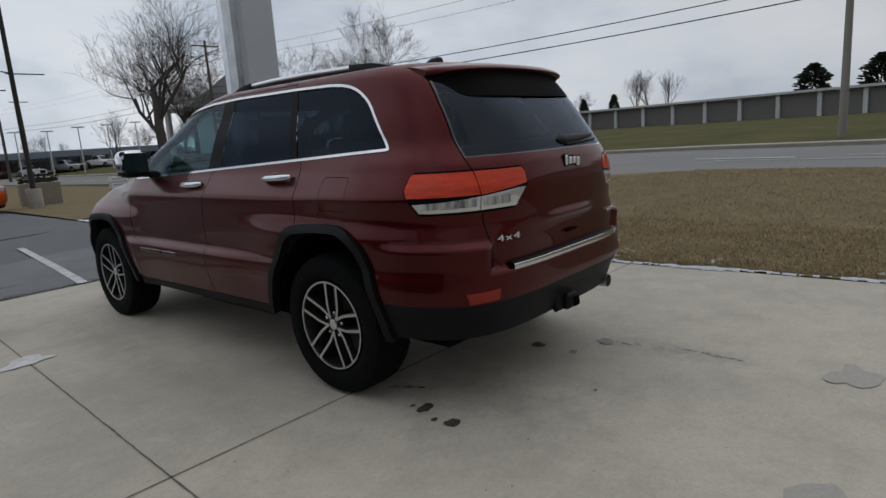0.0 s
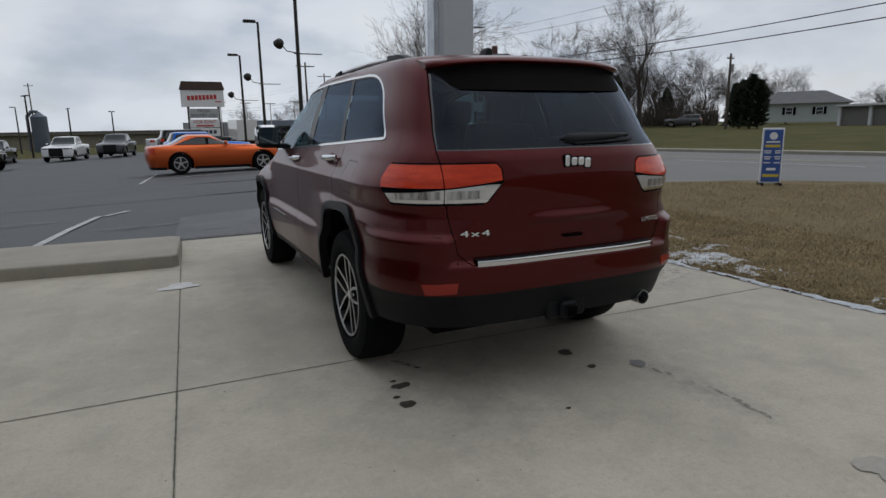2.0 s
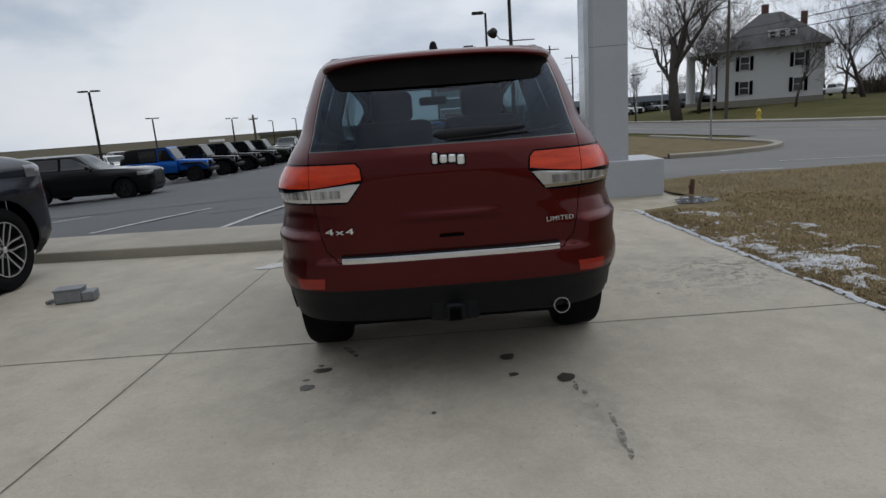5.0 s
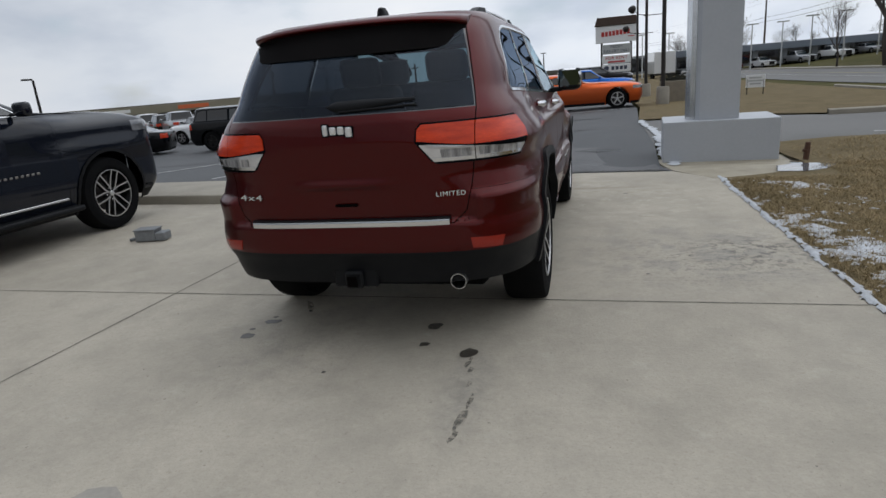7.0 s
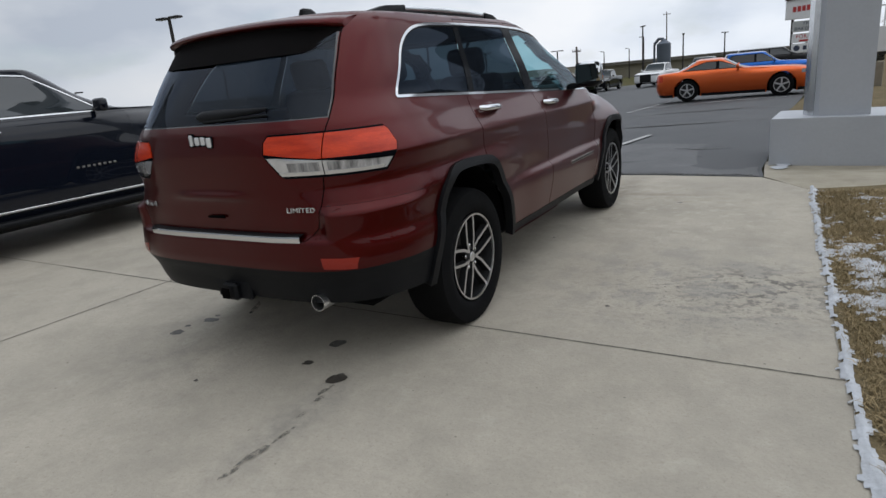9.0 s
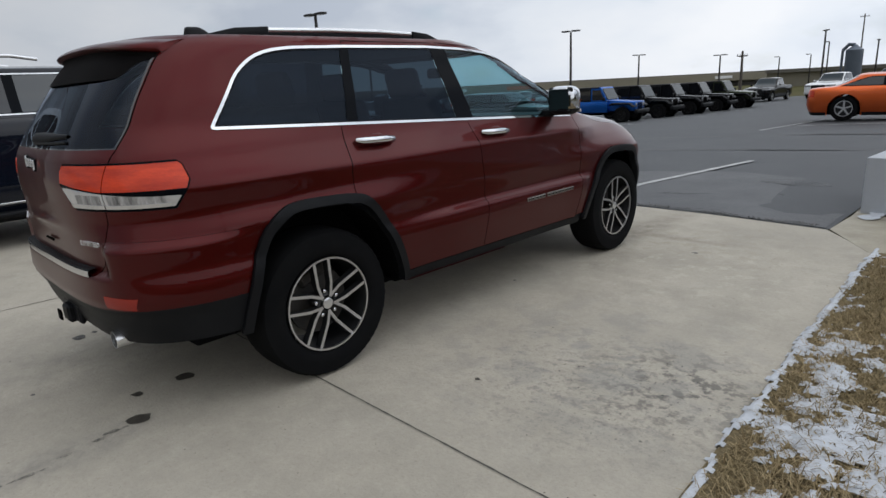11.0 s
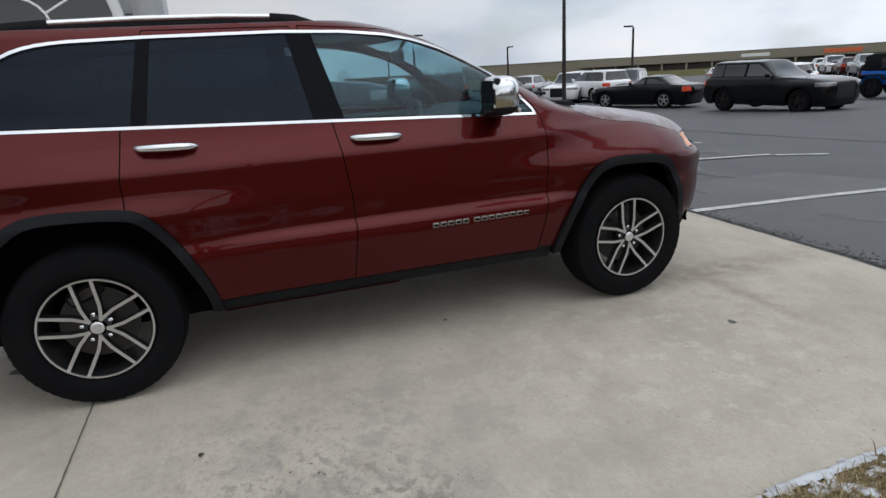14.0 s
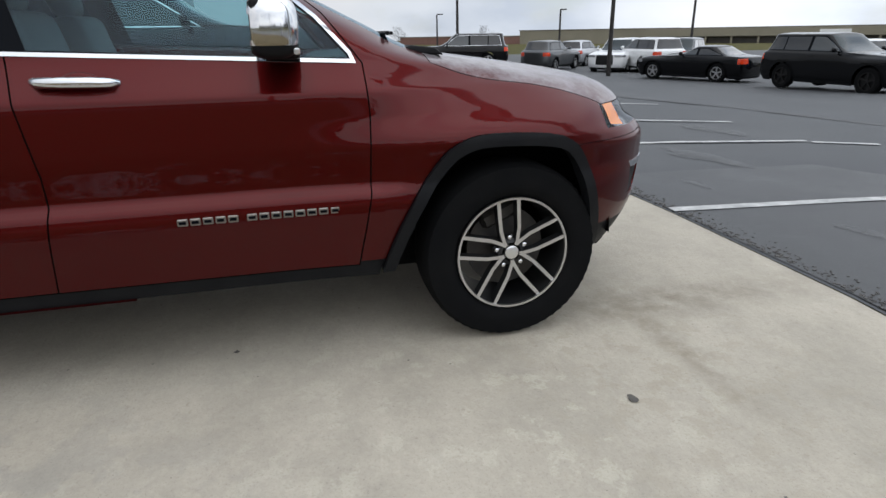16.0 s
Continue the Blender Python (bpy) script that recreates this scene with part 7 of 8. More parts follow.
part("print_bar", box(1.45, -0.235, 4.78, 0.6, 0.02, 0.10), RED_PRINT, sg)
BOARD = material("pale_grey_board", (0.42, 0.44, 0.44), 0.6, other=(0.35, 0.37, 0.37), scale=5, amount=0.5)
for z, h_, mt in ((3.62, 0.95, BOARD), (2.62, 0.80, SIGN_WHITE), (1.75, 0.80, SIGN_WHITE), (0.95, 0.62, BOARD)):
    part("board", box(0, 0, z, 2.9, 0.25, h_, 0.02), mt, sg)
INK = material("dark_ink", (0.03, 0.04, 0.07), 0.6)
for words, z, size, mt in (("FRESH", 3.86, 0.42, INK), ("BAKERY DELI", 3.42, 0.42, INK), ("FOR RENT", 2.74, 0.46, RED_PRINT)):
    text_part("lettering", words, size, mt, pose(0, -0.135, z, 90, 0, 0), sg, "", 0.004, 1.05)
part("print_bar", box(0.0, -0.135, 2.38, 1.7, 0.01, 0.16), RED_PRINT, sg)
part("emblem", lathe([(-0.14, 0.26), (-0.13, 0.26)], 16, "Y", (-1.0, 0, 1.75)), INK, sg)
for k in range(4):
    part("print_bar", box(-0.35 + 0.42 * k, -0.135, 1.75, 0.30, 0.01, 0.36), INK, sg)
part("print_bar", box(0, -0.135, 0.95, 2.2, 0.01, 0.12), INK, sg)

# ---- long shopping building beyond the lot ----
STUCCO = material("olive_tan_stucco", (0.235, 0.215, 0.165), 0.9, other=(0.20, 0.185, 0.14), scale=0.3, amount=0.6, fine=0.05)
DARKFRONT = material("shaded_shopfront", (0.035, 0.032, 0.03), 0.5, other=(0.07, 0.06, 0.05), scale=0.6, amount=0.7)
ROOFLINE = material("metal_coping", (0.16, 0.15, 0.13), 0.6)


def hall(name, x0, y0, x1, y1, depth, h, base, label, front=False):
    d, yaw = math.hypot(x1 - x0, y1 - y0), math.degrees(math.atan2(y1 - y0, x1 - x0))
    z = ground_height((x0 + x1) / 2, (y0 + y1) / 2) + base
    b = thing(name, x0, y0, z, yaw, label, "building")
    part("wall", box(d / 2, depth / 2, h / 2 - 1, d, depth, h + 2, 0.05), STUCCO, b)
    part("coping", box(d / 2, depth / 2, h + 0.08, d + 0.4, depth + 0.4, 0.22, 0.03), ROOFLINE, b)
    return b, d


bl, d = hall("shop_building", -172, 112, -40, 218, 40, 4.9, -0.9, "long low olive-tan shopping building with a shaded front")
part("arcade_shadow", box(d * 0.5, -0.3, 1.1, d * 0.96, 0.6, 2.6, 0.05), DARKFRONT, bl)
part("fascia", box(d * 0.5, -1.4, 3.7, d, 2.6, 2.1, 0.05), STUCCO, bl)
for k in range(24):
    part("pillar", box(d * (0.03 + 0.041 * k), -2.4, 1.2, 0.5, 0.5, 3.0, 0.02), STUCCO, bl)
part("sign_board", box(d * 0.30, -2.75, 3.75, 7.0, 0.1, 0.9, 0.02), SIGN_WHITE, bl)
part("sign_board", box(d * 0.42, -2.75, 3.75, 8.5, 0.1, 1.1, 0.02), material("orange_sign", (0.55, 0.12, 0.04), 0.5), bl)
part("sign_board", box(d * 0.78, -2.75, 3.75, 5.0, 0.1, 0.8, 0.02), SIGN_WHITE, bl)
bl2, d2 = hall("warehouse", -205, 84, -172, 112, 40, 5.6, -1.2, "blank olive-tan warehouse wing of the shopping building")
bl3, d3 = hall("warehouse", -260, 52, -215, 80, 30, 4.2, -1.5, "long low brick-red warehouse far off")
for o in bl3.children:
    if o.name.startswith("wall"):
        o.data.materials[0] = material("far_brick", (0.20, 0.105, 0.085), 0.9, other=(0.16, 0.09, 0.075), scale=0.5, amount=0.6)
part("white_bay", box(d3 * 0.88, -0.2, 1.5, d3 * 0.2, 0.3, 3.4), SIGN_WHITE, bl3)
bl4, d4 = hall("shed", -38, 135, 2, 128, 20, 3.4, -0.4, "long low dark shed beyond the lot")
part("eave_board", box(d4 / 2, -0.4, 3.1, d4, 0.8, 0.3), ROOFLINE, bl4)
silo = thing("silo", -17.6, 106, ground_height(-17.6, 106), 0, "blue-grey metal silo with a conveyor leg", "silo")
SILO = material("blue_grey_steel", (0.09, 0.11, 0.14), 0.5, 0.5, other=(0.12, 0.14, 0.17), scale=1, amount=0.5)
part("drum", lathe([(0, 1.1), (5.2, 1.1), (5.7, 0.4), (5.9, 0.3)], 24, "Z"), SILO, silo, smooth=40)
part("conveyor_leg", box(-1.5, 0, 2.6, 0.3, 0.3, 5.2), SILO, silo)
part("conveyor_spout", tube([(-1.5, 0, 5.2), (-0.8, 0, 6.0), (0, 0, 5.9)], 0.25, 8), SILO, silo)

# ---- dealership at the back, seen over the roof ----
CLAD = material("grey_cladding", (0.36, 0.38, 0.40), 0.45, 0.2, other=(0.32, 0.34, 0.36), scale=0.6, amount=0.5)
shop = thing("showroom", -14.1, -0.5, 0.0, 0, "grey metal-clad showroom with a white arched window", "building")
part("wall", box(-7.0, -24.0, 2.6, 12.0, 30.0, 5.2, 0.03), CLAD, shop)
part("gable", box(-2.8, -4.4, 4.0, 5.6, 8.8, 8.0, 0.03), CLAD, shop)
for z in (1.2, 2.2, 3.2, 4.2, 5.2, 6.2, 7.2):
    part("cladding_joint", box(0.004, -4.4, z, 0.012, 8.7, 0.03), JOINT, shop)
ay, az = -3.05, 2.85


def arch_points(r):
    return [(ay + r * math.cos(a), az + r * math.sin(a)) for a in (math.pi * k / 20 for k in range(21))]


part("arch_surround", prism([(ay + 2.35, 0.0)] + arch_points(2.35) + [(ay - 2.35, 0.0)], "x", 0.0, 0.35, 0.02), SIGN_WHITE, shop)
win = part("arched_window", prism([(ay + 2.10, 0.1)] + arch_points(2.10) + [(ay - 2.10, 0.1)], "x", 0.355, 0.39), DARK_PANE, shop)
for k in range(1, 6):
    a = math.pi * k / 6
    part("glazing_bar", tube([(0.4, ay + 0.75 * math.cos(a), az + 0.75 * math.sin(a)), (0.4, ay + 2.10 * math.cos(a), az + 2.10 * math.sin(a))], 0.03, 6), SIGN_WHITE, win)
part("glazing_ring", tube([(0.4, ay + 0.75 * math.cos(a), az + 0.75 * math.sin(a)) for a in (math.pi * k / 12 for k in range(13))], 0.03, 6), SIGN_WHITE, win)
part("transom", box(0.4, ay, az, 0.08, 4.2, 0.08), SIGN_WHITE, win)
part("round_column", lathe([(0, 0.36), (8.0, 0.36)], 20, "Z", (0.55, -0.15, 0)), material("grey_stone_column", (0.27, 0.28, 0.29), 0.7, other=(0.34, 0.35, 0.36), scale=3, amount=0.7), shop, smooth=60)

# ---- across the road: self-storage row, houses ----
STEEL_DOOR = material("grey_roller_door", (0.145, 0.14, 0.13), 0.6, other=(0.12, 0.115, 0.11), scale=0.8, amount=0.5, stretch=(1, 1, 9), fine=0.05, fine_scale=8)
WHITE_TRIM = material("white_metal_trim", (0.52, 0.53, 0.54), 0.6, other=(0.45, 0.46, 0.47), scale=1.5, amount=0.5)
SHINGLE = material("grey_roof", (0.11, 0.11, 0.115), 0.9, other=(0.15, 0.15, 0.15), scale=1.2, amount=0.6)
sx0, sy0, sx1, sy1 = 62.6, -25.2, 71.8, 42.6
sd, syaw = math.hypot(sx1 - sx0, sy1 - sy0), math.degrees(math.atan2(sy1 - sy0, sx1 - sx0))
st = thing("storage_building", sx0, sy0, 0.0, syaw, "long white self-storage building with grey roller doors", "building")
bays = 18
bw = sd / bays


def storage_z(u):
    return ground_height(sx0 + (sx1 - sx0) * u, sy0 + (sy1 - sy0) * u)


zz = storage_z(0.5) - 0.02
part("shell", box(sd / 2, -4.0, zz + 1.2, sd, 7.6, 2.9, 0.03), WHITE_TRIM, st)
part("roof", prism([(0.45, zz + 2.62), (0.45, zz + 2.86), (-3.6, zz + 2.93), (-8.2, zz + 2.85), (-8.2, zz + 2.6)], "x", -0.3, sd + 0.3), WHITE_TRIM, st)
part("eave_shadow", box(sd / 2, 0.06, zz + 2.56, sd, 0.12, 0.06), SHINGLE, st)
for k in range(bays):
    part("roller_door", box(bw * (k + 0.5), 0.0 - 0.16, zz + 1.2, bw - 0.42, 0.10, 2.5), STEEL_DOOR, st)
    part("pilaster", box(bw * k, -0.02, zz + 1.25, 0.40, 0.36, 2.7, 0.02), WHITE_TRIM, st)
part("pilaster", box(sd, -0.02, zz + 1.25, 0.40, 0.36, 2.7, 0.02), WHITE_TRIM, st)
st.matrix_world = pose(sx0, sy0, 0, 0, 0.45, syaw)

SIDING = material("white_clapboard", (0.62, 0.63, 0.64), 0.7, other=(0.55, 0.56, 0.57), scale=0.6, amount=0.5, stretch=(1, 1, 6))


def window(parent, x, y, z, w, h, axis="y", shutter=True):
    f = part("window", box(x, y, z, w if axis == "y" else 0.10, 0.10 if axis == "y" else w, h, 0.01), SIGN_WHITE, parent)
    s = -0.06
    part("pane", box(x + (0 if axis == "y" else s), y + (s if axis == "y" else 0), z, (w - 0.16) if axis == "y" else 0.02, 0.02 if axis == "y" else (w - 0.16), h - 0.16), DARK_PANE, f)
    part("glazing_bar", box(x + (0 if axis == "y" else s * 1.3), y + (s * 1.3 if axis == "y" else 0), z, (w - 0.1) if axis == "y" else 0.03, 0.03 if axis == "y" else (w - 0.1), 0.06), SIGN_WHITE, f)
    if shutter:
        for k in (-1, 1):
            part("shutter", box(x + (k * (w / 2 + 0.2) if axis == "y" else -0.02), y + (-0.02 if axis == "y" else k * (w / 2 + 0.2)), z, 0.36 if axis == "y" else 0.06, 0.06 if axis == "y" else 0.36, h), GAP, f)


hx, hy = along(1, 30.6, 88)
hz = ground_height(hx, hy) + 0.1
house = thing("house", hx, hy, hz, -28, "large white clapboard house with a columned porch and dark roof", "house")
part("wall", box(0, 0, 3.1, 11.0, 10.0, 6.4, 0.03), SIDING, house)
part("foundation", box(0, 0, 0.1, 11.2, 10.2, 0.8), BASE_C, house)
roof = prism([(-6.3, 6.2), (6.3, 6.2), (1.2, 10.4), (-1.2, 10.4)], "y", -5.8, 5.8)
for v in roof.verts:
    if v.co.z > 9:
        v.co.y *= 0.35
part("roof", roof, SHINGLE, house)
part("dormer", box(1.2, -3.6, 7.6, 3.0, 2.2, 1.2, 0.02), SIDING, house)
for k in (-0.7, 0.3, 1.3):
    window(house, 0.9 + k, -4.72, 7.65, 0.7, 0.8, shutter=False)
part("chimney", box(-0.6, 0.5, 10.9, 0.8, 0.8, 1.6, 0.02), material("old_brick", (0.12, 0.06, 0.05), 0.9), house)
part("chimney", box(3.6, 0.5, 9.4, 0.7, 0.7, 2.0, 0.02), bpy.data.materials["old_brick"], house)
for wx in (-2.6, 3.0):
    for wz in (1.9, 4.7):
        window(house, wx, -5.03, wz, 1.1, 1.6)
for wy in (-3.0, 0.0, 3.0):
    for wz in (1.9, 4.7):
        window(house, -5.53, wy, wz, 1.0, 1.6, axis="x")
part("porch_roof", box(-7.3, 0, 6.35, 3.8, 9.2, 0.45, 0.03), SIDING, house)
part("porch_deck", box(-7.3, 0, 0.25, 3.8, 9.2, 0.5), BASE_C, house)
for wy in (-4.2, -1.5, 1.5, 4.2):
    part("column", lathe([(0.5, 0.30), (0.7, 0.24), (5.9, 0.20), (6.15, 0.30)], 14, "Z", (-8.9, wy, 0)), SIDING, house, smooth=40)
part("front_door", box(-5.54, 0.0, 1.5, 0.08, 1.1, 2.2), MAROON_PAINT, house)

gx, gy = along(1, 55.5, 110)
cottage = thing("house", gx, gy, ground_height(gx, gy) + 0.3, -55, "low pale green house with a dark grey hipped roof", "house")
part("wall", box(0, 0, 1.4, 12, 8, 2.9, 0.03), material("pale_green_siding", (0.42, 0.46, 0.45), 0.8, other=(0.38, 0.42, 0.41), scale=0.8, amount=0.5), cottage)
roof = prism([(-6.6, 2.7), (6.6, 2.7), (3.0, 4.6), (-3.0, 4.6)], "y", -4.6, 4.6)
for v in roof.verts:
    if v.co.z > 4:
        v.co.y *= 0.1
part("roof", roof, SHINGLE, cottage)
for wx in (-1.5, 2.4):
    window(cottage, wx, -4.03, 1.6, 1.0, 1.1)

dx_, dy_ = along(1, 14.0, 118)
dl = thing("showroom", dx_, dy_, ground_height(dx_, dy_) + 0.4, -14, "long low grey showroom across the road", "building")
part("wall", box(0, 0, 1.5, 46, 14, 3.0, 0.05), material("far_grey_wall", (0.26, 0.28, 0.30), 0.7, other=(0.31, 0.33, 0.35), scale=0.2, amount=0.6), dl)
part("fascia", box(4, -7.4, 2.7, 36, 1.0, 1.0, 0.05), material("blue_grey_fascia", (0.17, 0.20, 0.24), 0.6), dl)
for k in range(10):
    part("window", box(-18 + 4.0 * k, -7.06, 1.5, 3.2, 0.10, 2.2), DARK_PANE, dl)
for k in range(9):
    x, y = along(1, 5.5 + 2.1 * k, 96 + 3 * (k % 3))
    lp = thing("lamp_post", x, y, ground_height(x, y), 0, "white lot lamp across the road", "street lamp", "lamps across the road")
    part("pole", tube([(0, 0, 0), (0, 0, 6.0)], [0.10, 0.07], 8), WHITE_TRIM, lp)
    part("lamp_head", box(0, 0, 6.1, 1.5, 0.5, 0.16, 0.03), WHITE_TRIM, lp)
tx, ty = along(1, 7.2, 88)
tr = thing("box_trailer", tx, ty, ground_height(tx, ty), 5, "white box trailer parked far off", "trailer")
part("box", box(0, 0, 2.0, 2.6, 6.0, 2.7, 0.05), WHITE_PAINT, tr)
part("chassis", box(0, 0, 0.55, 2.2, 5.8, 0.2), POLE, tr)
for s in (-1, 1):
    for k in (-1.0, 0.2):
        part("wheel", lathe([(-0.12, 0.42), (0.12, 0.42)], 16, "X", (1.1 * s, k, 0.42)), TYRE, tr)

# for-sale board and slim posts on the grass strip
x, y = 7.3, 24.0
fs = thing("yard_sign", x, y, ground_height(x, y) + 0.03, -20, "small white yard sign on the grass strip", "sign")
part("board", box(0, 0, 0.52, 0.70, 0.03, 0.50, 0.005), SIGN_WHITE, fs)
for z, w_ in ((0.66, 0.45), (0.54, 0.55), (0.42, 0.40)):
    part("print_bar", box(0, -0.02, z, w_, 0.006, 0.06), BOARD, fs)
for k in (-0.30, 0.30):
    part("leg", tube([(k, 0, 0), (k, 0, 0.6)], 0.02, 6), POLE, fs)
GALV = material("galvanised_post", (0.30, 0.31, 0.32), 0.5, 0.7, other=(0.22, 0.22, 0.23), scale=6, amount=0.5)
x, y = 10.2, 18.2
sp = thing("sign_post", x, y, ground_height(x, y), 0, "slim steel sign post with its plate edge-on", "sign")
part("post", tube([(0, 0, 0), (0, 0, 2.7)], 0.035, 8), GALV, sp)
part("plate", box(0, 0, 2.35, 0.03, 0.5, 0.6, 0.005), GALV, sp)
x, y = along(6, 28.0, 48)
hyd = thing("hydrant", x, y, ground_height(x, y) + 0.1, 0, "yellow fire hydrant beside the road", "hydrant")
part("body", lathe([(0, 0.18), (0.08, 0.18), (0.1, 0.12), (0.55, 0.12), (0.6, 0.16), (0.72, 0.08), (0.78, 0.04)], 14, "Z"), SIGN_YELLOW, hyd, smooth=40)
part("nozzle", lathe([(-0.2, 0.06), (0.2, 0.06)], 10, "X", (0, 0, 0.45)), SIGN_YELLOW, hyd)

# ---- utility poles and wires ----
WOOD = material("weathered_pole_wood", (0.075, 0.062, 0.05), 0.9, other=(0.11, 0.095, 0.08), scale=5, amount=0.7, stretch=(3, 3, 0.4))
GREYPOLE = material("grey_pole", (0.24, 0.225, 0.20), 0.8, other=(0.18, 0.17, 0.15), scale=3, amount=0.6, stretch=(3, 3, 0.3))


def utility_pole(x, y, h, mat, arm=1.2, can=False, label="wooden utility pole with a cross arm"):
    p = thing("utility_pole", x, y, ground_height(x, y), 0, label, "utility pole", "utility poles")
    part("pole", tube([(0, 0, -0.3), (0.03, 0, h * 0.5), (0, 0, h)], [0.17, 0.14, 0.10], 10), mat, p, smooth=60)
    if arm:
        part("cross_arm", box(0, 0, h - 0.5, arm * 2, 0.10, 0.12), mat, p)
        for k in (-1, -0.5, 0.5, 1):
            part("insulator", lathe([(0, 0.05), (0.16, 0.035)], 8, "Z", (arm * 0.95 * k, 0, h - 0.44)), SIGN_WHITE, p)
    if can:
        part("transformer", lathe([(h - 2.0, 0.22), (h - 1.1, 0.22)], 14, "Z", (0.30, 0, 0)), GALV, p, smooth=40)
    return p


utility_pole(27.6, 1.5, 11.0, GREYPOLE, 0, label="smooth grey roadside pole")
utility_pole(26.4, 50.0, 11.4, WOOD)
utility_pole(26.0, 105.0, 11.5, WOOD)
utility_pole(28.4, -55.0, 11.5, WOOD)
x, y = along(1, 50.2, 74)
utility_pole(x, y, 7.9, WOOD, 0.5, True, "wooden utility pole with a transformer can")
x, y = along(1, 13.0, 84)
utility_pole(x, y, 10.5, WOOD)
x, y = along(1, -8.5, 150)
utility_pole(x, y, 13, WOOD, 0.8)
x, y = -19.7, 66.4
utility_pole(x, y, 3.4 - ground_height(x, y), WOOD, 0.5)
WIRE = material("black_wire", (0.012, 0.012, 0.013), 0.6)


def wire(name, a, b, sag, r, label="thin black overhead wire"):
    pts = [Vector(a).lerp(Vector(b), i / 16) - Vector((0, 0, sag * 4 * (i / 16) * (1 - i / 16))) for i in range(17)]
    tagged(link_bm(name, tube(pts, r, 5), WIRE), label, "wire", "overhead wires")


for dz, dx, r in ((6.6, 0.0, 0.026), (6.0, 0.05, 0.028), (9.0, 0.6, 0.010), (9.4, -0.5, 0.010)):
    wire("overhead_wire", (27.6 + dx, 1.5, dz), (26.4 + dx, 50.0, dz + 0.3), 0.55, r)
    wire("overhead_wire", (28.4 + dx, -55.0, dz), (27.6 + dx, 1.5, dz), 0.6, r)
    wire("overhead_wire", (26.4 + dx, 50.0, dz + 0.3), (26.0 + dx, 105.0, dz), 0.5, r * 0.7)
    wire("overhead_wire", (26.0 + dx, 105.0, dz), (10.0 + dx, 200.0, dz), 0.6, r * 0.8)


# ---- winter trees ----
BARK = material("grey_brown_bark", (0.058, 0.051, 0.046), 0.95, spec=0.1, other=(0.085, 0.076, 0.068), scale=6, amount=0.7, bump=0.3, bump_scale=30, stretch=(1, 1, 0.3))
TWIG = material("bare_twigs", (0.085, 0.076, 0.070), 0.95, spec=0.1, other=(0.115, 0.103, 0.095), scale=2, amount=0.5)
CONIFER = material("dark_conifer", (0.026, 0.034, 0.024), 0.95, spec=0.1, other=(0.048, 0.057, 0.040), scale=2, amount=0.8)


def tree_meshes(seed, height, spread, levels=5, lean=0.0, first=0.22, girth=0.024):
    """Trunk and limbs, and the fine twigs, of a bare broadleaf tree, as two meshes."""
    r = random.Random(seed)
    limbs, twigs = bmesh.new(), bmesh.new()

    def grow(p, d, length, rad, lvl):
        n = 4 if lvl < 2 else 3
        pts, rads = [p], [rad]
        q, dd = p.copy(), d.copy()
        for k in range(n):
            dd = (dd + Vector((r.gauss(0, 0.13), r.gauss(0, 0.13), r.gauss(0.03, 0.07)))).normalized()
            q = q + dd * (length / n)
            pts.append(q.copy())
            rads.append(rad * (1 - 0.50 * (k + 1) / n))
        sides = 7 if lvl == 0 else 5 if lvl == 1 else 4 if lvl == 2 else 3
        add_tube(limbs if lvl < 3 else twigs, pts, rads, sides, cap=lvl == 0)
        if lvl >= levels:
            return
        kids = (5, 5, 5, 4, 4, 3)[lvl] if lvl else 6
        for k in range(kids):
            t = r.uniform(0.35 if lvl else max(first, 0.3), 1.0) if k else 1.0
            i = min(n - 1, int(t * n))
            base = pts[i].lerp(pts[i + 1], t * n - i) if t < 1 else pts[-1]
            ang = r.uniform(0, 2 * math.pi)
            side = dd.orthogonal().normalized()
            side.rotate(Matrix.Rotation(ang, 3, dd))
            tilt = r.uniform(0.35, 0.95) * spread
            nd = (dd * math.cos(tilt) + side * math.sin(tilt) + Vector((0, 0, 0.12))).normalized()
            grow(base, nd, length * r.uniform(0.52, 0.78), max(0.0085, rads[min(i + 1, n)] * r.uniform(0.5, 0.72)), lvl + 1)

    grow(Vector((0, 0, -0.2)), Vector((lean, 0, 1)).normalized(), height * 0.36, height * girth, 0)
    top = max(v.co.z for v in twigs.verts)
    for b in (limbs, twigs):
        bmesh.ops.scale(b, vec=(height / top,) * 3, verts=b.verts)
    out = []
    for nm, b, m in (("trunk", limbs, BARK), ("twigs", twigs, TWIG)):
        me = bpy.data.meshes.new(nm)
        b.to_mesh(me)
        b.free()
        me.shade_smooth()
        me.materials.append(m)
        out.append(me)
    return out


def tree(meshes, x, y, scale=1.0, turn=0.0, label="bare grey-brown winter tree", group="bare trees"):
    t = thing("tree", x, y, ground_height(x, y), turn, label, "tree", group)
    t.scale = (scale, scale, scale)
    for nm, me in zip(("trunk", "crown"), meshes):
        new(nm, me).parent = t
    return t


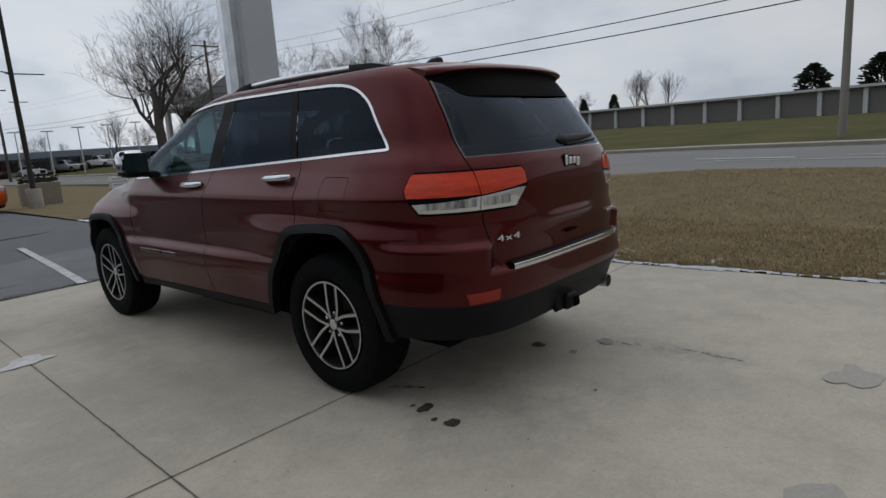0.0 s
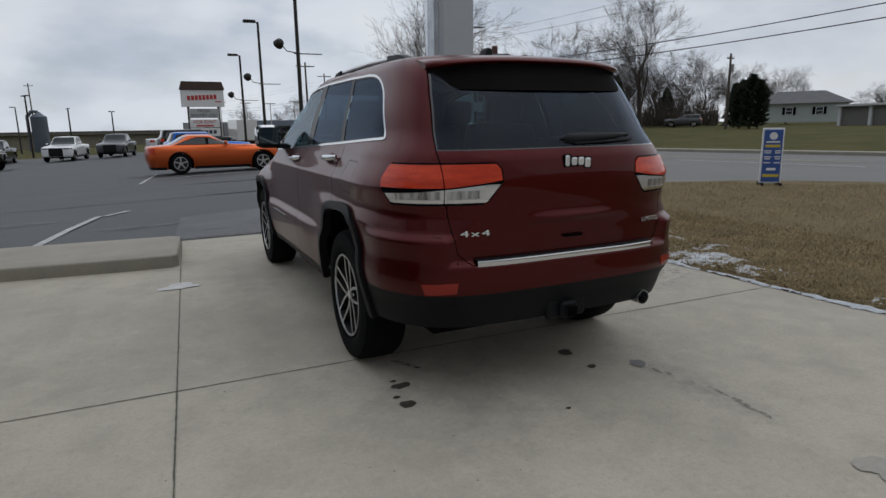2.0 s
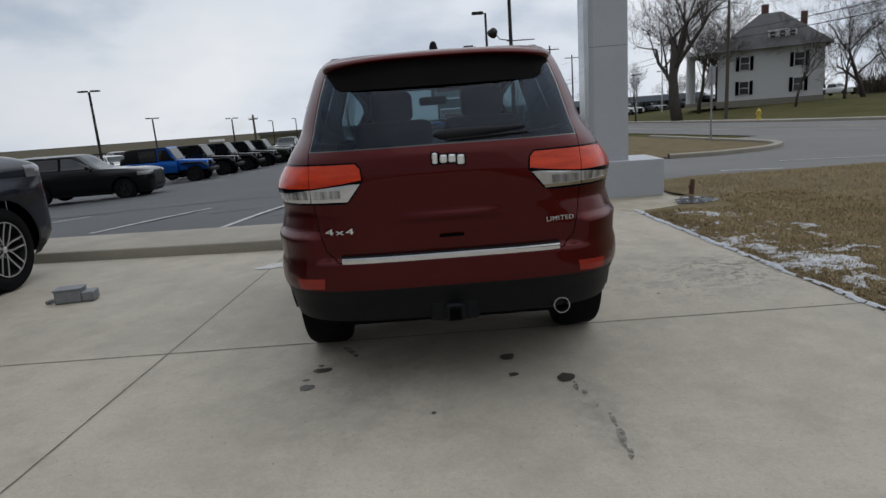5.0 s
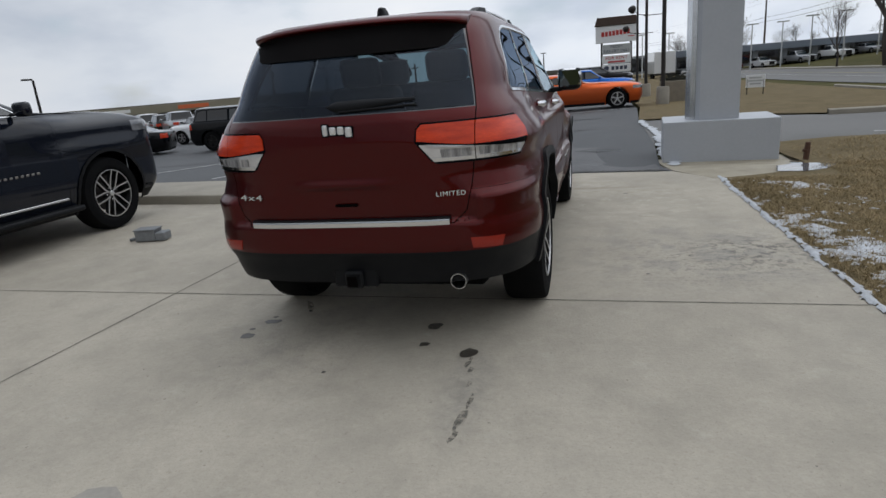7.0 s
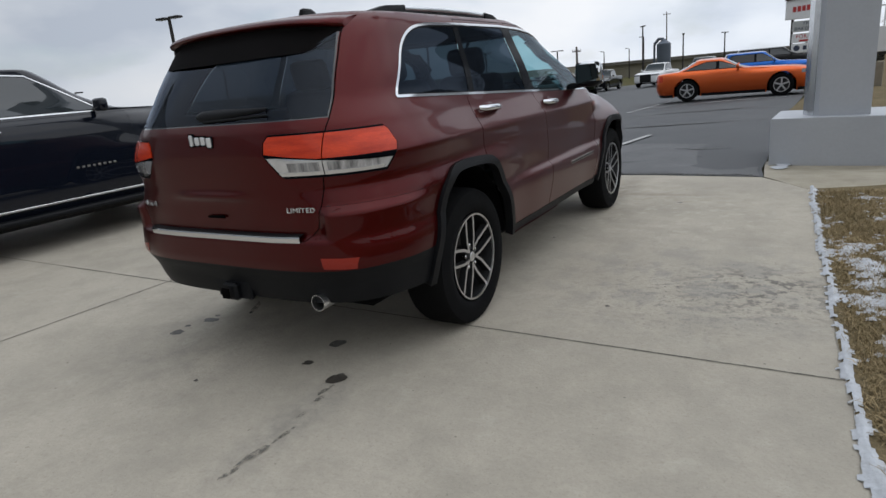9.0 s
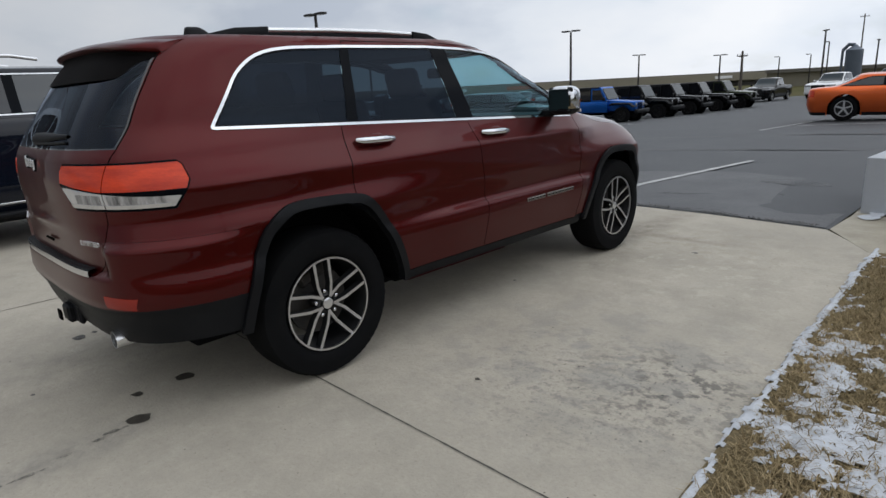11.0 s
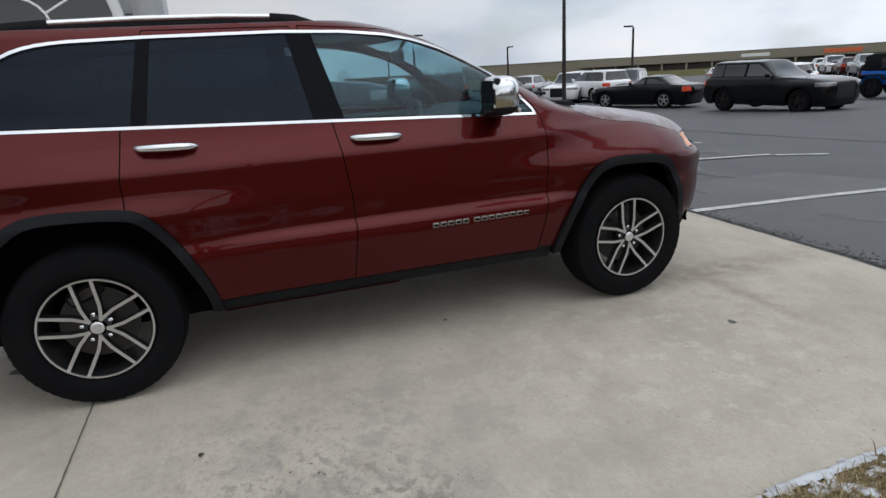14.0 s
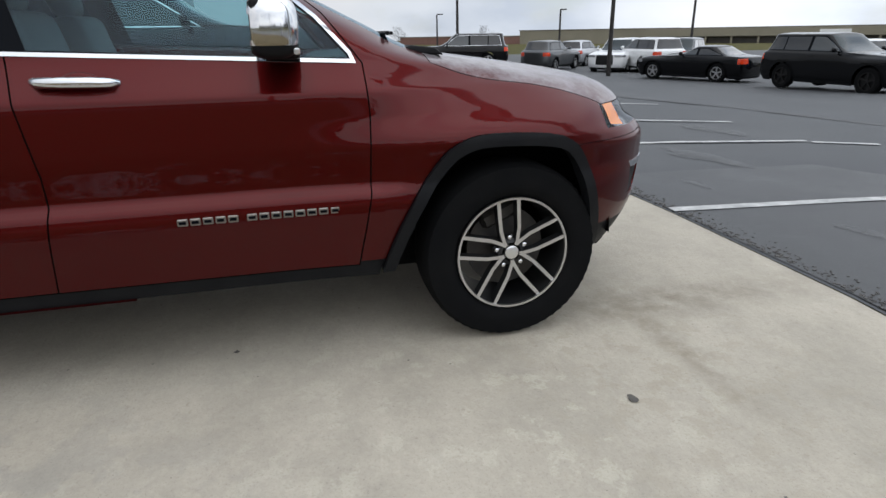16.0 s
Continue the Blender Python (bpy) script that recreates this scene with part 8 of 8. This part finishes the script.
T_BIG, T_TALL, T_ROUND, T_SLIM = tree_meshes(3, 17.0, 1.0), tree_meshes(11, 15.0, 0.95, girth=0.015), tree_meshes(23, 12.0, 1.15, girth=0.017), tree_meshes(31, 11.0, 0.7, 4, girth=0.014)
x, y = along(1, 24.2, 66)
tree(T_BIG, x, y, 1.12, 40, "large spreading bare tree beside the road", "")
for t, yaw, d, ms, s, rot in ((1, 43.4, 66, T_TALL, 1.05, 10), (1, 28.2, 84, T_ROUND, 1.2, 70), (1, 37.2, 82, T_ROUND, 1.15, 200), (1, 38.8, 88, T_TALL, 1.0, 250), (1, 40.3, 95, T_ROUND, 1.1, 300), (1, 46.0, 96, T_ROUND, 1.0, 20), (1, 48.0, 110, T_TALL, 0.85, 110), (1, 25.6, 80, T_TALL, 1.0, 95), (1, 26.8, 92, T_BIG, 0.85, 190),
                              (1, 20.6, 72, T_SLIM, 0.62, 60), (1, 36.0, 80, T_SLIM, 0.85, 15), (1, 33.0, 70, T_SLIM, 0.70, 310), (1, 66.6, 125, T_SLIM, 0.95, 0), (1, 67.8, 124, T_SLIM, 0.95, 80), (1, 69.0, 126, T_SLIM, 0.9, 200), (1, 52.5, 120, T_ROUND, 0.9, 160), (1, 54.5, 125, T_ROUND, 0.85, 260), (1, 50.5, 130, T_TALL, 0.8, 340), (1, 44.8, 120, T_BIG, 0.75, 80), (1, 41.8, 110, T_BIG, 0.8, 10)):
    x, y = along(t, yaw, d)
    tree(ms, x, y, s, rot)
r3 = random.Random(5)
for k in range(14):
    x, y = along(1, 37.5 + 0.85 * k + r3.uniform(-0.4, 0.4), r3.uniform(112, 135))
    tree((T_ROUND, T_TALL)[k % 2], x, y, r3.uniform(0.62, 0.85), r3.uniform(0, 360), "bare tree in the wood behind the houses", "wood behind the houses")
for k in range(34):
    yaw = r3.uniform(7, 62)
    x, y = along(1, yaw, r3.uniform(150, 230))
    tree((T_ROUND, T_TALL, T_BIG, T_SLIM)[k % 4], x, y, r3.uniform(0.55, 0.85), r3.uniform(0, 360), "bare tree in the distant tree line", "distant tree line")
for yaw in (-79.5, -71.5):
    x, y = along(16, yaw, 210)
    tree(T_ROUND, x, y, 0.55, yaw * 7, "bare tree in the distant tree line", "distant tree line")


def conifer_mesh(seed, h, w, columnar=False):
    r = random.Random(seed)
    bm = bmesh.new()
    for k in range(900):
        z = h * (r.random() ** 0.8) * 0.97 + 0.03 * h
        f = (1 - z / h)
        rad = w * ((f**0.75) if not columnar else min(1.0, f * 4) * 0.9) * (0.85 + 0.3 * r.random())
        a = r.uniform(0, 2 * math.pi)
        rr = rad * r.uniform(0.45, 1.0)
        c = Vector((rr * math.cos(a), rr * math.sin(a), z))
        out = Vector((math.cos(a), math.sin(a), 0.35 if columnar else -0.15))
        s = 0.10 * w + 0.30
        side = Vector((-math.sin(a), math.cos(a), 0)) * s * 0.45
        tip = c + out * s * r.uniform(0.6, 1.2)
        vs = [bm.verts.new(p) for p in (c - side, tip - side * 0.3, tip + side * 0.3 + Vector((0, 0, 0.06)), c + side, c + Vector((0, 0, s * 0.5)))]
        bm.faces.new(vs[:4]), bm.faces.new((vs[0], vs[1], vs[4])), bm.faces.new((vs[3], vs[4], vs[2]))
    me = bpy.data.meshes.new("crown")
    bm.to_mesh(me)
    bm.free()
    me.materials.append(CONIFER)
    return me


C_CONE, C_COL, C_PINE = conifer_mesh(1, 7.0, 2.0), conifer_mesh(2, 6.5, 1.2, True), conifer_mesh(6, 6.5, 2.2, True)
trunk_me = bpy.data.meshes.new("trunk")
tb = tube([(0, 0, -0.2), (0, 0, 4.5)], [0.16, 0.05], 8)
tb.to_mesh(trunk_me)
tb.free()
trunk_me.materials.append(BARK)
for yaw, d, me, s in ((52.0, 74, C_COL, 0.85), (51.2, 76, C_COL, 0.7), (52.6, 73, C_COL, 0.75), (50.8, 84, C_CONE, 0.75), (51.3, 85, C_CONE, 0.8), (41.0, 98, C_CONE, 1.1), (45.3, 112, C_CONE, 0.9), (80.0, 112, C_PINE, 1.12), (84.4, 112, C_PINE, 1.2), (64.6, 118, C_CONE, 0.8), (62.0, 130, C_CONE, 0.8)):
    x, y = along(1, yaw, d)
    t = thing("conifer", x, y, ground_height(x, y), d * 3, "dark evergreen tree with dense needles", "tree", "evergreens")
    t.scale = (s, s, s)
    for nm, m in (("trunk", trunk_me), ("crown", me)):
        new(nm, m).parent = t
# hedge along the wood's foot
bm = bmesh.new()
for k in range(15000):
    yaw = r3.uniform(36.5, 49.5)
    x, y = along(1, yaw, r3.uniform(98, 112))
    z = ground_height(x, y) + abs(r3.gauss(0, 1.7)) * (0.5 + noise.noise((x * 0.12, y * 0.12, 3.0)) * 0.6 + 0.3)
    s = r3.uniform(0.02, 0.05)
    a, dx_, dy_ = r3.uniform(0, 6.28), r3.gauss(0, 0.35), r3.gauss(0, 0.35)
    bm.faces.new([bm.verts.new(p) for p in ((x - s * math.cos(a), y - s * math.sin(a), z), (x + s * math.cos(a), y + s * math.sin(a), z), (x + dx_, y + dy_, z + r3.uniform(0.5, 1.3)))])
tagged(link_bm("thicket", bm, material("brown_thicket", (0.070, 0.060, 0.050), 0.95, spec=0.05, other=(0.10, 0.085, 0.07), scale=0.3, amount=0.7)), "brown leafless thicket before the wood", "bush", "", "stuff")

# ---- straw, tufts and old snow on the lawn ----
STRAW = material("dry_straw", (0.36, 0.29, 0.175), 0.9, spec=0.1, other=(0.21, 0.172, 0.098), scale=2, amount=0.8)


def vary_by_blade(mt):
    """Each blade a little lighter, darker or browner than the next."""
    nt = mt.node_tree
    N, L = nt.nodes, nt.links
    b = N["Principled BSDF"]
    src = b.inputs["Base Color"].links[0].from_socket
    geo, ramp, mx = N.new("ShaderNodeNewGeometry"), N.new("ShaderNodeValToRGB"), N.new("ShaderNodeMix")
    mx.data_type, mx.blend_type = "RGBA", "MULTIPLY"
    mx.inputs[0].default_value = 1.0
    e = ramp.color_ramp.elements
    e[0].position, e[0].color = 0.0, (0.42, 0.36, 0.30, 1)
    e[1].position, e[1].color = 1.0, (1.35, 1.30, 1.25, 1)
    m = ramp.color_ramp.elements.new(0.45)
    m.color = (0.82, 0.78, 0.72, 1)
    L.new(geo.outputs["Random Per Island"], ramp.inputs[0])
    L.new(src, mx.inputs[6]), L.new(ramp.outputs[0], mx.inputs[7]), L.new(mx.outputs[2], b.inputs["Base Color"])


vary_by_blade(STRAW)


def blades(name, count, x0, x1, y0, y1, size, label, seed, bias=1.0):
    r = random.Random(seed)
    verts, faces = [], []
    while len(faces) < 2 * count:
        x, y = x0 + (x1 - x0) * r.random() ** bias, r.uniform(y0, y1)
        if x < lawn_edge(y) + 0.03 + 0.05 * r.random() or (y > 3.7 and x < 3.8) or y > 6.9 - max(0, x - 8) * 0.9:
            continue
        z = lawn_height(x, y) - 0.004
        a, l, wd = r.uniform(0, 6.28), size * r.uniform(0.5, 1.5), size * r.uniform(0.016, 0.032)
        up = l * r.uniform(0.05, 0.40)
        fl = l * r.uniform(0.4, 0.9)
        cx, cy = math.cos(a), math.sin(a)
        i = len(verts)
        mx_, my_, ww = x + cx * fl * 0.5, y + cy * fl * 0.5, wd * 0.8
        verts += [(x - cy * wd, y + cx * wd, z), (x + cy * wd, y - cx * wd, z), (mx_ + cy * ww, my_ - cx * ww, z + up), (mx_ - cy * ww, my_ + cx * ww, z + up), (x + cx * fl, y + cy * fl, z + up * r.uniform(0.3, 1.2))]
        faces += [(i, i + 1, i + 2, i + 3), (i + 3, i + 2, i + 4)]
    me = bpy.data.meshes.new(name)
    me.from_pydata(verts, [], faces)
    me.materials.append(STRAW)
    return tagged(new(name, me), label, "grass", "", "stuff")


blades("grass", 120000, 2.57, 5.2, -2.6, 4.6, 0.075, "dry straw-coloured grass beside the apron", 1, 1.5)
blades("grass", 110000, 4.0, 13.0, -6.5, 7.0, 0.09, "dry winter grass on the lawn", 2, 1.0)

SNOW = material("old_snow", (0.54, 0.565, 0.60), 0.7, spec=0.2, other=(0.38, 0.39, 0.40), scale=14, amount=0.6, bump=0.4, bump_scale=60)


def snow_sheet(x0, x1, y0, y1, step):
    nx, ny = int((x1 - x0) / step), int((y1 - y0) / step)

    def depth(x, y):
        n1, n2, n3 = noise.noise((x * 1.5, y * 1.5, 4.0)), noise.noise((x * 5.5, y * 5.5, 6.0)), noise.noise((x * 21, y * 21, 2.0))
        wob = 0.03 * noise.noise((y * 2.3, 1.0, 0)) + 0.018 * noise.noise((y * 11, 5.0, 0))
        strip = 0.22 + 0.20 * n1 - abs(x - lawn_edge(y) - 0.012 - wob) / 0.036 * (0.32 + 0.12 * smooth(-0.5, -1.5, y)) + 0.22 * n2 + 0.20 * n3 + 0.10 * noise.noise((y * 0.9, 8, 0))
        field = n1 * 0.8 + n2 * 0.55 + n3 * 0.40 - 0.30 - 1.7 * abs((x - 2.9) / 1.5) ** 2 - 0.30 * smooth(0.6, -0.6, y) - 0.8 * smooth(3.2, 4.1, y) + 0.22 * smooth(0.3, 1.2, y)
        return max(strip, field if x > lawn_edge(y) + 0.05 else -1)

    verts, faces, ids = [], [], {}

    def vert(i, j):
        if (i, j) not in ids:
            x, y = x0 + i * step, y0 + j * step
            ids[i, j] = len(verts)
            base = lawn_height(x, y) if x > lawn_edge(y) else 0.0
            verts.append((x + step * 0.3 * noise.noise((x * 40, y * 40, 0)), y + step * 0.3 * noise.noise((x * 40, y * 40, 7)), base + 0.006 + 0.040 * min(0.6, max(-0.05, depth(x, y)))))
        return ids[i, j]

    for i in range(nx):
        for j in range(ny):
            if depth(x0 + (i + 0.5) * step, y0 + (j + 0.5) * step) > 0:
                faces.append((vert(i, j), vert(i + 1, j), vert(i + 1, j + 1), vert(i, j + 1)))
    me = bpy.data.meshes.new("snow")
    me.from_pydata(verts, [], faces)
    me.shade_smooth()
    me.materials.append(SNOW)
    return tagged(new("snow", me), "thin crust of old snow along the lawn's edge", "snow", "", "stuff")


snow_sheet(2.44, 4.6, -2.4, 4.0, 0.016)
# snow line at the lot's corner
bm = bmesh.new()
for k in range(90):
    t = k / 89
    x, y = 2.28 - 0.05 * math.sin(t * 9) + rng.gauss(0, 0.02), 5.6 + 8.0 * t
    rr = rng.uniform(0.03, 0.10)
    z = ground_height(x, y) + 0.012
    bm.faces.new([bm.verts.new((x + rr * math.cos(a) * rng.uniform(0.7, 1.3), y + rr * 1.6 * math.sin(a), z + 0.01)) for a in (k2 * math.pi / 4 for k2 in range(8))])
tagged(link_bm("snow", bm, SNOW), "broken line of old snow where asphalt meets grass", "snow", "", "stuff")
